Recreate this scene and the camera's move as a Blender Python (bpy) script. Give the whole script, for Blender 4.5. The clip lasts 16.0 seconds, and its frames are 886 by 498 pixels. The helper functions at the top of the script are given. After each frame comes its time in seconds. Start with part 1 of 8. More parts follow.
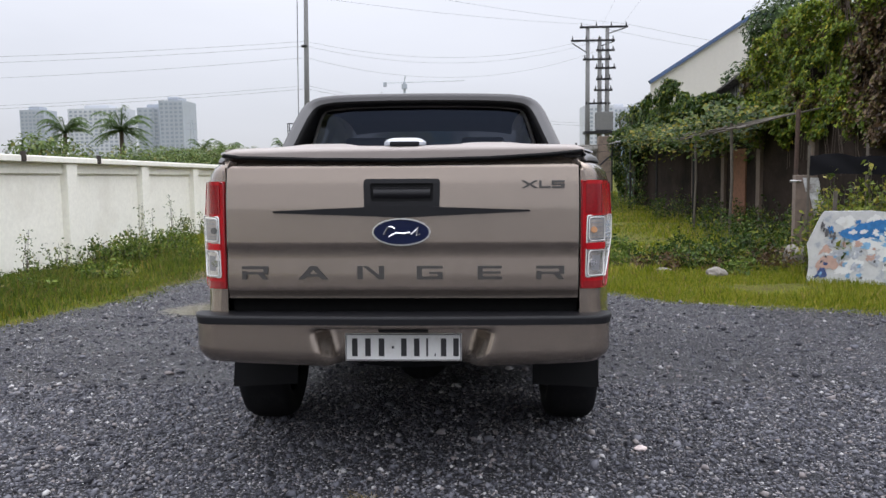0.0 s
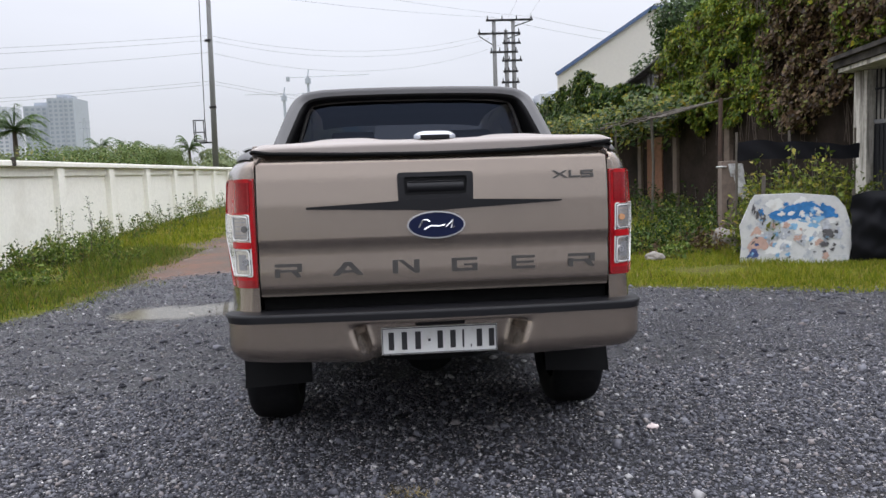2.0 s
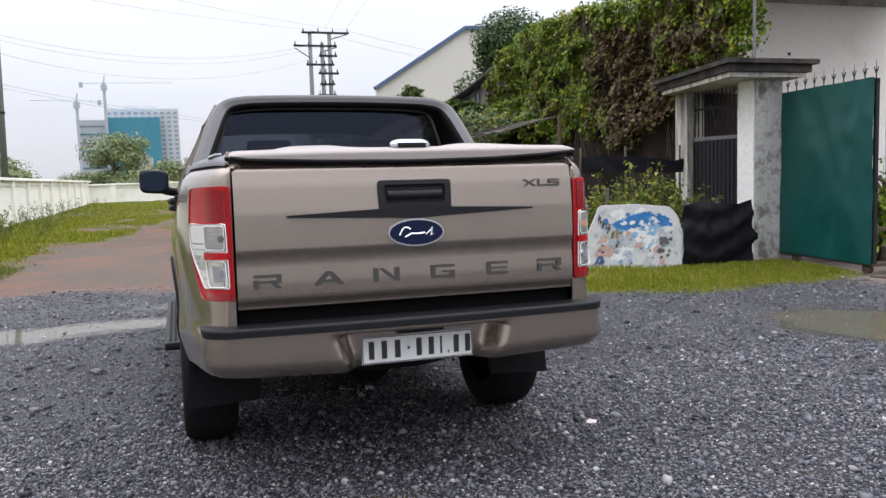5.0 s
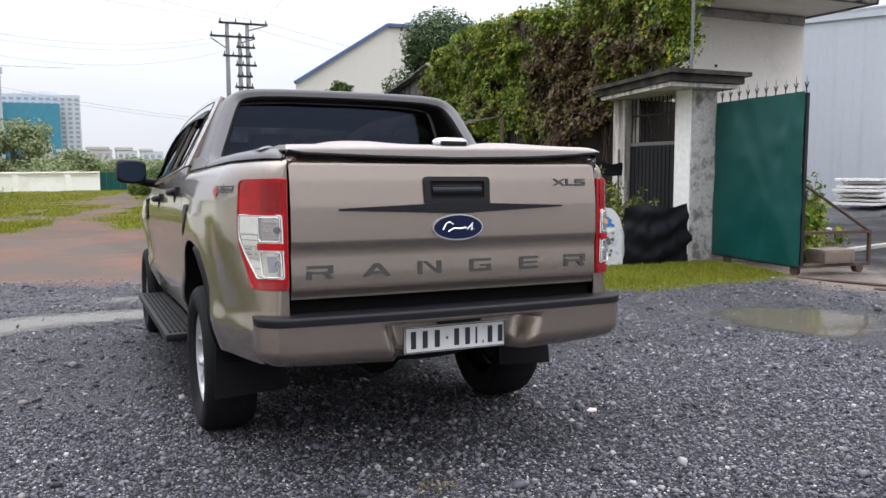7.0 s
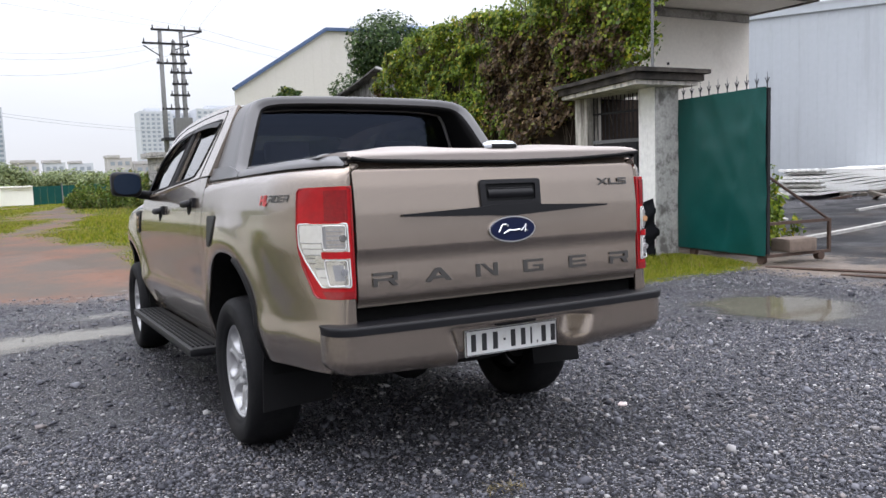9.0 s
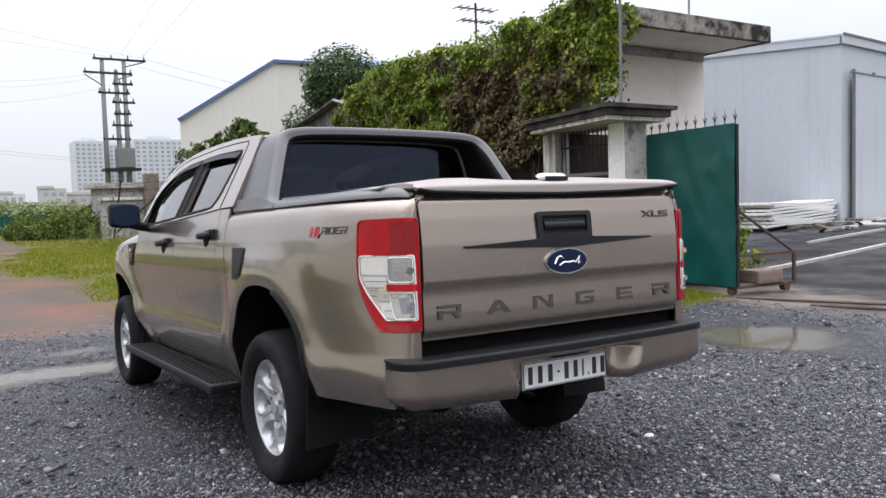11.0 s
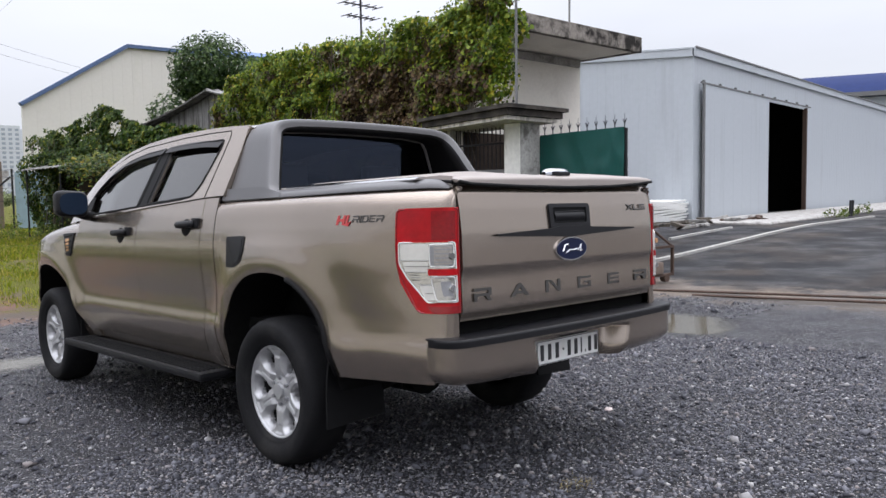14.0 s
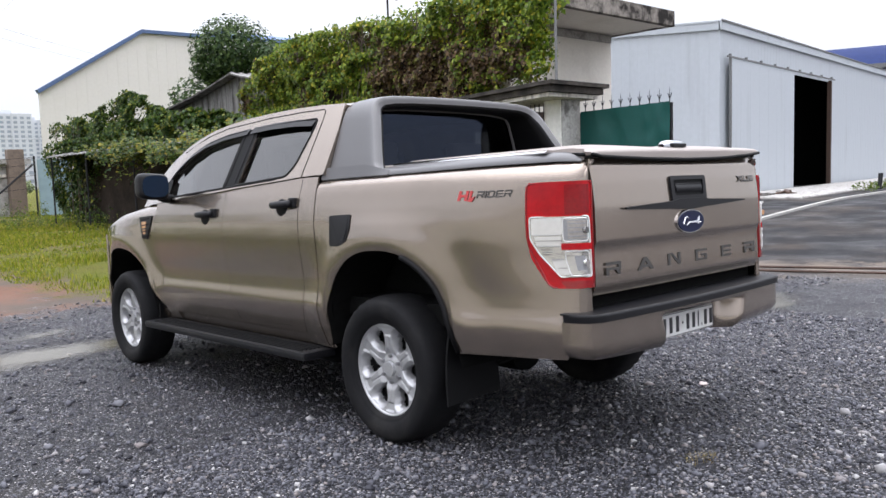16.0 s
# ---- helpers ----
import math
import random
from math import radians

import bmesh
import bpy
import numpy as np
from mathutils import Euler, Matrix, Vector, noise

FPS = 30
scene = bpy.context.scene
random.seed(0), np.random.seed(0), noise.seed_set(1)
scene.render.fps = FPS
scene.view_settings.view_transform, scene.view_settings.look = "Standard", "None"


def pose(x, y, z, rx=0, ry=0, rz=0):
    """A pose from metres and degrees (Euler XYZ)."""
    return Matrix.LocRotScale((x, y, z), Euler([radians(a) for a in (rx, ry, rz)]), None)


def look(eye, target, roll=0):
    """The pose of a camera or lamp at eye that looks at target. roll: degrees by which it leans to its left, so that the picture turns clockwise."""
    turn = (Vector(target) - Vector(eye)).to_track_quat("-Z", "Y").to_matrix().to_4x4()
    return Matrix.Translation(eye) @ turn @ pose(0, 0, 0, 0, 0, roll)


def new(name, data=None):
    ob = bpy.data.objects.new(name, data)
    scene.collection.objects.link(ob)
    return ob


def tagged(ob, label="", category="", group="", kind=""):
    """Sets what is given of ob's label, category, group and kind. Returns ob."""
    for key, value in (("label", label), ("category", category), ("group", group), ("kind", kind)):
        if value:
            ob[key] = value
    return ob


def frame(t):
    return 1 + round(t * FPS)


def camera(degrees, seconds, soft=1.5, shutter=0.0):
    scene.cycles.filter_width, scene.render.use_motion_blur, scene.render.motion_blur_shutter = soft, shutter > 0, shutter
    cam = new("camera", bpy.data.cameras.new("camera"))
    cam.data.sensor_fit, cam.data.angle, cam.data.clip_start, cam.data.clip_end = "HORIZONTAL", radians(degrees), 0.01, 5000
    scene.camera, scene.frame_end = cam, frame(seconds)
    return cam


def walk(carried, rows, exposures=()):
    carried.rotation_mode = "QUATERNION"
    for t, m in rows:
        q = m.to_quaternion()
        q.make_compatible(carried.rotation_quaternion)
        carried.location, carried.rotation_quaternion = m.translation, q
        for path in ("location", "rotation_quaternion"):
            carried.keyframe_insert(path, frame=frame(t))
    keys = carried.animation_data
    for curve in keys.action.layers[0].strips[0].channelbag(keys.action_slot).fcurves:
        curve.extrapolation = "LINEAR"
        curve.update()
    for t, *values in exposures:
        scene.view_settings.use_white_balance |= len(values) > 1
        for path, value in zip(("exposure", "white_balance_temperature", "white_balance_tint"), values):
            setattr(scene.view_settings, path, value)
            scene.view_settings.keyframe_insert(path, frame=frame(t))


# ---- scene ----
import functools
import itertools

cam = camera(58.1, 16.0)
PATH = [
    (0, (0.262, -3.15, 1.288), (0.205, -1.16, 1.097), -1.0),
    (0.5, (0.154, -3.159, 1.299), (0.118, -1.168, 1.115), -1.5),
    (1, (-0.026, -3.209, 1.311), (0.039, -1.218, 1.125), -2.6),
    (1.5, (-0.124, -3.211, 1.307), (-0.001, -1.225, 1.105), -1.4),
    (2, (-0.237, -3.162, 1.297), (-0.068, -1.181, 1.084), -2.3),
    (2.5, (-0.334, -3.112, 1.3), (-0.082, -1.14, 1.077), -3.3),
    (3, (-0.381, -3.096, 1.291), (-0.055, -1.135, 1.067), -2.4),
    (3.5, (-0.494, -3.105, 1.297), (-0.122, -1.15, 1.095), -0.9),
    (4, (-0.666, -3.141, 1.316), (-0.197, -1.205, 1.135), -2.5),
    (4.5, (-0.77, -3.135, 1.299), (-0.25, -1.212, 1.115), -0.7),
    (5, (-0.892, -3.056, 1.3), (-0.265, -1.167, 1.103), -1.9),
    (5.2, (-0.947, -3.033, 1.299), (-0.292, -1.154, 1.096), -2.7),
    (7.3, (-1.508, -2.977, 1.309), (-0.649, -1.183, 1.104), -0.8),
    (7.5, (-1.554, -2.947, 1.306), (-0.686, -1.156, 1.101), -1.4),
    (8, (-1.637, -2.886, 1.306), (-0.782, -1.091, 1.092), -0.5),
    (8.5, (-1.757, -2.843, 1.323), (-0.847, -1.075, 1.108), -1.0),
    (10.8, (-2.201, -2.548, 1.323), (-1.121, -0.87, 1.196), -2.5),
    (11, (-2.253, -2.525, 1.335), (-1.161, -0.854, 1.208), -1.8),
    (11.5, (-2.416, -2.511, 1.357), (-1.292, -0.86, 1.251), -3.1),
    (12, (-2.552, -2.518, 1.356), (-1.364, -0.913, 1.249), -1.8),
    (12.5, (-2.627, -2.474, 1.346), (-1.424, -0.88, 1.241), -2.0),
    (13, (-2.72, -2.357, 1.336), (-1.455, -0.812, 1.227), -3.2),
    (13.5, (-2.781, -2.312, 1.329), (-1.453, -0.821, 1.21), -1.7),
    (14, (-2.967, -2.279, 1.332), (-1.593, -0.832, 1.187), -0.9),
    (14.5, (-3.137, -2.231, 1.339), (-1.775, -0.775, 1.185), -2.5),
    (15, (-3.229, -2.136, 1.326), (-1.867, -0.681, 1.155), -1.0),
    (15.5, (-3.276, -1.994, 1.322), (-1.908, -0.548, 1.13), -3.3),
    (16, (-3.304, -1.925, 1.318), (-1.955, -0.461, 1.126), -1.9),
]
EXPOSURES = [(0.0, -0.04), (1.0, -0.05), (2.5, 0.03), (3.5, 0.12), (5.0, 0.16), (8.0, 0.29), (11.0, 0.20), (12.0, 0.06), (13.0, 0.03), (14.5, 0.14), (15.2, 0.28), (16.0, 0.38)]
walk(cam, [(t, look(eye, target, roll)) for t, eye, target, roll in PATH], EXPOSURES)

# ---- sky, sun ----
world = bpy.data.worlds.new("overcast_sky")
scene.world = world
world.use_nodes = True
wn, wl = world.node_tree.nodes, world.node_tree.links
wn.clear()
w_out = wn.new("ShaderNodeOutputWorld")
w_add = wn.new("ShaderNodeAddShader")
w_blue, w_grey = wn.new("ShaderNodeBackground"), wn.new("ShaderNodeBackground")
sky = wn.new("ShaderNodeTexSky")
sky.sky_type, sky.sun_disc = "NISHITA", False
SUN_EL, SUN_AZ = radians(55), radians(98)
sky.sun_elevation, sky.sun_rotation = SUN_EL, SUN_AZ
wl.new(sky.outputs[0], w_blue.inputs[0])
w_blue.inputs[1].default_value = 0.012
w_tc, w_sep = wn.new("ShaderNodeTexCoord"), wn.new("ShaderNodeSeparateXYZ")
w_ramp, w_noise = wn.new("ShaderNodeMapRange"), wn.new("ShaderNodeTexNoise")
w_mul, w_col = wn.new("ShaderNodeMath"), wn.new("ShaderNodeMix")
wl.new(w_tc.outputs["Generated"], w_sep.inputs[0])
wl.new(w_sep.outputs[2], w_ramp.inputs[0])
SKY_LOW, SKY_HIGH = 0.66, 1.95
for n_in, v_in in ((1, 0.0), (2, 1.0), (3, SKY_LOW), (4, SKY_HIGH)):
    w_ramp.inputs[n_in].default_value = v_in
w_map = wn.new("ShaderNodeMapping")
w_map.inputs["Scale"].default_value = (1.0, 1.0, 3.5)
wl.new(w_tc.outputs["Generated"], w_map.inputs[0])
wl.new(w_map.outputs[0], w_noise.inputs["Vector"])
w_noise.inputs["Scale"].default_value, w_noise.inputs["Detail"].default_value = 1.6, 5.0
w_cloud = wn.new("ShaderNodeMapRange")
for n_in, v_in in ((1, 0.3), (2, 0.7), (3, 0.93), (4, 1.07)):
    w_cloud.inputs[n_in].default_value = v_in
wl.new(w_noise.outputs[0], w_cloud.inputs[0])
w_mul.operation = "MULTIPLY"
# the cloud deck is thinnest and brightest overhead
w_top, w_both = wn.new("ShaderNodeMapRange"), wn.new("ShaderNodeMath")
for n_in, v_in in ((1, 0.45), (2, 1.0), (3, 0.0), (4, 2.6)):
    w_top.inputs[n_in].default_value = v_in
wl.new(w_sep.outputs[2], w_top.inputs[0])
w_both.operation = "ADD"
wl.new(w_ramp.outputs[0], w_both.inputs[0])
wl.new(w_top.outputs[0], w_both.inputs[1])
wl.new(w_both.outputs[0], w_mul.inputs[0])
wl.new(w_cloud.outputs[0], w_mul.inputs[1])
w_grey.inputs[0].default_value = (0.905, 0.925, 1.02, 1)
wl.new(w_mul.outputs[0], w_grey.inputs[1])
wl.new(w_blue.outputs[0], w_add.inputs[0])
wl.new(w_grey.outputs[0], w_add.inputs[1])
wl.new(w_add.outputs[0], w_out.inputs[0])
sun_data = bpy.data.lights.new("sun", "SUN")
sun_data.energy, sun_data.angle, sun_data.color = 0.5, radians(40), (1.0, 0.97, 0.93)
sun_ob = new("sun", sun_data)
sun_dir = Vector((math.sin(SUN_AZ) * math.cos(SUN_EL), math.cos(SUN_AZ) * math.cos(SUN_EL), math.sin(SUN_EL)))
sun_ob.matrix_world = look(sun_dir * 60, (0, 0, 0))


# ---- materials ----
def paint(name, colour, rough=0.6, metal=0.0, vary=0.12, grain=40.0, bump=0.15, stain=None, stain_at=(0.55, 0.75), stain_scale=1.2,
          coat=0.0, random_tint=0.0, island=False, streaks=False, depth=0.004, spec=0.5):
    """A Principled surface with grain, two scales of variation, stains of their own shape and fine relief."""
    m = bpy.data.materials.new(name)
    m.use_nodes = True
    n, l = m.node_tree.nodes, m.node_tree.links
    b = n["Principled BSDF"]
    b.inputs["Roughness"].default_value, b.inputs["Metallic"].default_value = rough, metal
    b.inputs["Coat Weight"].default_value, b.inputs["Coat Roughness"].default_value = coat, 0.06
    b.inputs["Specular IOR Level"].default_value = spec
    tc = n.new("ShaderNodeTexCoord")
    fine, broad = n.new("ShaderNodeTexNoise"), n.new("ShaderNodeTexNoise")
    fine.inputs["Scale"].default_value, fine.inputs["Detail"].default_value = grain, 6
    broad.inputs["Scale"].default_value, broad.inputs["Detail"].default_value = stain_scale, 8
    broad.inputs["Roughness"].default_value = 0.65
    vec = tc.outputs["Object"]
    l.new(vec, fine.inputs["Vector"])
    if streaks:
        mp = n.new("ShaderNodeMapping")
        mp.inputs["Scale"].default_value = (3.0, 3.0, 0.35)
        l.new(vec, mp.inputs[0])
        l.new(mp.outputs[0], broad.inputs["Vector"])
    else:
        l.new(vec, broad.inputs["Vector"])
    hsv = n.new("ShaderNodeHueSaturation")
    hsv.inputs["Color"].default_value = (*colour, 1)
    val = n.new("ShaderNodeMapRange")
    for i, v in ((1, 0.25), (2, 0.75), (3, 1 - vary), (4, 1 + vary)):
        val.inputs[i].default_value = v
    l.new(fine.outputs[0], val.inputs[0])
    last = val.outputs[0]
    if random_tint:
        src = n.new("ShaderNodeNewGeometry").outputs["Random Per Island"] if island else n.new("ShaderNodeObjectInfo").outputs["Random"]
        rr = n.new("ShaderNodeMapRange")
        rr.inputs[3].default_value, rr.inputs[4].default_value = 1 - random_tint, 1 + random_tint
        l.new(src, rr.inputs[0])
        mm = n.new("ShaderNodeMath")
        mm.operation = "MULTIPLY"
        l.new(last, mm.inputs[0])
        l.new(rr.outputs[0], mm.inputs[1])
        last = mm.outputs[0]
    l.new(last, hsv.inputs["Value"])
    colour_out = hsv.outputs[0]
    if stain:
        mk = n.new("ShaderNodeMapRange")
        mk.inputs[1].default_value, mk.inputs[2].default_value = stain_at
        l.new(broad.outputs[0], mk.inputs[0])
        mx = n.new("ShaderNodeMix")
        mx.data_type = "RGBA"
        l.new(mk.outputs[0], mx.inputs[0])
        l.new(colour_out, mx.inputs[6])
        mx.inputs[7].default_value = (*stain, 1)
        colour_out = mx.outputs[2]
    l.new(colour_out, b.inputs["Base Color"])
    if bump:
        bp = n.new("ShaderNodeBump")
        bp.inputs["Strength"].default_value, bp.inputs["Distance"].default_value = bump, depth
        l.new(fine.outputs[0], bp.inputs["Height"])
        l.new(bp.outputs[0], b.inputs["Normal"])
    return m


def glass(name, tint, rough=0.01, ior=1.5, sheen=(1.0, 1.0, 1.0)):
    m = bpy.data.materials.new(name)
    m.use_nodes = True
    n, l = m.node_tree.nodes, m.node_tree.links
    n.clear()
    out, mix = n.new("ShaderNodeOutputMaterial"), n.new("ShaderNodeMixShader")
    face, power, scale = n.new("ShaderNodeLayerWeight"), n.new("ShaderNodeMath"), n.new("ShaderNodeMath")
    tr, gl = n.new("ShaderNodeBsdfTransparent"), n.new("ShaderNodeBsdfGlossy")
    tr.inputs[0].default_value = (*tint, 1)
    gl.inputs["Color"].default_value, gl.inputs["Roughness"].default_value = (*sheen, 1), rough
    face.inputs[0].default_value = 0.5
    base = ((ior - 1) / (ior + 1)) ** 2 * 1.8
    power.operation, scale.operation = "POWER", "MULTIPLY_ADD"
    power.inputs[1].default_value = 5.0
    l.new(face.outputs["Facing"], power.inputs[0])
    l.new(power.outputs[0], scale.inputs[0])
    scale.inputs[1].default_value, scale.inputs[2].default_value = 1 - base, base
    l.new(scale.outputs[0], mix.inputs[0])
    l.new(tr.outputs[0], mix.inputs[1])
    l.new(gl.outputs[0], mix.inputs[2])
    l.new(mix.outputs[0], out.inputs[0])
    return m


def leafy(name, dark, mid, light, odd=None, odd_share=0.12):
    """Leaves: one colour for each leaf out of a ramp, slightly glossy and translucent."""
    m = bpy.data.materials.new(name)
    m.use_nodes = True
    n, l = m.node_tree.nodes, m.node_tree.links
    b = n["Principled BSDF"]
    b.inputs["Roughness"].default_value = 0.5
    b.inputs["Specular IOR Level"].default_value = 0.2
    geo, ramp = n.new("ShaderNodeNewGeometry"), n.new("ShaderNodeValToRGB")
    l.new(geo.outputs["Random Per Island"], ramp.inputs[0])
    e = ramp.color_ramp.elements
    e[0].position, e[0].color = 0.0, (*dark, 1)
    e[1].position, e[1].color = 0.5, (*mid, 1)
    top = e.new(1.0 - (odd_share if odd else 0.0) - 0.02)
    top.color = (*light, 1)
    if odd:
        last = e.new(1.0 - odd_share * 0.6)
        last.color = (*odd, 1)
    l.new(ramp.outputs[0], b.inputs["Base Color"])
    tr, mix, out = n.new("ShaderNodeBsdfTranslucent"), n.new("ShaderNodeMixShader"), n["Material Output"]
    l.new(ramp.outputs[0], tr.inputs[0])
    mix.inputs[0].default_value = 0.25
    l.new(b.outputs[0], mix.inputs[1])
    l.new(tr.outputs[0], mix.inputs[2])
    l.new(mix.outputs[0], out.inputs[0])
    return m


def car_paint(name, colour):
    """Metallic flake paint under clear coat, with a thin film of road dust low down in its noise."""
    m = paint(name, colour, rough=0.27, metal=0.88, vary=0.07, grain=900, bump=0.0, coat=0.8, stain=tuple(c * 0.84 for c in colour), stain_at=(0.5, 0.9), stain_scale=2.2)
    return m


PAINT = car_paint("champagne_metallic_paint", (0.290, 0.240, 0.199))
LID_PAINT = paint("lid_paint", (0.285, 0.25, 0.228), rough=0.5, metal=0.1, vary=0.06, grain=700, bump=0.03, coat=0.08, spec=0.35, stain=(0.30, 0.27, 0.245), stain_scale=3)
BAR_GREY = paint("bar_plastic", (0.088, 0.086, 0.088), rough=0.36, vary=0.08, grain=600, bump=0.04)
BLACK = paint("black_plastic", (0.0065, 0.0065, 0.008), rough=0.5, vary=0.15, grain=500, bump=0.06, spec=0.25)
TRIM = paint("trim_rubber", (0.0045, 0.0045, 0.005), rough=0.65, vary=0.15, grain=300, bump=0.05, spec=0.15)
TYRE = paint("tyre_rubber", (0.0085, 0.0085, 0.0095), rough=0.75, vary=0.25, grain=120, bump=0.2, spec=0.15, stain=(0.024, 0.023, 0.022), stain_at=(0.5, 0.8), stain_scale=5)
ALLOY = paint("alloy", (0.42, 0.42, 0.43), rough=0.42, metal=0.55, vary=0.06, grain=200, bump=0.03, stain=(0.30, 0.29, 0.27), stain_at=(0.6, 0.9), stain_scale=6)
ALLOY_GREY = paint("alloy_recess", (0.30, 0.30, 0.31), rough=0.4, metal=0.7, vary=0.1, grain=100, bump=0.03)
CHROME = paint("chrome", (0.75, 0.75, 0.76), rough=0.12, metal=1.0, vary=0.03, grain=200, bump=0.0)
# chrome darkened in colour to stand in for the lock's dark reflections
LOCK_CHROME = paint("darkened_chrome", (0.40, 0.41, 0.43), rough=0.2, metal=1.0, vary=0.06, grain=200, bump=0.0)
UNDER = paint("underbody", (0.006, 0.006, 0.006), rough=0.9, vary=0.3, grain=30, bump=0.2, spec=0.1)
RED_LENS = paint("red_lens", (0.37, 0.005, 0.009), rough=0.2, vary=0.14, grain=60, bump=0.0, spec=0.2, coat=0.12, stain=(0.22, 0.004, 0.007), stain_at=(0.45, 0.75), stain_scale=6)
EDGE_RED = paint("edge_red_lens", (0.22, 0.005, 0.008), rough=0.16, vary=0.1, grain=60, bump=0.0, spec=0.4, coat=0.5)
DEEP_RED = paint("deep_red_lens", (0.20, 0.004, 0.007), rough=0.16, coat=0.5, vary=0.2, grain=90, bump=0.0, spec=0.15)
CLEAR_LENS = paint("clear_lens", (0.52, 0.50, 0.475), rough=0.14, metal=0.85, vary=0.10, grain=30, bump=0.35, depth=0.006, coat=0.5)
FACET = paint("bright_facet", (0.62, 0.605, 0.58), rough=0.2, metal=0.5, vary=0.06, grain=40, bump=0.0, coat=0.5)
LENS_RIM = paint("lens_rim", (0.70, 0.69, 0.67), rough=0.25, metal=0.3, vary=0.04, bump=0.0)
SMOKE_LENS = paint("smoky_lens", (0.15, 0.145, 0.14), rough=0.2, metal=0.3, vary=0.25, grain=60, bump=0.0, coat=0.3)
INDICATOR = paint("indicator_reflector", (0.36, 0.33, 0.30), rough=0.3, metal=0.3, vary=0.2, grain=60, bump=0.0, coat=0.3)
AMBER = paint("amber_lens", (0.48, 0.25, 0.12), rough=0.2, vary=0.05, bump=0.0, coat=0.5)
TINT = glass("tinted_glass", (0.20, 0.215, 0.25), ior=1.34, sheen=(0.58, 0.70, 1.0))
TINT_SIDE = glass("side_glass", (0.26, 0.27, 0.285), ior=1.75)
MIRROR_PANE = paint("mirror_pane", (0.012, 0.020, 0.036), rough=0.15, vary=0.05, bump=0.0, spec=0.12)
OVAL_BLUE = paint("badge_blue", (0.004, 0.008, 0.036), rough=0.35, vary=0.05, bump=0.0, spec=0.2, coat=0.12)
DECAL = paint("decal_grey", (0.040, 0.037, 0.034), rough=0.5, vary=0.08, grain=300, bump=0.02)
DECAL_RED = paint("decal_red", (0.40, 0.03, 0.03), rough=0.45, vary=0.08, grain=300, bump=0.02)
PLATE = paint("plate_white", (0.72, 0.72, 0.70), rough=0.4, vary=0.04, grain=200, bump=0.03, stain=(0.55, 0.52, 0.47), stain_scale=8)
PLATE_INK = paint("plate_ink", (0.02, 0.02, 0.022), rough=0.5, vary=0.1, bump=0.0)
SEAT = paint("seat_cloth", (0.05, 0.047, 0.045), rough=0.85, vary=0.2, grain=300, bump=0.2)
CREAM = paint("cream_leatherette", (0.30, 0.27, 0.23), rough=0.6, vary=0.08, grain=200, bump=0.1)

WHITEWASH = paint("whitewashed_render", (0.83, 0.815, 0.735), rough=0.85, vary=0.06, grain=18, bump=0.25, depth=0.006, stain=(0.66, 0.63, 0.54), stain_at=(0.52, 0.85), stain_scale=0.8)
WALL_DIRTY = paint("stained_render", (0.62, 0.585, 0.53), rough=0.9, vary=0.12, grain=12, bump=0.35, depth=0.008, stain=(0.15, 0.125, 0.10), stain_at=(0.48, 0.68), stain_scale=2.4, streaks=True)
POST = paint("weathered_post", (0.52, 0.49, 0.43), rough=0.9, vary=0.15, grain=14, bump=0.4, depth=0.01, stain=(0.085, 0.072, 0.058), stain_at=(0.44, 0.64), stain_scale=2.0, streaks=True)
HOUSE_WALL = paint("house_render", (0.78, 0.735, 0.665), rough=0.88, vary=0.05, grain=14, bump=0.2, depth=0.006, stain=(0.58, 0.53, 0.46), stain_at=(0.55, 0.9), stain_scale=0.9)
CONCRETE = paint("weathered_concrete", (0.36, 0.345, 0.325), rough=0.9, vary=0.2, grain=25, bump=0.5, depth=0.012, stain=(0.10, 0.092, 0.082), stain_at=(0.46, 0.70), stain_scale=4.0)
# stained brown, taken near black to include shade from the vines
OLD_WALL = paint("shaded_brown_wall", (0.038, 0.028, 0.023), rough=0.95, vary=0.25, grain=8, bump=0.4, depth=0.01, spec=0.1, stain=(0.014, 0.011, 0.009), stain_at=(0.42, 0.68), stain_scale=0.7)
CANOPY = paint("black_stained_concrete", (0.062, 0.054, 0.047), rough=0.95, vary=0.3, grain=20, bump=0.5, depth=0.012, spec=0.2, stain=(0.022, 0.020, 0.018), stain_at=(0.42, 0.62), stain_scale=2.6)
SLAB_EDGE = paint("stained_slab_edge", (0.24, 0.215, 0.19), rough=0.95, vary=0.25, grain=16, bump=0.5, depth=0.012, spec=0.2, stain=(0.025, 0.022, 0.020), stain_at=(0.44, 0.60), stain_scale=3.0)
FLANK = paint("whitewashed_flank", (0.76, 0.745, 0.70), rough=0.9, vary=0.10, grain=14, bump=0.3, depth=0.006, stain=(0.34, 0.30, 0.26), stain_at=(0.56, 0.74), stain_scale=2.2, streaks=True)
PILLAR = paint("mottled_pillar", (0.42, 0.41, 0.385), rough=0.92, vary=0.2, grain=22, bump=0.5, depth=0.012, stain=(0.15, 0.14, 0.13), stain_at=(0.50, 0.64), stain_scale=5.0)
CABINET = paint("weathered_beige_metal", (0.16, 0.12, 0.095), rough=0.8, vary=0.15, grain=14, bump=0.2, stain=(0.09, 0.07, 0.055), stain_at=(0.5, 0.7), stain_scale=3)
WIRE = paint("cable_grey", (0.22, 0.225, 0.235), rough=0.8, vary=0.05, bump=0.0)
GATE_GREEN = paint("green_tarpaulin", (0.003, 0.058, 0.050), rough=0.36, spec=0.3, vary=0.08, grain=30, bump=0.1, stain=(0.006, 0.080, 0.070), stain_at=(0.55, 0.85), stain_scale=1.5)
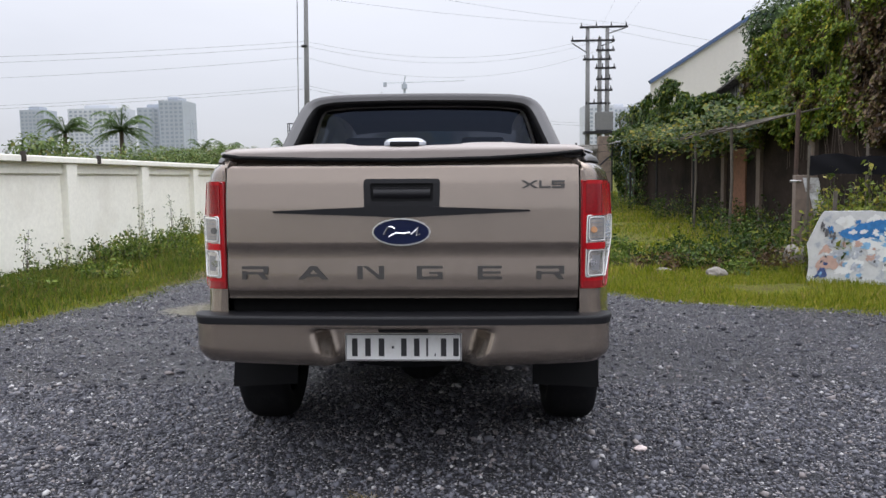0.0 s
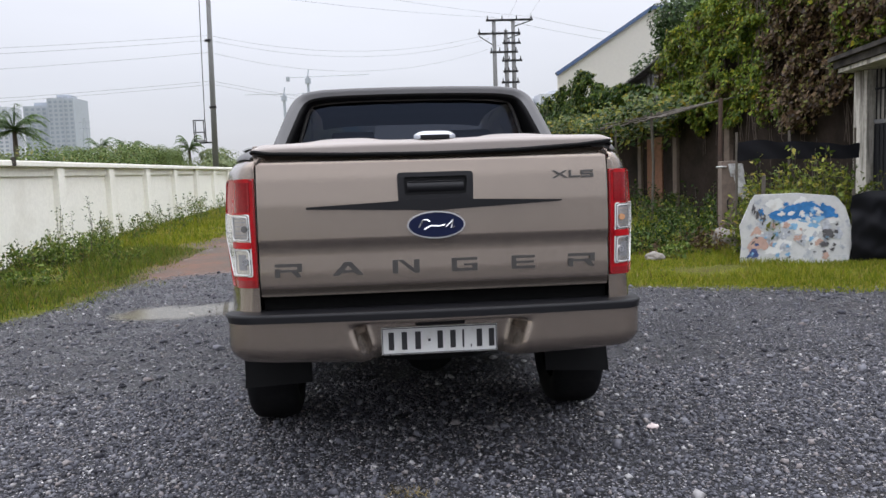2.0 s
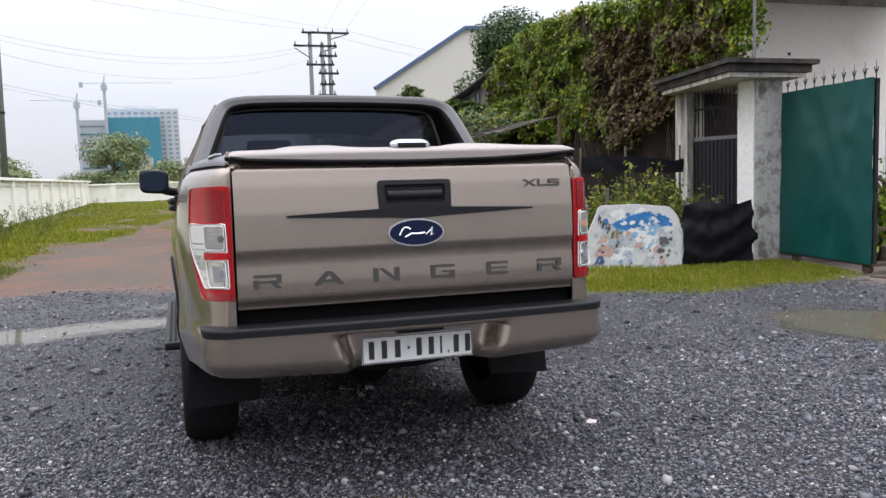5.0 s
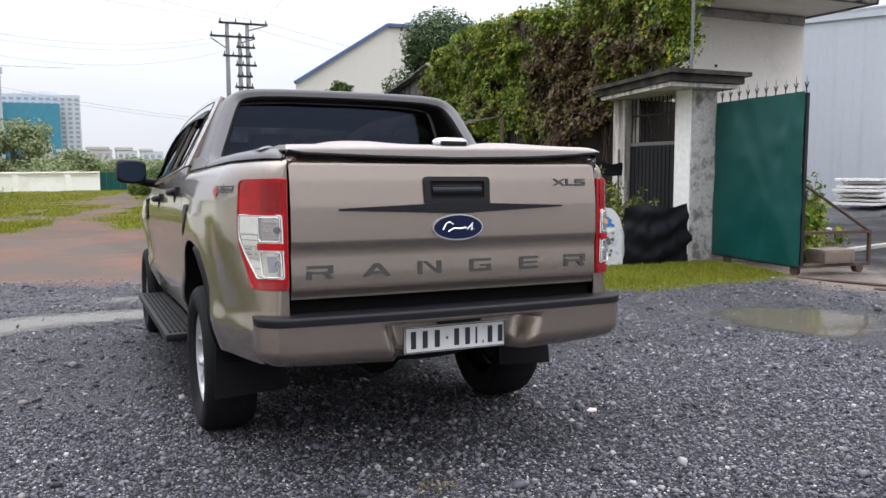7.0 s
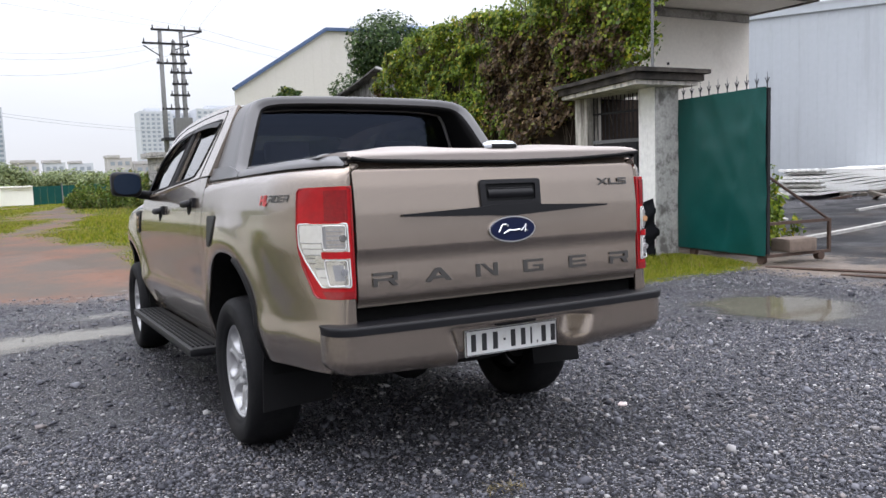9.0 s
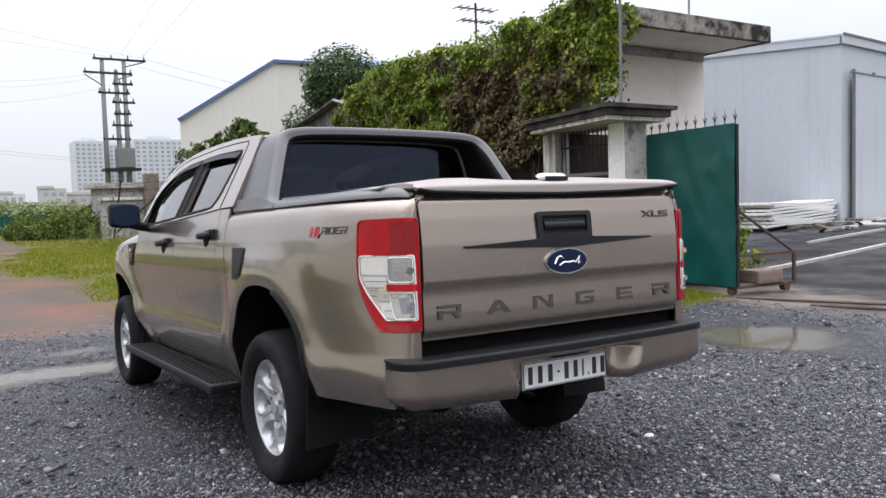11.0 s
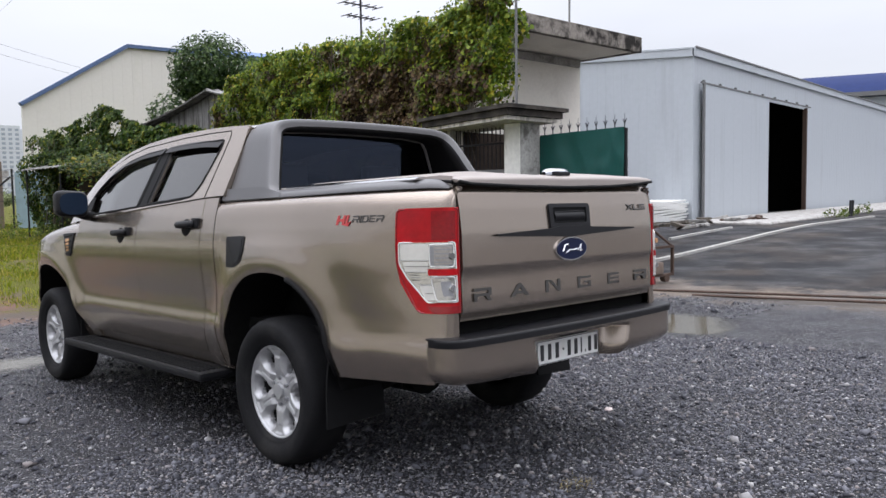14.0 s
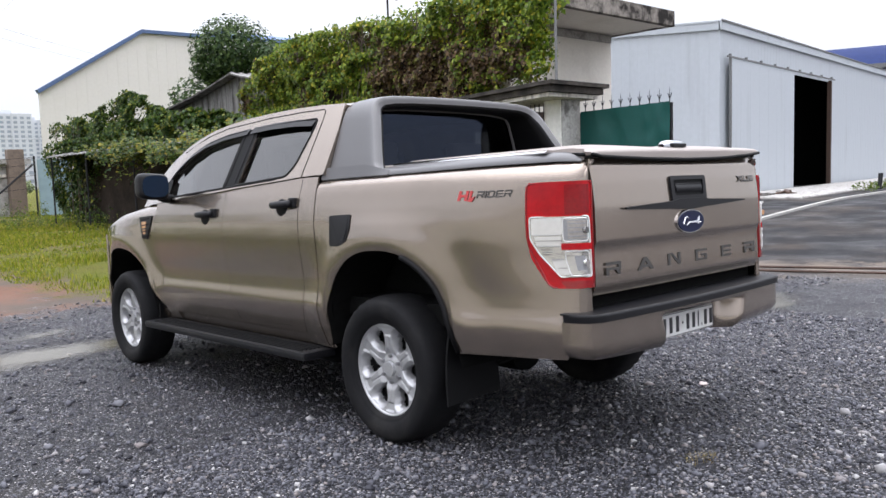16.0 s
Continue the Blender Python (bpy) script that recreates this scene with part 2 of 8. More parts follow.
RUST = paint("rusty_iron", (0.062, 0.036, 0.025), rough=0.8, vary=0.3, grain=40, bump=0.3, stain=(0.03, 0.025, 0.022), stain_scale=5)
IRON = paint("dark_iron", (0.016, 0.016, 0.018), rough=0.65, spec=0.25, vary=0.2, grain=60, bump=0.2)
SHEET = paint("grey_sheet_metal", (0.419, 0.446, 0.474), rough=0.5, metal=0.1, vary=0.03, grain=6, bump=0.03, stain=(0.368, 0.386, 0.409), stain_scale=0.5, streaks=True)
CREAM_SHEET = paint("cream_sheet_metal", (0.56, 0.535, 0.495), rough=0.6, vary=0.03, grain=5, bump=0.03, stain=(0.49, 0.475, 0.42), stain_scale=0.3)
BLUE_TRIM = paint("blue_trim", (0.06, 0.10, 0.20), rough=0.5, vary=0.1, grain=10, bump=0.05)
NAVY_ROOF = paint("navy_roof", (0.016, 0.028, 0.095), rough=0.8, vary=0.12, grain=2, bump=0.05, spec=0.1)
BLUE_ROOF = paint("blue_roof", (0.055, 0.12, 0.30), rough=0.45, vary=0.1, grain=4, bump=0.05)
OLD_TIN = paint("old_tin", (0.20, 0.195, 0.185), rough=0.75, metal=0.05, vary=0.2, grain=10, bump=0.15, stain=(0.05, 0.043, 0.038), stain_at=(0.46, 0.66), stain_scale=1.8, streaks=True)
# near-black that stands in for shade inside doorways and gaps
DARK = paint("shade_black", (0.006, 0.006, 0.006), rough=0.95, vary=0.2, bump=0.0, spec=0.05)
BLACK_SHEET = paint("black_plastic_sheet", (0.007, 0.007, 0.009), rough=0.6, vary=0.2, grain=60, bump=0.1, spec=0.15)
MURAL = paint("mural_white", (0.56, 0.56, 0.55), rough=0.7, vary=0.12, grain=14, bump=0.2, stain=(0.36, 0.38, 0.42), stain_at=(0.54, 0.64), stain_scale=7)
MURAL_BLUE = paint("mural_blue", (0.03, 0.17, 0.42), rough=0.7, vary=0.3, grain=18, bump=0.1)
MURAL_SKY = paint("mural_sky", (0.22, 0.42, 0.62), rough=0.7, vary=0.25, grain=18, bump=0.1)
MURAL_PEACH = paint("mural_peach", (0.50, 0.33, 0.27), rough=0.7, vary=0.15, grain=18, bump=0.1)
MURAL_GREY = paint("mural_grey", (0.44, 0.46, 0.50), rough=0.7, vary=0.3, grain=30, bump=0.1)
MURAL_DARK = paint("mural_dark", (0.10, 0.095, 0.10), rough=0.7, vary=0.4, grain=30, bump=0.1)
WRAP = paint("grimy_white_wrap", (0.42, 0.42, 0.41), rough=0.5, vary=0.2, grain=40, bump=0.3, stain=(0.16, 0.14, 0.12), stain_at=(0.45, 0.65), stain_scale=9)
MURAL_NAVY = paint("mural_navy", (0.05, 0.08, 0.20), rough=0.7, vary=0.4, grain=30, bump=0.1)
STONE = paint("pale_stone", (0.21, 0.19, 0.165), rough=0.9, vary=0.2, grain=14, bump=0.5, depth=0.02)
BARK = paint("bark", (0.085, 0.065, 0.05), rough=0.95, vary=0.3, grain=20, bump=0.6, depth=0.02)
BAMBOO = paint("grey_bamboo", (0.090, 0.076, 0.060), rough=0.8, vary=0.25, grain=25, bump=0.2)
POLE_GREY = paint("pole_concrete", (0.15, 0.15, 0.15), rough=0.9, vary=0.1, grain=8, bump=0.1)
# distance haze is mixed into the three tower colours
TOWER_WHITE = paint("hazed_tower_white", (0.50, 0.52, 0.56), rough=0.9, vary=0.04, grain=0.5, bump=0.0)
TOWER_GREY = paint("hazed_tower_grey", (0.36, 0.39, 0.44), rough=0.9, vary=0.04, grain=0.5, bump=0.0)
TOWER_PANE = paint("hazed_tower_panes", (0.26, 0.29, 0.335), rough=0.5, vary=0.1, grain=0.5, bump=0.0)
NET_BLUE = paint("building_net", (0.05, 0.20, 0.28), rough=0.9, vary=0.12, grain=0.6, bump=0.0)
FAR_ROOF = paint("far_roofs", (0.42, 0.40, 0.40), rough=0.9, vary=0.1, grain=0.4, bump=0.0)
BRICK = paint("bare_brick", (0.23, 0.11, 0.065), rough=0.9, vary=0.25, grain=12, bump=0.4, stain=(0.12, 0.07, 0.05), stain_scale=3)

VINE_GREEN = leafy("vine_leaves_green", (0.025, 0.055, 0.007), (0.117, 0.180, 0.017), (0.251, 0.298, 0.030), (0.335, 0.293, 0.025), 0.08)
VINE_BROWN = leafy("vine_leaves_withered", (0.024, 0.015, 0.009), (0.088, 0.053, 0.027), (0.165, 0.108, 0.054), (0.109, 0.115, 0.019), 0.2)
VINE_DARK = leafy("creeper_leaves", (0.011, 0.028, 0.005), (0.032, 0.066, 0.010), (0.088, 0.128, 0.017), (0.20, 0.20, 0.03), 0.10)
VINE_YELLOW = leafy("gourd_leaves", (0.034, 0.051, 0.007), (0.089, 0.106, 0.012), (0.163, 0.160, 0.017), (0.245, 0.190, 0.020), 0.15)
TREE_LEAF = leafy("tree_leaves", (0.014, 0.030, 0.011), (0.036, 0.070, 0.018), (0.077, 0.118, 0.030))
# palm greens lightened to carry some haze
PALM_LEAF = leafy("palm_leaves", (0.045, 0.085, 0.030), (0.090, 0.150, 0.048), (0.16, 0.22, 0.075))
SCRUB_LEAF = leafy("scrub_leaves", (0.045, 0.080, 0.022), (0.090, 0.135, 0.036), (0.155, 0.195, 0.055), (0.20, 0.19, 0.06), 0.08)
GRASS_MAT = leafy("grass_blades", (0.078, 0.113, 0.008), (0.168, 0.199, 0.012), (0.265, 0.269, 0.022), (0.328, 0.265, 0.070), 0.12)
GRASS_DEEP = leafy("deep_grass_blades", (0.030, 0.055, 0.008), (0.078, 0.120, 0.014), (0.150, 0.185, 0.022), (0.20, 0.13, 0.045), 0.16)
WEED_MAT = leafy("weed_leaves", (0.034, 0.064, 0.010), (0.085, 0.132, 0.019), (0.162, 0.204, 0.034), (0.255, 0.230, 0.068), 0.1)
# paler, greyer greens: haze painted into the far foliage
FAR_LEAF = leafy("hazed_far_leaves", (0.11, 0.145, 0.070), (0.17, 0.205, 0.095), (0.25, 0.28, 0.125))
SHRUB_LEAF = leafy("shrub_leaves", (0.040, 0.066, 0.011), (0.114, 0.150, 0.019), (0.229, 0.238, 0.031), (0.317, 0.264, 0.053), 0.08)
STRAW = leafy("dry_straw", (0.120, 0.090, 0.038), (0.210, 0.165, 0.068), (0.300, 0.247, 0.112))


# ---- building helpers ----
def mesh_of(name, verts, faces, material, smooth=False):
    me = bpy.data.meshes.new(name)
    me.from_pydata([tuple(v) for v in verts], [], [tuple(f) for f in faces])
    me.materials.append(material)
    if smooth:
        me.polygons.foreach_set("use_smooth", [True] * len(me.polygons))
    me.update()
    return me


def part(name, bm, material, parent=None, label="", smooth=False):
    """Links a bmesh as one mesh object, under a thing or a part when a parent is given."""
    me = bpy.data.meshes.new(name)
    bm.to_mesh(me)
    bm.free()
    me.materials.append(material)
    if smooth:
        me.polygons.foreach_set("use_smooth", [True] * len(me.polygons))
    ob = new(name, me)
    if parent:
        ob.parent = parent
    if label:
        ob["label"] = label
    return ob


def thing(name, at=(0, 0, 0), label="", category="", group="", kind="", rz=0.0):
    ob = new(name)
    ob.empty_display_size = 0.2
    ob.matrix_basis = pose(*at, 0, 0, rz)
    return tagged(ob, label, category, group, kind)


def box_bm(x0, x1, y0, y1, z0, z1, bevel=0.0, segments=1, bm=None):
    own = bmesh.new()
    bmesh.ops.create_cube(own, size=1.0)
    for v in own.verts:
        v.co = Vector(((x0 + x1) / 2 + v.co.x * (x1 - x0), (y0 + y1) / 2 + v.co.y * (y1 - y0), (z0 + z1) / 2 + v.co.z * (z1 - z0)))
    if bevel:
        bmesh.ops.bevel(own, geom=own.edges[:], offset=bevel, segments=segments, affect="EDGES", profile=0.7)
    if bm is None:
        return own
    tmp = bpy.data.meshes.new("tmp")
    own.to_mesh(tmp)
    own.free()
    bm.from_mesh(tmp)
    bpy.data.meshes.remove(tmp)
    return bm


def rod_bm(a, b, r, sides=10, r2=None, bm=None):
    bm = bm or bmesh.new()
    a, b = Vector(a), Vector(b)
    axis = (b - a).normalized()
    side = axis.orthogonal().normalized()
    up = axis.cross(side)
    rings = []
    for p, rr in ((a, r), (b, r if r2 is None else r2)):
        rings.append([bm.verts.new(p + rr * (math.cos(k * math.tau / sides) * side + math.sin(k * math.tau / sides) * up)) for k in range(sides)])
    for k in range(sides):
        bm.faces.new((rings[0][k], rings[0][(k + 1) % sides], rings[1][(k + 1) % sides], rings[1][k]))
    bm.faces.new(list(reversed(rings[0])))
    bm.faces.new(rings[1])
    return bm


def tube_bm(points, r, sides=6, bm=None, taper=1.0):
    """A bent tube through points."""
    bm = bm or bmesh.new()
    pts = [Vector(p) for p in points]
    rings = []
    side = (pts[1] - pts[0]).orthogonal().normalized()
    for i, p in enumerate(pts):
        axis = (pts[min(i + 1, len(pts) - 1)] - pts[max(i - 1, 0)]).normalized()
        side = (side - axis * side.dot(axis)).normalized()
        up = axis.cross(side)
        rr = r * (1 + (taper - 1) * i / (len(pts) - 1))
        rings.append([bm.verts.new(p + rr * (math.cos(k * math.tau / sides) * side + math.sin(k * math.tau / sides) * up)) for k in range(sides)])
    for a, b in zip(rings, rings[1:]):
        for k in range(sides):
            bm.faces.new((a[k], a[(k + 1) % sides], b[(k + 1) % sides], b[k]))
    bm.faces.new(list(reversed(rings[0])))
    bm.faces.new(rings[-1])
    return bm


def grid_bm(fn, nu, nv, away=None, thick=0.0):
    """A surface from fn(u, v), both 0..1; away: a point that its faces look away from; thick: its depth, towards that point."""
    bm = bmesh.new()
    rows = [[bm.verts.new(fn(i / nu, j / nv)) for j in range(nv + 1)] for i in range(nu + 1)]
    for i in range(nu):
        for j in range(nv):
            try:
                bm.faces.new((rows[i][j], rows[i + 1][j], rows[i + 1][j + 1], rows[i][j + 1]))
            except ValueError:
                pass
    bm.normal_update()
    if away is not None:
        ref = Vector(away)
        if sum(f.normal.dot(f.calc_center_median() - ref) * f.calc_area() for f in bm.faces) < 0:
            bmesh.ops.reverse_faces(bm, faces=bm.faces[:])
    if thick:
        bm.normal_update()
        front = bm.faces[:]
        back = {v: bm.verts.new(v.co - v.normal * thick) for v in bm.verts[:]}
        rim = [e for e in bm.edges if len(e.link_faces) == 1]
        sides = []
        for e in rim:
            loop = e.link_loops[0]
            a, b = loop.vert, loop.link_loop_next.vert
            sides.append([bm.verts.new(p.co) for p in (b, a, back[a], back[b])])
        for f in front:
            bm.faces.new([back[v] for v in reversed(f.verts)])
        for q in sides:
            bm.faces.new(q)
    return bm


def fill_bm(outer, holes=(), place=None, depth=None):
    """A flat outline with holes, filled; place maps (a, b) to a point; depth: a vector to extrude by."""
    bm = bmesh.new()
    edges = []
    for loop in (outer, *holes):
        vs = [bm.verts.new(place(*p) if place else (p[0], p[1], 0)) for p in loop]
        edges += [bm.edges.new((vs[i], vs[(i + 1) % len(vs)])) for i in range(len(vs))]
    bmesh.ops.triangle_fill(bm, use_beauty=True, use_dissolve=False, edges=edges)
    if depth is not None:
        got = bmesh.ops.extrude_face_region(bm, geom=bm.faces[:])
        bmesh.ops.translate(bm, vec=Vector(depth), verts=[g for g in got["geom"] if isinstance(g, bmesh.types.BMVert)])
        bmesh.ops.recalc_face_normals(bm, faces=bm.faces[:])
    return bm


def curve_at(x, xs, ys):
    return float(np.interp(x, xs, ys))


def smooth_loop(points, times=2):
    """Rounds a closed outline by cutting its corners."""
    for _ in range(times):
        out = []
        for i, p in enumerate(points):
            q = points[(i + 1) % len(points)]
            out += [(0.78 * p[0] + 0.22 * q[0], 0.78 * p[1] + 0.22 * q[1]), (0.22 * p[0] + 0.78 * q[0], 0.22 * p[1] + 0.78 * q[1])]
        points = out
    return points


def round_loop(points, r, steps=4):
    """Rounds each corner of a closed outline by about r."""
    out = []
    for i, p in enumerate(points):
        p, before, after = Vector(p), Vector(points[i - 1]), Vector(points[(i + 1) % len(points)])
        q0, q1 = p + (before - p).normalized() * min(r, (before - p).length * 0.45), p + (after - p).normalized() * min(r, (after - p).length * 0.45)
        for k in range(steps + 1):
            f = k / steps
            out.append(tuple(q0 * (1 - f) ** 2 + p * 2 * f * (1 - f) + q1 * f * f))
    return out


def ground_z(x, y):
    """The yard: it falls away gently ahead of the truck, then lies level, and rises towards the grey shed. Takes numbers or arrays."""
    x, y = np.asarray(x, float), np.asarray(y, float)
    d = 0.37 * x + 0.93 * y
    k = 1.2
    far = np.abs(d)
    soft = np.where(far < 4.2 - k, far, (4.2 - k) + k * np.tanh((far - (4.2 - k)) / k))
    rise = np.clip((x - 8.0) / 13.0, 0.0, 1.0) * np.clip((20.0 - y) / 8.0, 0.0, 1.0)
    z = -0.0327 * np.sign(d) * soft + 0.34 * rise * rise * (3 - 2 * rise)
    return float(z) if z.ndim == 0 else z


LATTICE = np.random.RandomState(4).uniform(-1, 1, (64, 64, 64))


def noise_at(x, y, z=0.0):
    """Smooth lattice noise, about -1 to 1, for numbers or arrays."""
    p = np.broadcast_arrays(np.asarray(x, float), np.asarray(y, float), np.asarray(z, float))
    lo = [np.floor(a).astype(int) for a in p]
    f = [a - b for a, b in zip(p, lo)]
    f = [a * a * (3 - 2 * a) for a in f]
    out = 0.0
    for i in (0, 1):
        for j in (0, 1):
            for k in (0, 1):
                w = (f[0] if i else 1 - f[0]) * (f[1] if j else 1 - f[1]) * (f[2] if k else 1 - f[2])
                out = out + w * LATTICE[(lo[0] + i) % 64, (lo[1] + j) % 64, (lo[2] + k) % 64]
    return float(out) if np.ndim(out) == 0 else out


def leaves_mesh(name, centres, normals, sizes, material, seed=1, drop=0.5, wide=0.8):
    """Many small folded leaves, each an island of four triangles."""
    r = np.random.RandomState(seed)
    c, nrm = np.asarray(centres, float), np.asarray(normals, float)
    k = len(c)
    nrm = nrm + r.normal(0, 0.45, (k, 3))
    nrm /= np.linalg.norm(nrm, axis=1)[:, None]
    down = np.tile([0.0, 0.0, -1.0], (k, 1)) * drop + r.normal(0, 0.55, (k, 3))
    along = down - (down * nrm).sum(1)[:, None] * nrm
    along /= np.linalg.norm(along, axis=1)[:, None] + 1e-9
    across = np.cross(nrm, along)
    s = np.asarray(sizes, float)[:, None] * r.uniform(0.7, 1.3, (k, 1))
    fold = s * 0.12
    pts = np.stack([c - along * s * 0.5, c - across * s * 0.5 * wide - along * s * 0.15 + nrm * fold, c + along * s * 0.6, c + across * s * 0.5 * wide - along * s * 0.15 + nrm * fold, c - nrm * 0.0], 1)
    base = np.arange(k)[:, None] * 5
    tri = np.concatenate([base + [0, 1, 4], base + [1, 2, 4], base + [2, 3, 4], base + [3, 0, 4]], 0)
    me = bpy.data.meshes.new(name)
    me.vertices.add(5 * k)
    me.vertices.foreach_set("co", pts.reshape(-1))
    me.loops.add(12 * k)
    me.loops.foreach_set("vertex_index", tri.reshape(-1).astype(np.int32))
    me.polygons.add(4 * k)
    me.polygons.foreach_set("loop_start", np.arange(0, 12 * k, 3, dtype=np.int32))
    me.polygons.foreach_set("loop_total", np.full(4 * k, 3, dtype=np.int32))
    me.materials.append(material)
    me.update(calc_edges=True)
    return me


def blades_mesh(name, xy, heights, material, seed=2, width=0.006, lean=0.5, base_z=None):
    """Grass blades: thin bent triangles pairs standing on the ground."""
    r = np.random.RandomState(seed)
    xy = np.asarray(xy, float)
    k = len(xy)
    z = ground_z(xy[:, 0], xy[:, 1]) if base_z is None else np.full(k, base_z)
    ang, h = r.uniform(0, math.tau, k), np.asarray(heights) * r.uniform(0.6, 1.25, k)
    side = np.stack([np.cos(ang), np.sin(ang), 0 * ang], 1) * width
    la = r.uniform(0, math.tau, k)
    tilt = np.stack([np.cos(la), np.sin(la), 0 * la], 1) * (h * lean * r.uniform(0.2, 1, k))[:, None]
    root = np.stack([xy[:, 0], xy[:, 1], z - 0.01], 1)
    mid = root + tilt * 0.35 + np.stack([0 * h, 0 * h, h * 0.6], 1)
    tip = root + tilt + np.stack([0 * h, 0 * h, h], 1)
    pts = np.stack([root - side, root + side, mid + side * 0.7, mid - side * 0.7, tip], 1)
    base = np.arange(k)[:, None] * 5
    tri = np.concatenate([base + [0, 1, 2], base + [0, 2, 3], base + [3, 2, 4]], 0)
    me = bpy.data.meshes.new(name)
    me.vertices.add(5 * k)
    me.vertices.foreach_set("co", pts.reshape(-1))
    me.loops.add(9 * k)
    me.loops.foreach_set("vertex_index", tri.reshape(-1).astype(np.int32))
    me.polygons.add(3 * k)
    me.polygons.foreach_set("loop_start", np.arange(0, 9 * k, 3, dtype=np.int32))
    me.polygons.foreach_set("loop_total", np.full(3 * k, 3, dtype=np.int32))
    me.materials.append(material)
    me.update(calc_edges=True)
    return me


# ---- ground: one sheet with gravel, dirt, turf and asphalt ----
def verge_y(x):
    """The near edge of the turf ahead of the gravel."""
    return np.interp(x, [-0.6, 0.3, 1.2, 2.0, 2.5, 3.5, 4.7, 6.4, 7.1, 7.4], [8.9, 8.1, 7.2, 6.1, 5.25, 4.95, 4.45, 4.25, 4.7, 9.0])


def turf(x, y):
    """Metres inside the turf (below 0: outside)."""
    x, y = np.asarray(x, float), np.asarray(y, float)
    left = np.interp(y, [-10, 1.0, 3.5, 5.5, 8.0, 10.0, 16.0, 24.0, 60.0], [-7.8, -5.55, -4.2, -3.8, -3.45, -3.45, -3.1, -2.6, -2.0]) - x
    right = np.where(x > -1.5, np.minimum(np.minimum(y - verge_y(x), 7.3 - x), x + 0.45 + 0.15 * (y - 10)), -9.0)
    far = np.where(x < 7.0, y - 16.5 - 1.2 * np.sin(x * 0.9), -9.0)
    return np.maximum(np.maximum(left, right), np.maximum(np.maximum(far, y - 31.0), -x - 7.0))


def dirt(x, y):
    x, y = np.asarray(x, float), np.asarray(y, float)
    near = np.minimum(np.minimum(y - 8.0 - 0.3 * np.sin(x * 2.0), 17.5 - y), np.minimum(x + 3.9, 0.4 - x))
    # worn tracks and bare patches further out in the field
    track = 0.9 - np.abs(x + 1.5 - 0.10 * (y - 17.0) + 0.6 * np.sin(y * 0.35)) + 0.6 * noise_at(x * 0.5, y * 0.35, 2.0)
    patch = 0.9 * noise_at(x * 0.33 + 9.0, y * 0.22, 6.0) - 0.50
    out = np.minimum(np.maximum(track, patch), np.minimum(y - 16.0, 50.0 - y))
    return np.maximum(near, np.where((x > -5.5) & (x < 7.0), out, -3.0))


def apron(x, y):
    """Wet concrete and mud before the gate."""
    return np.minimum(np.minimum(x - 6.55 - 0.05 * (4 - y), 14.0 - x + 0.5 * y), np.minimum(y + 9.0, 9.0 - y))


def asphalt(x, y):
    return np.minimum(np.minimum(x - 8.2 - 0.35 * np.maximum(0.0, 3.2 - y), 9.6 - y + 0.02 * x), y + 40)


xs = np.unique(np.round(np.concatenate([np.linspace(-3000, -200, 10), np.linspace(-200, -30, 16), np.linspace(-30, -8, 18), np.linspace(-8, 14, 133), np.linspace(14, 40, 40), np.linspace(40, 200, 16), np.linspace(200, 3000, 10)]), 3))
ys = np.unique(np.round(np.concatenate([np.linspace(-3000, -200, 8), np.linspace(-200, -12, 12), np.linspace(-12, 20, 193), np.linspace(20, 60, 61), np.linspace(60, 200, 20), np.linspace(200, 3000, 10)]), 3))
nx = len(xs)
gx, gy = (a.ravel() for a in np.meshgrid(xs, ys))
gv = np.stack([gx, gy, ground_z(gx, gy)], 1)
gf = [(j * nx + i, j * nx + i + 1, (j + 1) * nx + i + 1, (j + 1) * nx + i) for j in range(len(ys) - 1) for i in range(nx - 1)]


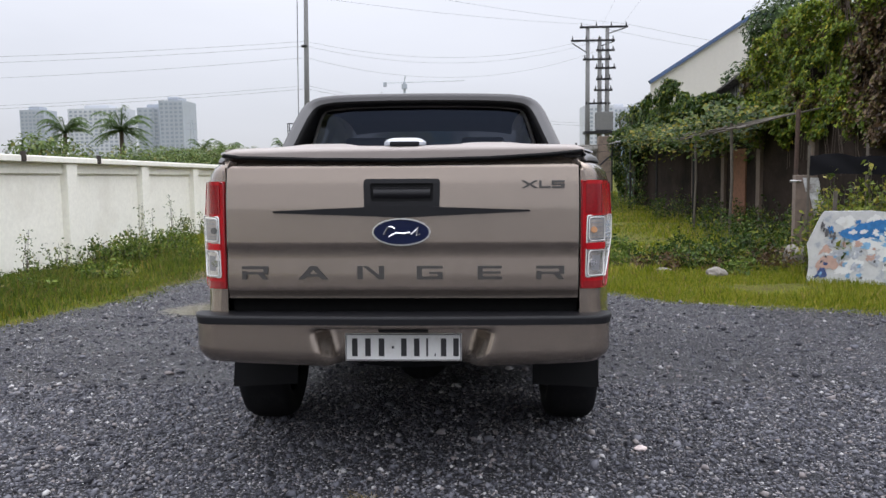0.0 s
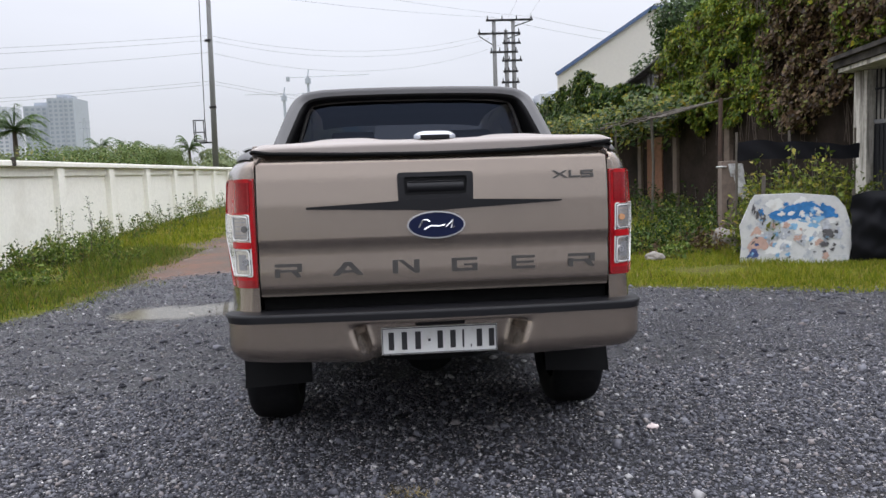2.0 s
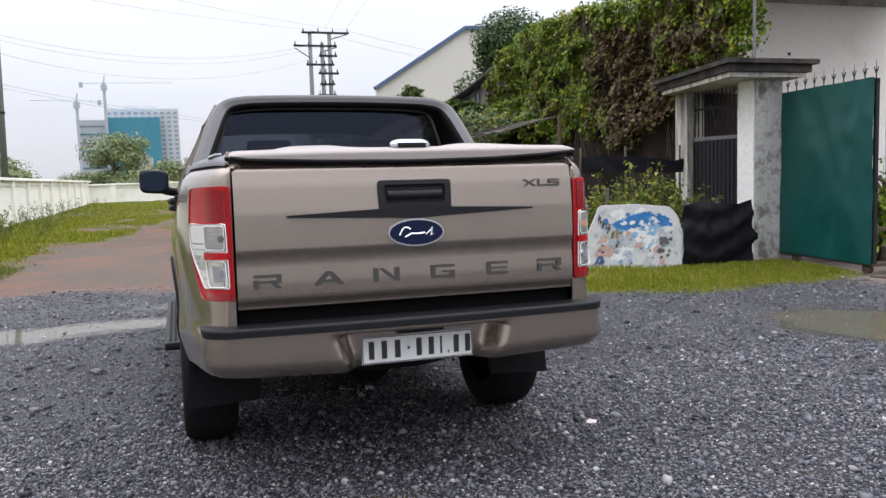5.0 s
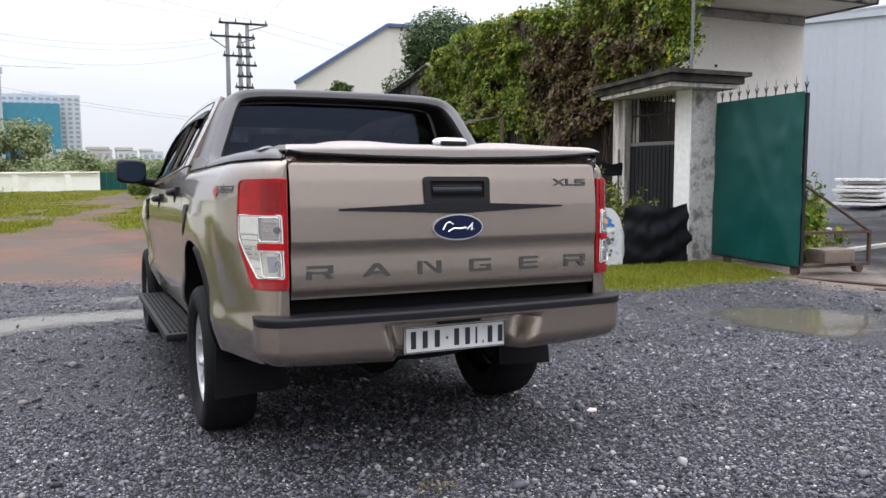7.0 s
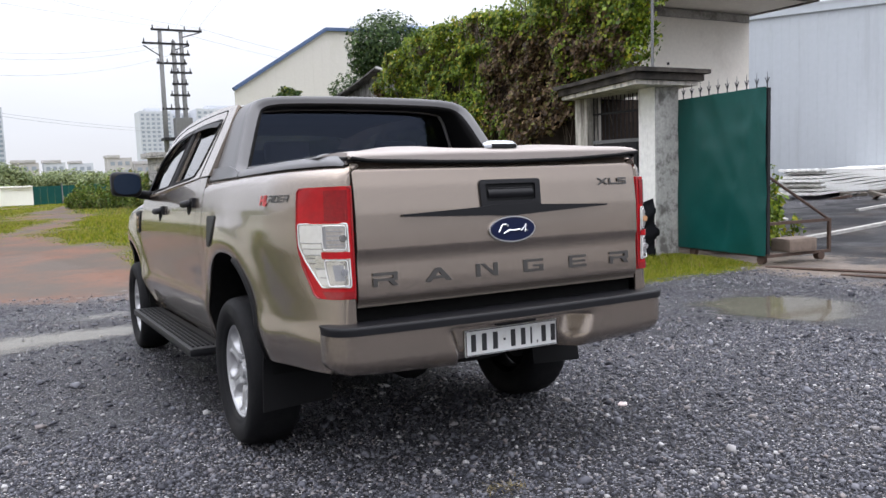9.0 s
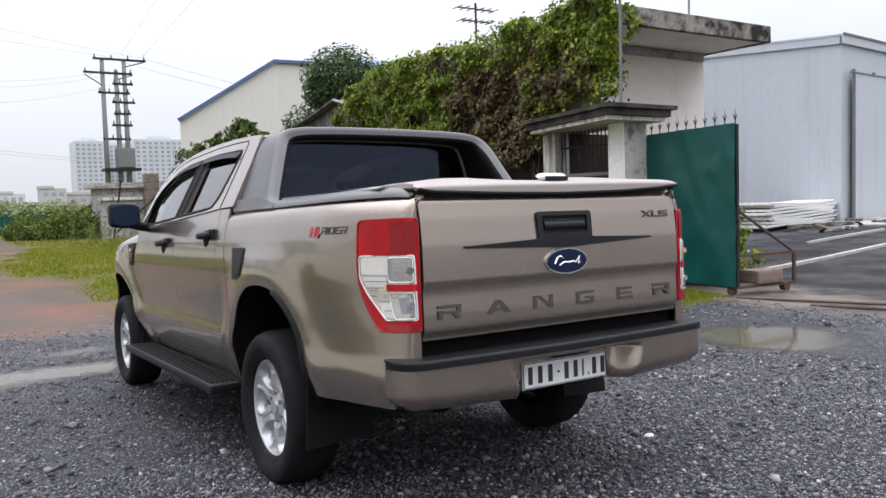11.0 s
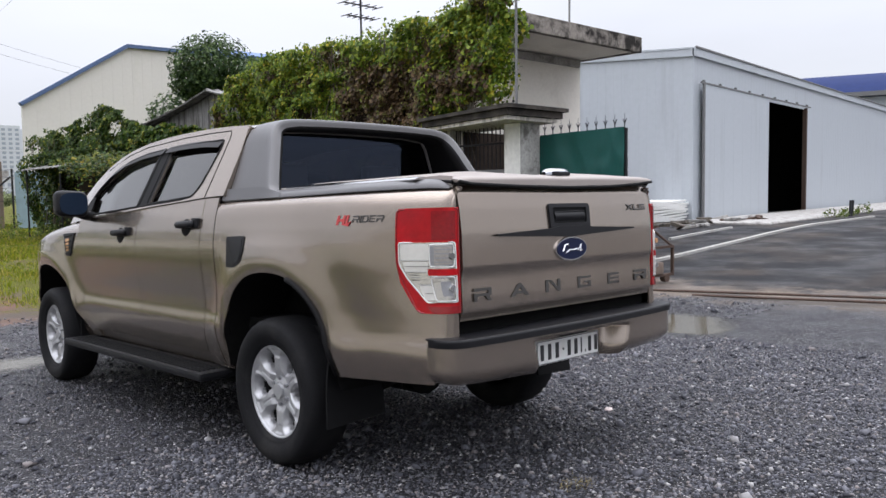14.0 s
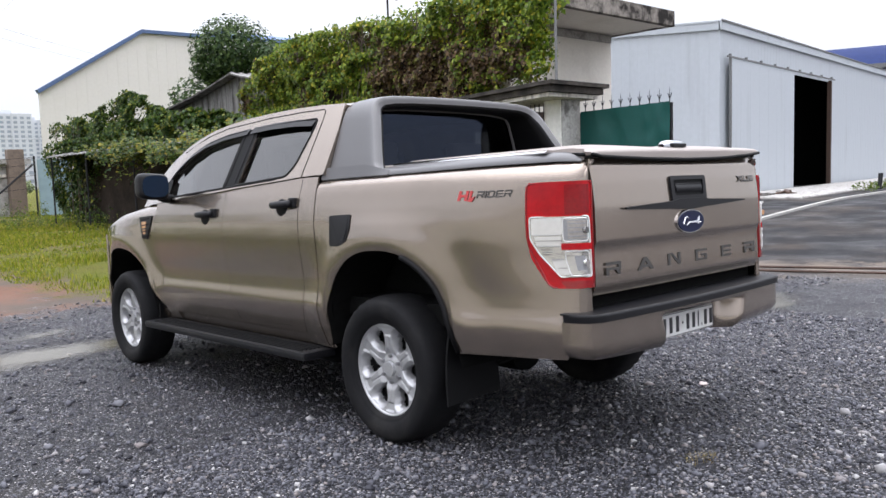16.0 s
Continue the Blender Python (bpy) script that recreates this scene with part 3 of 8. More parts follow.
def ground_material():
    m = bpy.data.materials.new("yard_ground")
    m.use_nodes = True
    n, l = m.node_tree.nodes, m.node_tree.links
    b = n["Principled BSDF"]
    tc = n.new("ShaderNodeTexCoord").outputs["Object"]

    def noise(scale, detail=6, rough=0.6):
        k = n.new("ShaderNodeTexNoise")
        k.inputs["Scale"].default_value, k.inputs["Detail"].default_value, k.inputs["Roughness"].default_value = scale, detail, rough
        l.new(tc, k.inputs["Vector"])
        return k.outputs[0]

    def ramp(src, a, b2, lo=0.0, hi=1.0):
        k = n.new("ShaderNodeMapRange")
        for i, v in ((1, a), (2, b2), (3, lo), (4, hi)):
            k.inputs[i].default_value = v
        l.new(src, k.inputs[0])
        return k.outputs[0]

    def mix(fac, a, c):
        k = n.new("ShaderNodeMix")
        k.data_type = "RGBA"
        l.new(fac, k.inputs[0])
        for i, v in ((6, a), (7, c)):
            if isinstance(v, tuple):
                k.inputs[i].default_value = (*v, 1)
            else:
                l.new(v, k.inputs[i])
        return k.outputs[2]

    def math_node(op, a, c):
        k = n.new("ShaderNodeMath")
        k.operation = op
        for i, v in ((0, a), (1, c)):
            if isinstance(v, float):
                k.inputs[i].default_value = v
            else:
                l.new(v, k.inputs[i])
        return k.outputs[0]

    # gravel: crushed stones of two sizes
    def stones(scale):
        v1 = n.new("ShaderNodeTexVoronoi")
        v1.inputs["Scale"].default_value = scale
        v1.inputs["Randomness"].default_value = 1.0
        v1.distance = "MANHATTAN"
        l.new(tc, v1.inputs["Vector"])
        sep = n.new("ShaderNodeSeparateColor")
        l.new(v1.outputs["Color"], sep.inputs[0])
        return v1.outputs["Distance"], sep.outputs[0], sep.outputs[1]
    d1, r1, s1 = stones(70.0)
    d2, r2, s2 = stones(165.0)
    cr = n.new("ShaderNodeValToRGB")
    l.new(r1, cr.inputs[0])
    e = cr.color_ramp.elements
    e[0].position, e[0].color = 0.0, (0.016, 0.016, 0.020, 1)
    e[1].position, e[1].color = 0.40, (0.088, 0.089, 0.107, 1)
    for p, c in ((0.68, (0.195, 0.197, 0.224, 1)), (0.86, (0.30, 0.280, 0.284, 1)), (0.94, (0.42, 0.405, 0.41, 1)), (1.0, (0.66, 0.64, 0.63, 1))):
        q = e.new(p)
        q.color = c
    # shade in the crevices between stones, mixed into the colour
    gap_shade = ramp(d1, 0.36, 0.74)
    base = mix(gap_shade, cr.outputs[0], (0.020, 0.020, 0.022))
    small = ramp(r2, 0.0, 1.0, 0.65, 1.35)
    hs = n.new("ShaderNodeHueSaturation")
    l.new(base, hs.inputs["Color"])
    l.new(math_node("MULTIPLY", small, ramp(noise(0.55, 5), 0.3, 0.7, 0.86, 1.32)), hs.inputs["Value"])
    gravel = mix(ramp(noise(0.9, 7), 0.56, 0.78, 0.0, 0.45), hs.outputs[0], (0.055, 0.047, 0.040))
    # other surfaces
    def zone(name, soft, wobble):
        at = n.new("ShaderNodeAttribute")
        at.attribute_name = name
        k = math_node("ADD", at.outputs["Fac"], ramp(noise(2.6, 8, 0.7), 0.25, 0.75, -wobble, wobble))
        k = math_node("ADD", k, ramp(noise(16, 5, 0.6), 0.25, 0.75, -wobble * 0.4, wobble * 0.4))
        return ramp(k, -soft, soft)
    soil = mix(ramp(noise(1.4, 8), 0.35, 0.65), (0.078, 0.092, 0.013), (0.089, 0.074, 0.027))
    soil = mix(ramp(noise(9, 6), 0.52, 0.70), soil, (0.056, 0.044, 0.024))
    soil = mix(ramp(noise(38, 6, 0.7), 0.48, 0.62), soil, (0.141, 0.152, 0.016))
    clay = mix(ramp(noise(0.55, 8), 0.36, 0.56), (0.137, 0.074, 0.052), (0.083, 0.067, 0.056))
    clay = mix(ramp(noise(7, 8), 0.5, 0.7), clay, (0.078, 0.067, 0.058))
    mud = mix(ramp(noise(0.8, 8), 0.42, 0.60), (0.137, 0.111, 0.090), (0.063, 0.056, 0.052))
    tar = mix(ramp(noise(0.42, 9, 0.7), 0.48, 0.64), (0.017, 0.017, 0.019), (0.046, 0.038, 0.033))
    z_mud, z_tar, z_clay, z_turf = zone("mud", 0.3, 0.8), zone("tar", 0.3, 1.0), zone("clay", 0.35, 0.9), zone("turf", 0.12, 0.35)
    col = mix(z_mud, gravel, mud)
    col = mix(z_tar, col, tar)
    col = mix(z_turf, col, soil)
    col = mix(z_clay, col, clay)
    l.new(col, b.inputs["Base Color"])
    smooth_part = math_node("MAXIMUM", z_mud, math_node("MAXIMUM", z_tar, z_clay))
    wet = math_node("MAXIMUM", ramp(noise(0.7, 6), 0.35, 0.65, 0.32, 0.64), math_node("MAXIMUM", math_node("MULTIPLY", z_clay, 0.8), math_node("MULTIPLY", math_node("MAXIMUM", z_tar, z_mud), ramp(noise(0.9, 6), 0.35, 0.6, 0.4, 0.85))))
    rough = n.new("ShaderNodeMix")
    l.new(z_turf, rough.inputs[0])
    l.new(wet, rough.inputs[2])
    rough.inputs[3].default_value = 0.95
    l.new(rough.outputs[0], b.inputs["Roughness"])
    b.inputs["Specular IOR Level"].default_value = 0.11
    height = math_node("ADD", math_node("MULTIPLY", ramp(d1, 0.0, 0.9, 1.0, 0.0), math_node("ADD", s1, 0.4)), math_node("MULTIPLY", ramp(d2, 0.0, 0.9, 0.5, 0.0), 1.0))
    height = math_node("MULTIPLY", height, ramp(smooth_part, 0.0, 1.0, 1.0, 0.12))
    bp = n.new("ShaderNodeBump")
    bp.inputs["Strength"].default_value, bp.inputs["Distance"].default_value = 0.9, 0.010
    l.new(height, bp.inputs["Height"])
    l.new(bp.outputs[0], b.inputs["Normal"])
    return m


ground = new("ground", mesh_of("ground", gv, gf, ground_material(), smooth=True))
for nm, fn in (("turf", turf), ("clay", dirt), ("mud", apron), ("tar", asphalt)):
    at = ground.data.attributes.new(nm, "FLOAT", "POINT")
    at.data.foreach_set("value", np.clip(fn(gx, gy), -3.0, 3.0).astype(np.float32))
tagged(ground, "wet grey gravel yard with grass verges and reddish dirt", "ground", kind="structure")

# puddles
WATER = bpy.data.materials.new("muddy_water")
WATER.use_nodes = True
wn2, wl2 = WATER.node_tree.nodes, WATER.node_tree.links
wb = wn2["Principled BSDF"]
wb.inputs["Base Color"].default_value, wb.inputs["Roughness"].default_value, wb.inputs["IOR"].default_value = (0.120, 0.106, 0.078, 1), 0.06, 1.33
w_depth, w_coord, w_grain, w_sum, w_alpha = wn2.new("ShaderNodeAttribute"), wn2.new("ShaderNodeTexCoord"), wn2.new("ShaderNodeTexNoise"), wn2.new("ShaderNodeMath"), wn2.new("ShaderNodeMapRange")
w_depth.attribute_name = "depth"
w_grain.inputs["Scale"].default_value, w_grain.inputs["Detail"].default_value, w_grain.inputs["Roughness"].default_value = 7.0, 8.0, 0.7
w_sum.operation = "MULTIPLY_ADD"
w_sum.inputs[1].default_value = 0.62
wl2.new(w_coord.outputs["Object"], w_grain.inputs["Vector"])
wl2.new(w_grain.outputs[0], w_sum.inputs[0])
wl2.new(w_depth.outputs["Fac"], w_sum.inputs[2])
for n_in, v_in in ((1, 0.32), (2, 0.56), (3, 0.0), (4, 0.78)):
    w_alpha.inputs[n_in].default_value = v_in
wl2.new(w_sum.outputs[0], w_alpha.inputs[0])
wl2.new(w_alpha.outputs[0], wb.inputs["Alpha"])


PUDDLES = []


def in_puddle(x, y):
    inside = np.zeros(len(x), bool)
    for loop in PUDDLES:
        hit = np.zeros(len(x), bool)
        for (ax, ay), (bx, by) in zip(loop, loop[1:] + loop[:1]):
            if ay != by:
                hit ^= ((ay > y) != (by > y)) & (x < (bx - ax) * (y - ay) / (by - ay) + ax)
        inside |= hit
    return inside


def puddle(outline, seed, lift=0.004):
    """A film of water: a fine sheet whose depth falls to nothing at its uneven edge."""
    pts = smooth_loop(outline, 3)
    PUDDLES.append(pts)
    px, py = np.array(pts).T
    gx2, gy2 = np.arange(px.min() - 0.4, px.max() + 0.4, 0.06), np.arange(py.min() - 0.4, py.max() + 0.4, 0.06)
    vx, vy = (q.ravel() for q in np.meshgrid(gx2, gy2))
    hit, away = np.zeros(len(vx), bool), np.full(len(vx), 9.0)
    for (ax, ay), (bx, by) in zip(pts, pts[1:] + pts[:1]):
        if ay != by:
            hit ^= ((ay > vy) != (by > vy)) & (vx < (bx - ax) * (vy - ay) / (by - ay) + ax)
        f = np.clip(((vx - ax) * (bx - ax) + (vy - ay) * (by - ay)) / ((bx - ax) ** 2 + (by - ay) ** 2 + 1e-9), 0, 1)
        away = np.minimum(away, np.hypot(vx - ax - f * (bx - ax), vy - ay - f * (by - ay)))
    deep = np.where(hit, away, -away) + 0.10 * noise_at(vx * 2.3, vy * 2.3, seed)
    n2 = len(gx2)
    me = mesh_of("puddle", np.stack([vx, vy, ground_z(vx, vy) + lift], 1), [(r * n2 + c, r * n2 + c + 1, (r + 1) * n2 + c + 1, (r + 1) * n2 + c) for r in range(len(gy2) - 1) for c in range(n2 - 1) if max(deep[r * n2 + c], deep[(r + 1) * n2 + c + 1]) > -0.2], WATER, smooth=True)
    me.attributes.new("depth", "FLOAT", "POINT").data.foreach_set("value", np.clip(deep, -0.3, 0.3).astype(np.float32))
    tagged(new("puddle", me), "shallow muddy puddle on the gravel", "puddle", kind="structure")


puddle([(-3.0, 4.85), (-2.9, 5.6), (-2.2, 5.75), (-1.2, 5.7), (-0.55, 5.75), (-0.4, 5.2), (-1.1, 4.95), (-1.7, 4.9), (-2.3, 4.6)], 3)
puddle([(-1.6, 6.5), (-0.7, 6.7), (-0.6, 6.2), (-1.3, 6.1)], 4)
puddle([(4.05, 3.1), (4.75, 3.05), (5.35, 2.6), (5.35, 1.9), (4.9, 1.40), (4.2, 1.30), (3.85, 1.7), (3.8, 2.4)], 5)
puddle([(7.2, 1.2), (8.4, 1.6), (9.2, 1.1), (8.6, 0.6), (7.6, 0.6)], 6)

# loose stones on the gravel, denser near the truck
def stones_mesh(name, count, area, size, material, seed):
    r = np.random.RandomState(seed)
    x0, x1, y0, y1 = area
    xy = np.stack([r.uniform(x0, x1, count), r.uniform(y0, y1, count)], 1)
    px, py = xy[:, 0], xy[:, 1]
    keep = (turf(px, py) < 0.05) & (dirt(px, py) < 0.1 + 0.5 * r.uniform(-1, 1, count)) & (px < 6.9 + 0.5 * r.uniform(-1, 1, count)) & ~(in_puddle(px, py) & (r.uniform(0, 1, count) < 0.95))
    xy = xy[keep]
    k = len(xy)
    s = size * np.exp(r.normal(0, 0.5, k))
    z = ground_z(xy[:, 0], xy[:, 1]) + s * 0.15
    c = np.stack([xy[:, 0], xy[:, 1], z], 1)
    unit = np.array([(1.1, 0, 0), (-0.5, 0.8, 0), (-0.5, -0.8, 0), (0.35, 0.38, 0.55), (0.35, -0.38, 0.5), (-0.55, 0, 0.6), (0.1, 0, -0.6)], float)
    pts = unit[None] * s[:, None, None] * r.uniform(0.55, 1.3, (k, 7, 3))
    a = r.uniform(0, math.tau, k)
    rot = np.stack([np.stack([np.cos(a), -np.sin(a)], 1), np.stack([np.sin(a), np.cos(a)], 1)], 1)
    pts[:, :, :2] = np.einsum("kij,knj->kni", rot, pts[:, :, :2])
    pts += c[:, None]
    faces = np.array([(3, 5, 4), (0, 3, 4), (0, 1, 3), (1, 5, 3), (1, 2, 5), (2, 4, 5), (2, 0, 4), (1, 0, 6), (2, 1, 6), (0, 2, 6)])
    tri = (np.arange(k)[:, None, None] * 7 + faces[None]).reshape(-1)
    m2 = len(tri) // 3
    me = bpy.data.meshes.new(name)
    me.vertices.add(7 * k)
    me.vertices.foreach_set("co", pts.reshape(-1))
    me.loops.add(3 * m2)
    me.loops.foreach_set("vertex_index", tri.astype(np.int32))
    me.polygons.add(m2)
    me.polygons.foreach_set("loop_start", np.arange(0, 3 * m2, 3, dtype=np.int32))
    me.polygons.foreach_set("loop_total", np.full(m2, 3, dtype=np.int32))
    me.materials.append(material)
    me.update(calc_edges=True)
    return me


def stone_material():
    m = bpy.data.materials.new("crushed_stone")
    m.use_nodes = True
    n, l = m.node_tree.nodes, m.node_tree.links
    b = n["Principled BSDF"]
    b.inputs["Roughness"].default_value, b.inputs["Specular IOR Level"].default_value = 0.45, 0.14
    geo, cr = n.new("ShaderNodeNewGeometry"), n.new("ShaderNodeValToRGB")
    l.new(geo.outputs["Random Per Island"], cr.inputs[0])
    e = cr.color_ramp.elements
    e[0].position, e[0].color = 0.0, (0.022, 0.022, 0.027, 1)
    e[1].position, e[1].color = 0.50, (0.099, 0.100, 0.116, 1)
    for p, c in ((0.80, (0.155, 0.155, 0.171, 1)), (0.92, (0.202, 0.178, 0.172, 1)), (0.975, (0.286, 0.281, 0.281, 1)), (1.0, (0.437, 0.428, 0.420, 1))):
        q = e.new(p)
        q.color = c
    l.new(cr.outputs[0], b.inputs["Base Color"])
    return m


STONES = stone_material()
tagged(new("gravel_stones", stones_mesh("gravel_stones", 120000, (-3.3, 4.0, -2.3, 1.8), 0.0064, STONES, 11)), "loose grey crushed stones on the yard", "gravel", kind="stuff")
tagged(new("gravel_stones", stones_mesh("gravel_stones", 34000, (-4.2, 6.8, 1.8, 8.5), 0.0085, STONES, 12)), "loose grey crushed stones on the yard", "gravel", kind="stuff")
tagged(new("gravel_stones", stones_mesh("gravel_stones", 90, (-3.4, 5.0, -2.3, 3.0), 0.0080, STONES, 13)), "larger pale stones scattered on the yard", "gravel", kind="stuff")

# ---- grass ----
def scatter(count, area, rule, seed, bare=-0.35):
    r = np.random.RandomState(seed)
    x0, x1, y0, y1 = area
    x, y = r.uniform(x0, x1, count), r.uniform(y0, y1, count)
    keep = (rule(x, y) > 0.35 * noise_at(x * 1.6, y * 1.6, seed) + 0.30 * r.uniform(-1, 1, count)) & (noise_at(x * 0.8, y * 0.8, 3.0) + 0.35 * noise_at(x * 3.1, y * 3.1, 8.0) > bare + 0.45 * r.uniform(-1, 1, count))
    return np.stack([x[keep], y[keep]], 1)


def lawn(x, y):
    """Turf that thins out over the worn dirt."""
    return np.minimum(turf(x, y), 0.25 - dirt(x, y))


def grass(label, count, area, seed, height, width, rule=lawn, vary=0.5, material=None, lean=0.6, bare=-0.35):
    pts = scatter(count, area, rule, seed, bare)
    x, y = pts[:, 0], pts[:, 1]
    h = height * (1 + vary * noise_at(x * 1.1, y * 1.1, 5.0)) * np.minimum(1.0, 0.35 + np.maximum(0.0, rule(x, y)) * 1.2)
    tagged(new("grass", blades_mesh("grass", pts, h, material or GRASS_MAT, seed, width, lean)), label, "grass", kind="stuff")


grass("short bright grass along the gravel's edge", 100000, (0.6, 7.2, 4.2, 7.8), 21, 0.075, 0.0045)
grass("rough grass before the overgrown wall", 26000, (0.0, 7.0, 7.4, 14.0), 22, 0.12, 0.008, bare=-0.1)
grass("rough grass in the field", 60000, (-5.5, 6.9, 13.0, 32.0), 23, 0.055, 0.010, bare=-0.5)
grass("rough tufts in the field", 16000, (-0.5, 6.9, 14.0, 32.0), 28, 0.12, 0.012, bare=0.0)
grass("grass at the foot of the white wall", 34000, (-6.3, -3.0, 2.0, 12.0), 24, 0.09, 0.0045)
grass("deep green grass at the foot of the white wall", 52000, (-6.3, -3.4, 2.0, 12.5), 29, 0.13, 0.0045, material=GRASS_DEEP, vary=0.8, bare=-0.3)
grass("grass at the foot of the white wall", 30000, (-6.3, -2.0, 12.0, 30.0), 25, 0.13, 0.012)
grass("short field grass", 70000, (-6.2, 10.0, 16.5, 54.0), 26, 0.065, 0.020, bare=-0.45)
grass("dry straw among the grass", 16000, (-6.2, 7.0, 4.4, 40.0), 27, 0.11, 0.008, material=STRAW, bare=0.1)


def weeds(at, spread, height, count, material, label, name="weed_clump", seed=1, size=0.07):
    """A clump of weeds: leaning stalks with leaves along them."""
    r = np.random.RandomState(seed)
    x, y = at
    z = ground_z(x, y)
    ob = thing(name, (x, y, z), label, "weeds")
    bm = bmesh.new()
    cs, ns, ss = [], [], []
    for k in range(max(5, count // 26)):
        a, d = r.uniform(0, math.tau), spread * math.sqrt(r.uniform(0, 1))
        foot = Vector((d * math.cos(a), d * math.sin(a), 0))
        tip = foot * 1.25 + Vector((r.normal(0, 0.08), r.normal(0, 0.08), height * r.uniform(0.55, 1.1) * (1.1 - 0.5 * d / spread)))
        tube_bm([foot, foot.lerp(tip, 0.5) + Vector((r.normal(0, 0.02), r.normal(0, 0.02), 0)), tip], 0.006, 4, bm, 0.4)
        f = r.uniform(0.12, 1.0, 36)[:, None]
        cs.append(np.array(foot) * (1 - f) + np.array(tip) * f + r.normal(0, 1, (36, 3)) * 0.058 * (1.2 - 0.5 * f))
        ns.append(np.concatenate([r.normal(0, 1, (36, 2)), np.full((36, 1), 0.8)], 1))
        ss.append(size * r.uniform(0.6, 1.3, 36))
    cs, ns, ss = np.concatenate(cs), np.concatenate(ns), np.concatenate(ss)
    part("stalk", bm, BAMBOO, ob)["kind"] = "stuff"
    lv = new("leaves", leaves_mesh("leaves", cs, ns, ss, material, seed, drop=-0.2, wide=0.55))
    lv.parent = ob
    return ob


r_w = random.Random(5)
for k, (x, y, sp, h, c) in enumerate([(-5.6, 10.2, 0.55, 0.56, 1100), (-5.4, 11.4, 0.6, 0.52, 1000), (-5.9, 8.7, 0.4, 0.2, 240), (-5.9, 7.4, 0.45, 0.2, 260), (-5.7, 12.8, 0.5, 0.36, 360), (-5.7, 14.2, 0.5, 0.75, 420), (-5.6, 16.6, 0.8, 0.65, 600),
                                      (-5.3, 20.0, 1.0, 0.9, 700), (-5.5, 24.0, 1.1, 0.95, 600), (-5.2, 29.0, 1.2, 0.9, 500), (-4.9, 34.0, 1.2, 0.8, 400), (-4.9, 7.9, 0.35, 0.26, 260), (-4.3, 10.4, 0.35, 0.24, 220), (-5.2, 6.3, 0.4, 0.3, 260)]):
    weeds((x, y), sp, h, c, WEED_MAT, "rank green weeds beside the white wall", seed=40 + k, size=0.058)
for k, (x, y, h) in enumerate([(-6.0, 7.9, 0.7), (-6.05, 12.2, 1.0), (-6.0, 13.6, 1.1), (-6.0, 15.2, 1.05), (-6.0, 18.0, 0.9), (-6.0, 9.0, 0.6)]):
    weeds((x, y), 0.25, h, 110, WEED_MAT, "thin dry weed stalks beside the white wall", seed=60 + k, size=0.045)
for k, (x, y, sp, h, c, mt) in enumerate([(3.6, 8.6, 0.7, 0.45, 1000, VINE_DARK), (4.6, 9.0, 0.6, 0.5, 900, VINE_DARK), (2.9, 9.2, 0.7, 0.42, 900, WEED_MAT), (2.5, 10.4, 0.6, 0.4, 600, VINE_DARK), (4.2, 10.2, 0.6, 0.5, 700, VINE_DARK), (5.2, 9.9, 0.6, 0.55, 600, VINE_DARK), (5.9, 11.2, 0.6, 0.65, 600, VINE_DARK),
                                          (5.6, 13.2, 0.7, 0.7, 600, VINE_DARK), (6.2, 15.5, 0.7, 0.8, 500, VINE_DARK), (6.0, 9.4, 0.42, 0.72, 420, WEED_MAT), (5.6, 8.3, 0.45, 0.45, 420, VINE_DARK), (3.9, 7.7, 0.4, 0.22, 300, WEED_MAT),
                                          (4.2, 8.1, 0.45, 0.32, 380, VINE_BROWN), (5.9, 19.0, 0.8, 0.7, 400, VINE_DARK), (5.8, 23.5, 0.9, 0.8, 400, VINE_DARK), (4.9, 27.0, 1.4, 0.9, 700, WEED_MAT), (4.2, 30.5, 1.6, 1.2, 800, WEED_MAT), (2.6, 33.5, 1.6, 1.3, 700, WEED_MAT),
                                          (6.5, 10.4, 0.5, 0.9, 600, VINE_DARK), (6.6, 11.8, 0.5, 1.0, 600, VINE_DARK), (6.6, 13.6, 0.5, 0.8, 500, VINE_DARK), (6.6, 16.8, 0.6, 0.9, 500, VINE_DARK), (6.4, 9.0, 0.4, 0.6, 400, VINE_BROWN), (5.0, 8.4, 0.5, 0.4, 500, VINE_BROWN), (3.2, 8.2, 0.5, 0.30, 500, VINE_BROWN), (6.4, 20.8, 0.8, 0.9, 500, VINE_DARK)]):
    weeds((x, y), sp, h * (0.82 if y < 10.5 else 1.0), c, mt, "leafy bush in the verge before the overgrown wall", "bush", 80 + k, 0.062)

for k, (x, y, sp, h) in enumerate(((3.1, 42.4, 1.3, 1.75), (4.35, 41.0, 1.2, 1.9), (2.2, 43.4, 0.9, 1.1))):
    weeds((x, y), sp, h, 2600, WEED_MAT, "dense green bush in the field beside the hut", "bush", 140 + k, 0.17)


def boulder(at, size, seed, label="pale stone lying in the grass"):
    bm = bmesh.new()
    bmesh.ops.create_icosphere(bm, subdivisions=3, radius=1)
    for v in bm.verts:
        v.co *= 1 + 0.25 * noise.noise(v.co * 1.6 + Vector((seed, 0, 0)))
        v.co = Vector((v.co.x * size[0], v.co.y * size[1], v.co.z * size[2]))
    ob = part("boulder", bm, STONE, smooth=False)
    ob.matrix_basis = pose(at[0], at[1], ground_z(*at) + size[2] * 0.55)
    tagged(ob, label, "stone")


boulder((3.55, 7.35), (0.14, 0.10, 0.08), 1)
boulder((2.95, 7.75), (0.14, 0.10, 0.05), 4)
boulder((5.02, 8.42), (0.20, 0.16, 0.20), 9, "pale concrete lump beside the old cabinet")

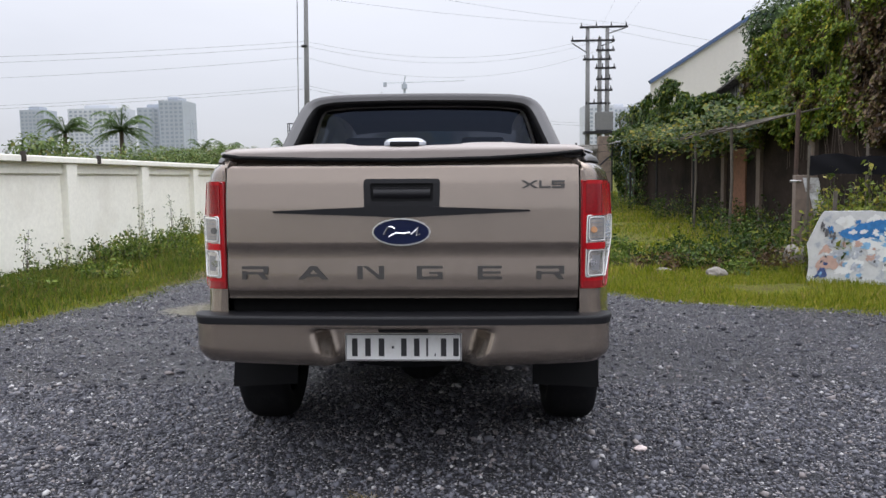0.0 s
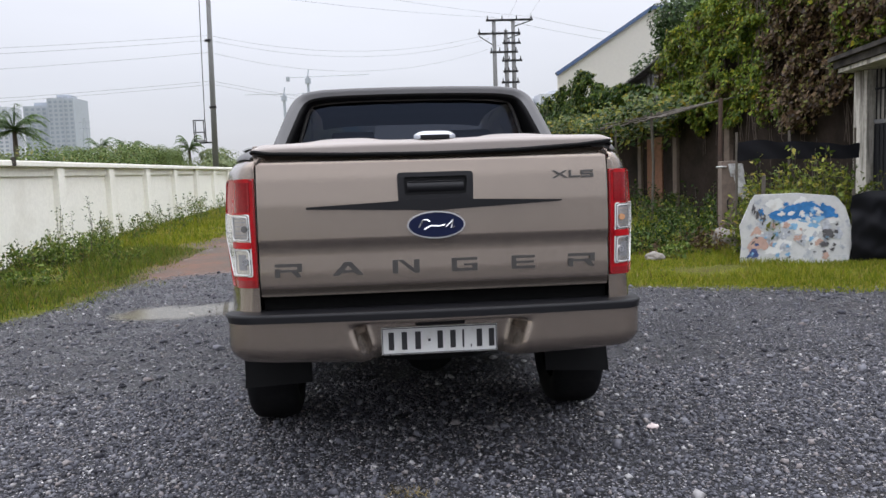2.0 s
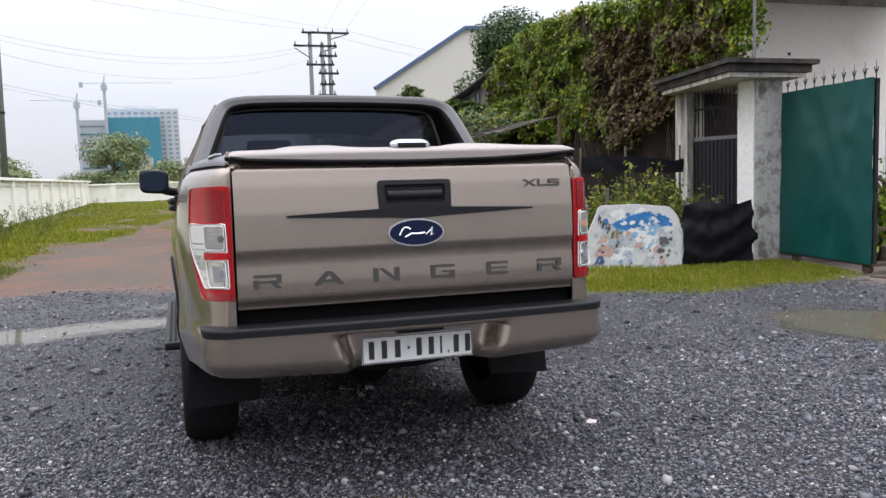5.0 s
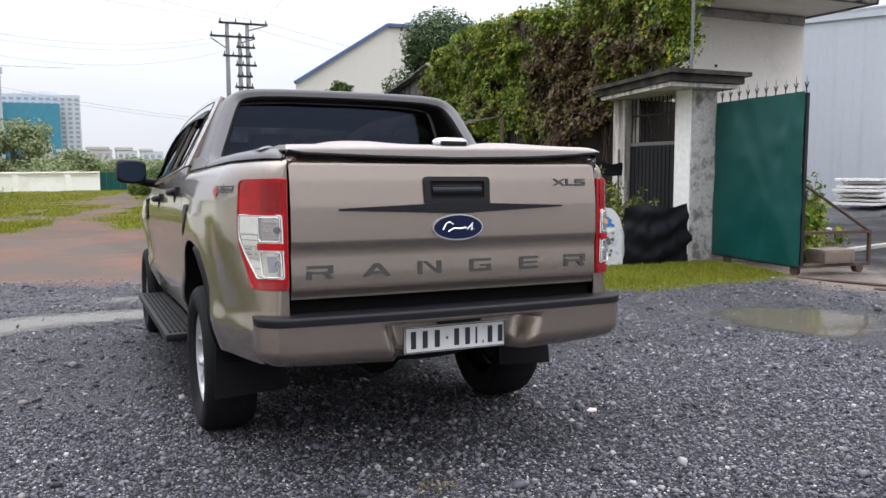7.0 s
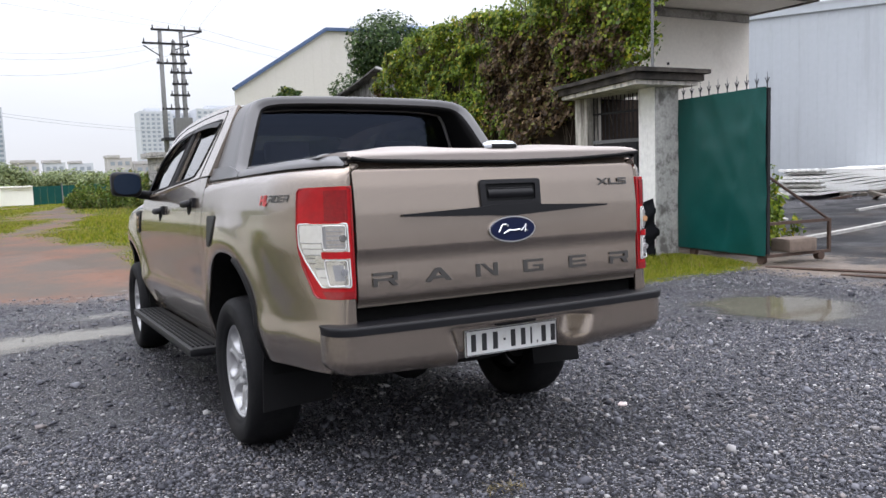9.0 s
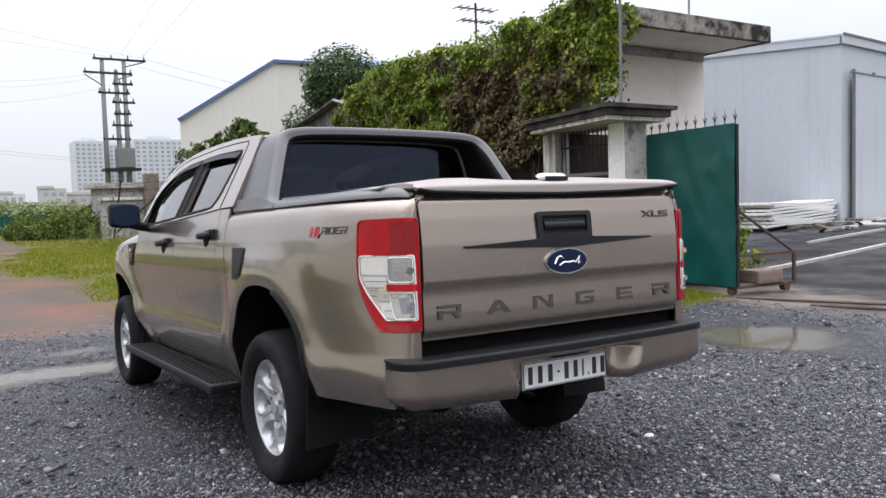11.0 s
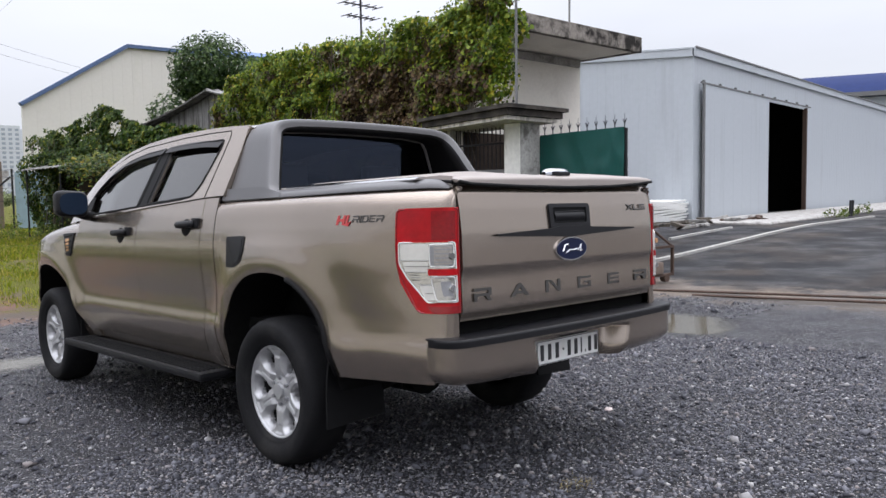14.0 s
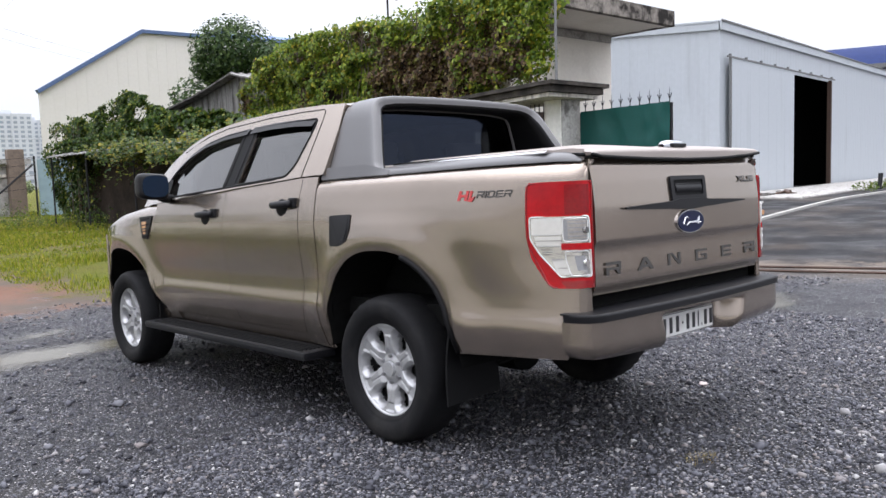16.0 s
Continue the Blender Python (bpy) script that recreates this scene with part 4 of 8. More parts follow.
bm = bmesh.new()
bmesh.ops.create_icosphere(bm, subdivisions=2, radius=1)
for v in bm.verts:
    v.co *= 1 + 0.3 * noise.noise(v.co * 1.5 + Vector((31, 0, 0)))
    v.co = Vector((v.co.x * 0.034, v.co.y * 0.026, v.co.z * 0.012))
pebble = part("broken_tile", bm, paint("pinkish_tile", (0.52, 0.44, 0.42), rough=0.8, vary=0.15, grain=60, bump=0.3))
pebble.matrix_basis = pose(1.07, 0.52, ground_z(1.07, 0.52) + 0.008, 0, 0, 20)
tagged(pebble, "small pinkish broken tile lying on the gravel", "broken tile")
rt = np.random.RandomState(66)
tagged(new("straw_tuft", blades_mesh("straw_tuft", np.stack([rt.normal(-0.15, 0.05, 90), rt.normal(-0.15, 0.035, 90)], 1), np.full(90, 0.035), STRAW, 66, 0.002, 2.2)), "flattened dry grass tuft in the gravel", "grass tuft", kind="stuff")

# ---- white boundary wall: panels between posts under a coping ----
def boundary_wall(name, a, b, top, posts, label, fall=0.0):
    d = Vector((b[0] - a[0], b[1] - a[1], 0))
    ob = thing(name, (a[0], a[1], 0), label, "wall", kind="structure", rz=math.degrees(math.atan2(d.y, d.x)))
    ob.matrix_basis = pose(a[0], a[1], 0, 0, 0, math.degrees(math.atan2(d.y, d.x))) @ pose(0, 0, 0, 0, fall, 0)
    part("panel", box_bm(0, d.length, -0.03, 0.03, -0.6, top - 0.10), WHITEWASH, ob)
    part("coping", box_bm(0, d.length, -0.19, 0.19, top - 0.10, top, 0.012), WHITEWASH, ob)
    k = posts[0]
    while k < d.length:
        w = 0.17
        part("post", box_bm(k - w, k + w, -0.15, 0.15, -0.6, top - 0.103, 0.01), WHITEWASH, ob)
        part("top_band", box_bm(k + w + 0.002, min(k + posts[1] - w - 0.002, d.length), -0.075, 0.075, top - 0.27, top - 0.103, 0.008), WHITEWASH, ob)
        k += posts[1]
    return ob


boundary_wall("wall_west", (-6.36, -12), (-6.30, 54), 1.79, (0.72, 3.02), "whitewashed boundary wall with posts and coping", 0.39)
boundary_wall("wall_north", (-6.3, 54.2), (0.1, 54.2), 1.12, (1.5, 3.0), "whitewashed boundary wall far across the field")
boundary_wall("wall_corner", (3.3, 57), (7.5, 57), 0.45, (1.0, 3.0), "low whitewashed wall far across the field")
fence = thing("green_fence", (0.1, 54.4, 0), "dark green sheet fence across the field", "fence")
for k in range(11):
    part("fence_sheet", box_bm(k * 0.42, k * 0.42 + 0.41, -0.01, 0.01 + 0.012 * (k % 2), -0.3, 1.05), GATE_GREEN, fence)
part("fence_post", rod_bm((1.7, -0.04, -0.3), (1.7, -0.04, 1.2), 0.04, 8), POLE_GREY, fence)
for (y, z) in ((8.35, 1.645), (10.75, 1.63)):
    stub = part("wall_stub", box_bm(-6.175, -6.12, y - 0.05, y + 0.05, z - 0.09, z + 0.06, 0.01), CANOPY)
    tagged(stub, "short dark concrete stub on the wall's coping", "stub")

# ---- house with flat roof slab ----
house = thing("house", (0, 0, 0), "cream rendered house under a stained flat concrete slab", "house")
part("front_wall", box_bm(8.9, 12.38, 9.15, 9.35, -0.3, 4.30), HOUSE_WALL, house)
# grey concrete here stands in for cream render on the shadow side
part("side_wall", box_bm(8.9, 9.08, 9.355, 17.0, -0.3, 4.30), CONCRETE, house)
part("side_wall", box_bm(12.2, 12.38, 9.355, 17.0, -0.3, 4.30), HOUSE_WALL, house)
part("rear_wall", box_bm(9.085, 12.195, 16.8, 17.0, -0.3, 4.30), HOUSE_WALL, house)
slab = part("roof_slab", box_bm(7.75, 12.50, 7.65, 17.2, 4.32, 4.40), HOUSE_WALL, house)
part("slab_edge", box_bm(7.70, 12.53, 7.58, 7.70, 4.30, 4.63, 0.012), SLAB_EDGE, slab, "black-stained concrete slab edge")
part("slab_edge", box_bm(12.41, 12.53, 7.705, 17.2, 4.30, 4.63, 0.012), SLAB_EDGE, slab)
part("upstand", box_bm(8.95, 12.33, 9.10, 9.148, 4.14, 4.30), CONCRETE, house)
part("vent_block", box_bm(10.0, 10.05, 9.13, 9.15, 3.2, 3.25), IRON, house)
aerial = thing("tv_aerial", (9.75, 14.0, 4.4), "grey television aerial on a thin mast on the roof", "aerial")
part("mast", rod_bm((0, 0, 0), (0, 0, 1.8), 0.028, 6), IRON, aerial)
for z, half in ((1.65, 0.55), (1.35, 0.45)):
    boom = part("boom", rod_bm((-half, 0, z), (half, 0, z), 0.02, 5), IRON, aerial)
    for k in range(6):
        x = -half + 2 * half * k / 5
        part("element", rod_bm((x, -0.22, z), (x, 0.22, z), 0.013, 4), IRON, boom)
for nm, x, y, z0, z1 in (("roof_mast", 11.0, 8.4, 4.4, 6.0), ("roof_mast", 6.92, 6.35, 2.62, 5.6)):
    mast = part(nm, rod_bm((x, y, z0), (x + 0.02, y, z1), 0.022, 8), POLE_GREY)
    tagged(mast, "thin grey steel mast standing on the slab", "mast")
lampm = part("roof_lamp_arm", tube_bm([(11.0, 8.4, 5.95), (11.05, 8.4, 6.02), (11.2, 8.4, 6.02)], 0.03, 6), POLE_GREY)
tagged(lampm, "small lamp arm at the roof mast", "lamp")

# ---- porch at the gate ----
porch = thing("gate_porch", (0, 0, 0), "stained concrete gate porch with flat canopy and iron door", "porch")
can = [(6.05, 5.77), (7.42, 5.80), (7.95, 8.60), (6.72, 8.42)]
part("canopy", fill_bm([(6.11, 5.84), (7.36, 5.87), (7.87, 8.53), (6.76, 8.36)], (), lambda x, y: Vector((x, y, 2.40)), depth=(0, 0, 0.06)), WALL_DIRTY, porch)
part("canopy_rim", fill_bm(can, (), lambda x, y: Vector((x, y, 2.464)), depth=(0, 0, 0.10)), CANOPY, porch, "black-stained canopy rim")
part("canopy_top", fill_bm([(5.99 + 0.0, 5.71), (7.50, 5.74), (8.03, 8.66), (6.66, 8.48)], (), lambda x, y: Vector((x, y, 2.568)), depth=(0, 0, 0.06)), CANOPY, porch)
part("pillar", box_bm(6.74, 7.20, 6.10, 6.46, -0.35, 2.398, 0.012, 2), PILLAR, porch, "grey weathered gate pillar")
part("pillar_render", box_bm(6.725, 6.738, 6.12, 6.45, 0.0, 2.395), FLANK, porch, "whitewashed flank")
part("post", box_bm(6.92, 7.24, 7.90, 8.22, -0.35, 2.398, 0.012, 2), POST, porch, "stained white post")
# the dark wall colour paints the shade behind the door grille
part("return_wall", box_bm(7.245, 8.9, 8.0, 8.16, -0.35, 2.39), OLD_WALL, porch)
door = part("iron_door", box_bm(7.04, 7.07, 6.47, 7.895, -0.1, 1.62), IRON, porch, "dark iron door with grille above")
part("door_rail", box_bm(7.03, 7.08, 6.47, 7.895, 1.625, 1.68), POLE_GREY, door)
for k in range(15):
    y = 6.55 + k * 0.095
    part("grille_bar", rod_bm((7.055, y, 1.68), (7.055, y, 2.39), 0.010, 6), IRON, door)
    part("door_rib", box_bm(7.028, 7.039, y - 0.012, y + 0.012, 0.0, 1.60), IRON, door)
part("grille_rail", box_bm(7.04, 7.07, 6.47, 7.895, 2.10, 2.13), IRON, door)
# black board put in place of the porch's unlit inside
part("shade_back", box_bm(8.6, 8.7, 6.5, 8.0, -0.3, 2.3), DARK, porch)

# ---- green wheeled gate leaf ----
gate = thing("gate_leaf", (7.19, 6.06, 0), "green tarpaulin-covered iron gate leaf on rollers, standing open", "gate", rz=-96.2)
GL = 1.76
def tarp(u, v):
    x, z = 0.02 + (GL - 0.02) * u, 0.0 + (2.20 + 0.02 * u) * v
    sag = 0.012 * math.sin(u * 9 + v * 4) * math.sin(v * 7)
    for at, slope, wide, deep in ((0.55, 0.5, 0.06, 0.024), (0.86, -0.35, 0.04, 0.022), (0.30, 0.8, 0.05, 0.016), (0.78, 0.25, 0.03, 0.014), (0.95, 0.6, 0.04, 0.02)):
        sag += deep * math.exp(-(((u - at - slope * (0.8 - v)) / wide) ** 2)) * (0.35 + 0.65 * v * v)
    sag += 0.010 * noise_at(u * 9, v * 11, 2.0)
    return Vector((x, -0.058 - sag, z))
part("tarpaulin", grid_bm(tarp, 30, 36, away=(1, 1, 1), thick=0.004), GATE_GREEN, gate, "taut dark green tarpaulin", smooth=True)
for z in (0.0, 0.9, 2.18):
    part("gate_rail", box_bm(0, GL, -0.03, 0.02, z - 0.025, z + 0.025), RUST if z < 0.5 else IRON, gate)
for x in (0.02, 0.6, 1.2, GL - 0.02):
    part("gate_stile", box_bm(x - 0.02, x + 0.02, -0.028, 0.018, 0.0, 2.2), IRON, gate)
for k in range(10):
    x = 0.08 + k * 0.182
    spike = part("spike", rod_bm((x, 0, 2.20), (x, 0, 2.42), 0.009, 6, r2=0.002), IRON, gate)
    for sgn in (-1, 1):
        part("barb", rod_bm((x, 0, 2.26), (x + sgn * 0.035, 0, 2.34), 0.006, 4), IRON, spike)
part("roller", rod_bm((GL - 0.12, -0.03, -0.06), (GL - 0.12, 0.03, -0.06), 0.065, 16), RUST, gate)
part("roller", rod_bm((0.3, -0.03, -0.06), (0.3, 0.03, -0.06), 0.065, 16), RUST, gate)
brace = part("brace_frame", box_bm(GL - 0.06, GL - 0.02, 0.0, 1.15, -0.03, 0.01), RUST, gate, "rusty outrigger frame with diagonal brace")
part("brace_top", box_bm(GL - 0.06, GL - 0.02, 0.0, 1.15, 0.40, 0.44), RUST, brace)
part("brace_upright", box_bm(GL - 0.06, GL - 0.02, 1.11, 1.15, 0.01, 0.40), RUST, brace)
part("brace_diagonal", rod_bm((GL - 0.04, 0.02, 1.05), (GL - 0.04, 1.13, 0.42), 0.02, 6), RUST, brace)
part("ballast", box_bm(GL - 0.32, GL + 0.02, 0.35, 0.85, 0.012, 0.20, 0.04, 2), CABINET, brace, "dark grimy ballast block")
part("roller", rod_bm((GL - 0.09, 0.95, -0.06), (GL + 0.0, 0.95, -0.06), 0.06, 14), RUST, brace)
for (a, b2) in (((6.9, 4.28), (9.3, -6.5)), ((6.9, 3.2), (8.7, -6.5))):
    rail_ob = part("gate_track", rod_bm((a[0], a[1], ground_z(*a) + 0.004), (b2[0], b2[1], ground_z(*b2) + 0.02), 0.018, 6), RUST)
    tagged(rail_ob, "rusty steel gate track across the entrance", "track", kind="structure")

# pots and plants behind the gate
def pot(at, r, h, material, label):
    ob = thing("plant_pot", (at[0], at[1], ground_z(*at)), label, "plant pot")
    prof = [(0.7 * r, 0), (0.85 * r, 0.4 * h), (r, 0.9 * h), (1.08 * r, 0.92 * h), (1.08 * r, h), (0.9 * r, h), (0.8 * r, 0.85 * h)]
    part("pot", grid_bm(lambda u, v: Vector((curve_at(v, np.linspace(0, 1, len(prof)), [p[0] for p in prof]) * math.cos(u * math.tau), curve_at(v, np.linspace(0, 1, len(prof)), [p[0] for p in prof]) * math.sin(u * math.tau), curve_at(v, np.linspace(0, 1, len(prof)), [p[1] for p in prof]))), 24, 14, away=(0, 0, h / 2)), material, ob, smooth=True)
    part("soil", rod_bm((0, 0, 0.6 * h), (0, 0, 0.9 * h), 0.8 * r, 16), BARK, ob)
    return ob


for k, (x, y, r, h, tall) in enumerate(((8.6, 5.9, 0.34, 0.42, 1.5), (9.4, 6.4, 0.40, 0.40, 0.6), (8.1, 5.6, 0.26, 0.5, 1.15))):
    pot((x, y), r, h, CONCRETE, "grey concrete plant pot behind the gate")
    weeds((x, y), r * 1.1, tall, 1700 if tall > 1 else 400, VINE_GREEN, "leafy shrub in a concrete pot", "pot_shrub", 130 + k, 0.10)

# ---- things before the porch: painted panel, black sheeting, old cabinet, shrubs ----
def panel_at(u, v):
    """The painted panel, bowed, with an uneven upper edge."""
    x, y = 4.43 + 1.25 * u, 6.70 - 0.44 * u
    top = curve_at(u, [0, 0.05, 0.12, 0.5, 0.85, 0.94, 1.0], [0.34, 0.50, 0.74, 0.75, 0.70, 0.55, 0.25])
    return Vector((x + 0.03 * math.sin(v * 3), y - 0.05 * math.sin(u * math.pi) - 0.02 * v, -0.16 + (top + 0.16) * v))


mural = thing("painted_panel", (0, 0, 0), "broken white panel painted with blue and peach shapes", "panel")
part("board", grid_bm(panel_at, 30, 20, away=(5.5, 9, 0.3), thick=0.03), MURAL, mural, smooth=True)
def daub(material, outline, out=0.004, seed=1):
    rr = random.Random(seed)
    pts = [(u + rr.uniform(-0.012, 0.012), v + rr.uniform(-0.012, 0.012)) for u, v in smooth_loop(outline, 2)]
    def put(u, v):
        return panel_at(u, v) + Vector((-0.2, -1, 0)).normalized() * (out + 0.003)
    bm = bmesh.new()
    loop = [bm.verts.new(put(u, v)) for u, v in pts]
    mid = bm.verts.new(put(sum(p[0] for p in pts) / len(pts), sum(p[1] for p in pts) / len(pts)))
    for i in range(len(loop)):
        bm.faces.new((loop[i], loop[(i + 1) % len(loop)], mid))
    part("paint_patch", bm, material, mural)


def splash(material, count, u_at, v_at, size, seed, out, tall=1.5):
    """Ragged flakes of paint scattered over a stretch of the panel."""
    rr = random.Random(seed)
    for k in range(count):
        u, v, w = rr.gauss(*u_at), rr.gauss(*v_at), size * rr.uniform(0.5, 1.5)
        if 0.04 < u - w and u + w < 0.96 and 0.03 < v - tall * w and v + tall * w < 0.97:
            turn = rr.uniform(0, 1)
            daub(material, [(u + w * math.cos(turn + q) * rr.uniform(0.35, 1.3), v + tall * w * math.sin(turn + q) * rr.uniform(0.35, 1.3)) for q in (0, 0.8, 1.5, 2.3, 3.1, 3.9, 4.7, 5.5)], out + 0.00004 * k, seed=seed * 100 + k)


splash(PLATE, 26, (0.5, 0.25), (0.5, 0.25), 0.065, 1, 0.003)
splash(MURAL_GREY, 26, (0.5, 0.25), (0.4, 0.22), 0.048, 2, 0.005)
splash(MURAL_PEACH, 9, (0.13, 0.05), (0.34, 0.12), 0.055, 3, 0.006)
splash(MURAL_PEACH, 8, (0.5, 0.22), (0.3, 0.2), 0.028, 4, 0.0065)
daub(MURAL_BLUE, [(0.24, 0.66), (0.30, 0.78), (0.36, 0.74), (0.42, 0.86), (0.52, 0.82), (0.60, 0.90), (0.70, 0.84), (0.80, 0.86), (0.84, 0.76), (0.76, 0.66), (0.66, 0.70), (0.56, 0.62), (0.46, 0.68), (0.36, 0.60)], 0.0068, seed=12)
splash(MURAL_SKY, 14, (0.52, 0.15), (0.66, 0.06), 0.040, 13, 0.0066, 0.8)
splash(MURAL_BLUE, 20, (0.46, 0.13), (0.76, 0.05), 0.050, 5, 0.007, 1.0)
splash(MURAL_BLUE, 6, (0.72, 0.05), (0.86, 0.04), 0.030, 6, 0.008, 1.0)
splash(PLATE, 12, (0.48, 0.16), (0.70, 0.07), 0.022, 7, 0.009, 1.2)
splash(MURAL_NAVY, 9, (0.12, 0.06), (0.14, 0.06), 0.030, 8, 0.0085)
splash(MURAL_SKY, 10, (0.40, 0.2), (0.35, 0.2), 0.020, 9, 0.009)
splash(MURAL_DARK, 18, (0.77, 0.05), (0.36, 0.12), 0.022, 10, 0.010)
splash(MURAL_DARK, 10, (0.5, 0.3), (0.3, 0.25), 0.008, 11, 0.011)
for k in range(7):
    u, v = 0.10 + 0.016 * k, 0.80 - 0.035 * (k % 3) - 0.03 * k
    daub(MURAL_DARK, [(u, v), (u + 0.006, v + 0.10), (u + 0.014, v + 0.10), (u + 0.008, v)], 0.012, seed=30 + k)


def sheet_fn(u, v):
    x, y = 5.66 + 1.16 * u, 6.28 - 0.10 * u
    top = 0.70 + 0.04 * math.sin(u * 7) + 0.05 * u
    fold = 0.016 * math.sin(v * 17 + 2.5 * math.sin(u * 5)) + 0.010 * math.sin(u * 21 + v * 9) + 0.014 * noise_at(u * 14, v * 9, 4)
    return Vector((x, y - 0.05 - 0.05 * math.sin(v * math.pi) * math.sin(u * math.pi) ** 0.5 + fold, -0.16 + (top + 0.16) * v))


bags = thing("black_sheeting", (0, 0, 0), "black plastic sheeting hung over a low fence beside the gate pillar", "sheeting")
part("sheet", grid_bm(sheet_fn, 40, 30, away=(6.2, 9, 0.3), thick=0.004), BLACK_SHEET, bags, smooth=True)
for x in (5.75, 6.3, 6.76):
    part("stake", rod_bm((x, 6.33, -0.2), (x, 6.33, 0.78), 0.02, 6), BAMBOO, bags)
upper_sheet = thing("black_sheeting", (0, 0, 0), "torn black sheeting strung behind the shrubs", "sheeting")
part("sheet", grid_bm(lambda u, v: Vector((4.75 + 1.75 * u, 7.4 + 0.008 * math.sin(u * 20 + v * 5), 1.16 + 0.03 * noise_at(u * 7, 0, 1) + (0.27 - 0.08 * u + 0.02 * noise_at(u * 9, 3, 1)) * v)), 30, 6, away=(5.5, 9, 1), thick=0.004), BLACK_SHEET, upper_sheet, smooth=True)
for x in (4.75, 5.5, 6.45):
    part("stake", rod_bm((x, 7.43, -0.2), (x, 7.43, 1.56), 0.018, 6), BAMBOO, upper_sheet)
cab = thing("old_cabinet", (5.20, 8.60, 0), "weathered beige metal cabinet door with torn white wrapping", "cabinet", rz=-12)
part("cabinet_body", box_bm(-0.13, 0.10, -0.02, 0.25, -0.2, 1.16, 0.012, 2), CABINET, cab)
part("cabinet_handle", tube_bm([(-0.02, -0.025, 0.42), (-0.05, -0.045, 0.46), (-0.05, -0.045, 0.56), (-0.02, -0.025, 0.60)], 0.01, 5), IRON, cab)
for (x0, x1, z0, z1) in ((-0.04, 0.17, 0.92, 1.12), (0.04, 0.19, 0.76, 0.93), (0.08, 0.24, 0.58, 0.78)):
    part("wrapping", grid_bm(lambda u, v: Vector((x0 + (x1 - x0) * u + 0.04 * (1 - v), -0.032 - 0.006 * math.sin(u * 5 + v * 4), z0 + (z1 - z0) * v)), 6, 6, away=(0, 1, 1), thick=0.003), WRAP, cab, "torn white plastic wrapping")
part("wrapping", box_bm(-0.22, -0.06, -0.06, -0.02, 1.06, 1.09, 0.012), WRAP, cab)
post_ob = part("rusty_post", rod_bm((5.30, 9.24, -0.3), (5.34, 9.24, 2.15), 0.035, 8), RUST)
tagged(post_ob, "rusty steel post carrying the vines", "post")
for k, (x, y, h, c) in enumerate(((4.95, 7.0, 1.10, 900), (5.3, 7.05, 1.35, 1300), (5.65, 6.95, 1.30, 1300), (6.0, 6.95, 1.22, 1100), (6.3, 6.85, 1.05, 800), (6.6, 6.8, 0.9, 600), (5.1, 7.25, 1.4, 900), (5.9, 7.2, 1.4, 900))):
    weeds((x, y), 0.34, h + 0.1, c, SHRUB_LEAF, "thin leafy shrub behind the low fence", "shrub", 150 + k, 0.072)
gstake = part("garden_stake", rod_bm((4.75, 6.72, -0.2), (4.78, 6.72, 0.98), 0.025, 7), BAMBOO)
tagged(gstake, "grey bamboo stake in the fence", "stake")

# ---- old wall, sheds and vines along the yard's side ----
oldwall = thing("wall_east", (0, 0, 0), "dark stained brown rendered wall under hanging vines", "wall", kind="structure")
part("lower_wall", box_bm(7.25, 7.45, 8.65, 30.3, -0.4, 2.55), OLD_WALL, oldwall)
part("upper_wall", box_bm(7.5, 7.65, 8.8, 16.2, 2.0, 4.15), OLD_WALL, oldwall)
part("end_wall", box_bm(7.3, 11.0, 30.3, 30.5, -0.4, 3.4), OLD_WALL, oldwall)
for y0, y1 in ((12.9, 13.0), (15.8, 15.9), (18.4, 18.5), (21.2, 21.3)):
    part("pier", box_bm(7.17, 7.245, y0, y1 + 0.15, -0.4, 2.5), CABINET, oldwall)
part("bare_bricks", box_bm(7.21, 7.246, 16.9, 18.0, -0.2, 1.75), BRICK, oldwall, "patch of bare brickwork")
shed = thing("shed", (0, 0, -0.42), "old grey tin shed with a sagging gable roof", "shed")
part("shed_gable", fill_bm([(17.6, 2.5), (28.5, 2.5), (28.5, 3.72), (25.2, 4.32), (20.8, 4.95), (19.4, 4.72), (17.6, 4.0)], (), lambda y, z: Vector((9.3, y, z)), depth=(0.05, 0, 0)), OLD_TIN, shed)
part("shed_roof", grid_bm(lambda u, v: Vector((8.95 + 3.0 * v, 17.4 + 3.4 * u, 4.02 + 1.0 * u ** 0.8 + 0.02 * math.sin(v * 60) + 0.04 * math.sin(u * 5))), 6, 60, away=(10, 20, 0), thick=0.05), OLD_TIN, shed)
part("shed_roof", grid_bm(lambda u, v: Vector((8.95 + 3.0 * v, 20.8 + 8.2 * u, 5.02 - 1.3 * u - 0.06 * math.sin(u * 6) + 0.02 * math.sin(v * 60))), 12, 60, away=(10, 26, 0), thick=0.05), OLD_TIN, shed)
for k in range(24):
    y = 18.4 + k * 0.42
    part("tin_rib", box_bm(9.275, 9.298, y, y + 0.05, 2.6, curve_at(y, [17.6, 19.4, 20.8, 25.2, 28.5], [3.95, 4.68, 4.9, 4.28, 3.68])), OLD_TIN, shed)
awning = thing("awning", (0, 0, 0), "rusty tin awning under the creeper", "awning")
part("awning_sheet", grid_bm(lambda u, v: Vector((7.25 - 1.1 * v, 17.5 + 12.5 * u, 2.62 - 0.28 * v + 0.015 * math.sin(u * 200))), 120, 3, away=(7, 22, 0), thick=0.02), OLD_TIN, awning)
for y in (18.0, 22.0, 26.0, 29.6):
    part("awning_post", rod_bm((6.25, y, -0.3), (6.25, y, 2.36), 0.03, 6), IRON, awning)

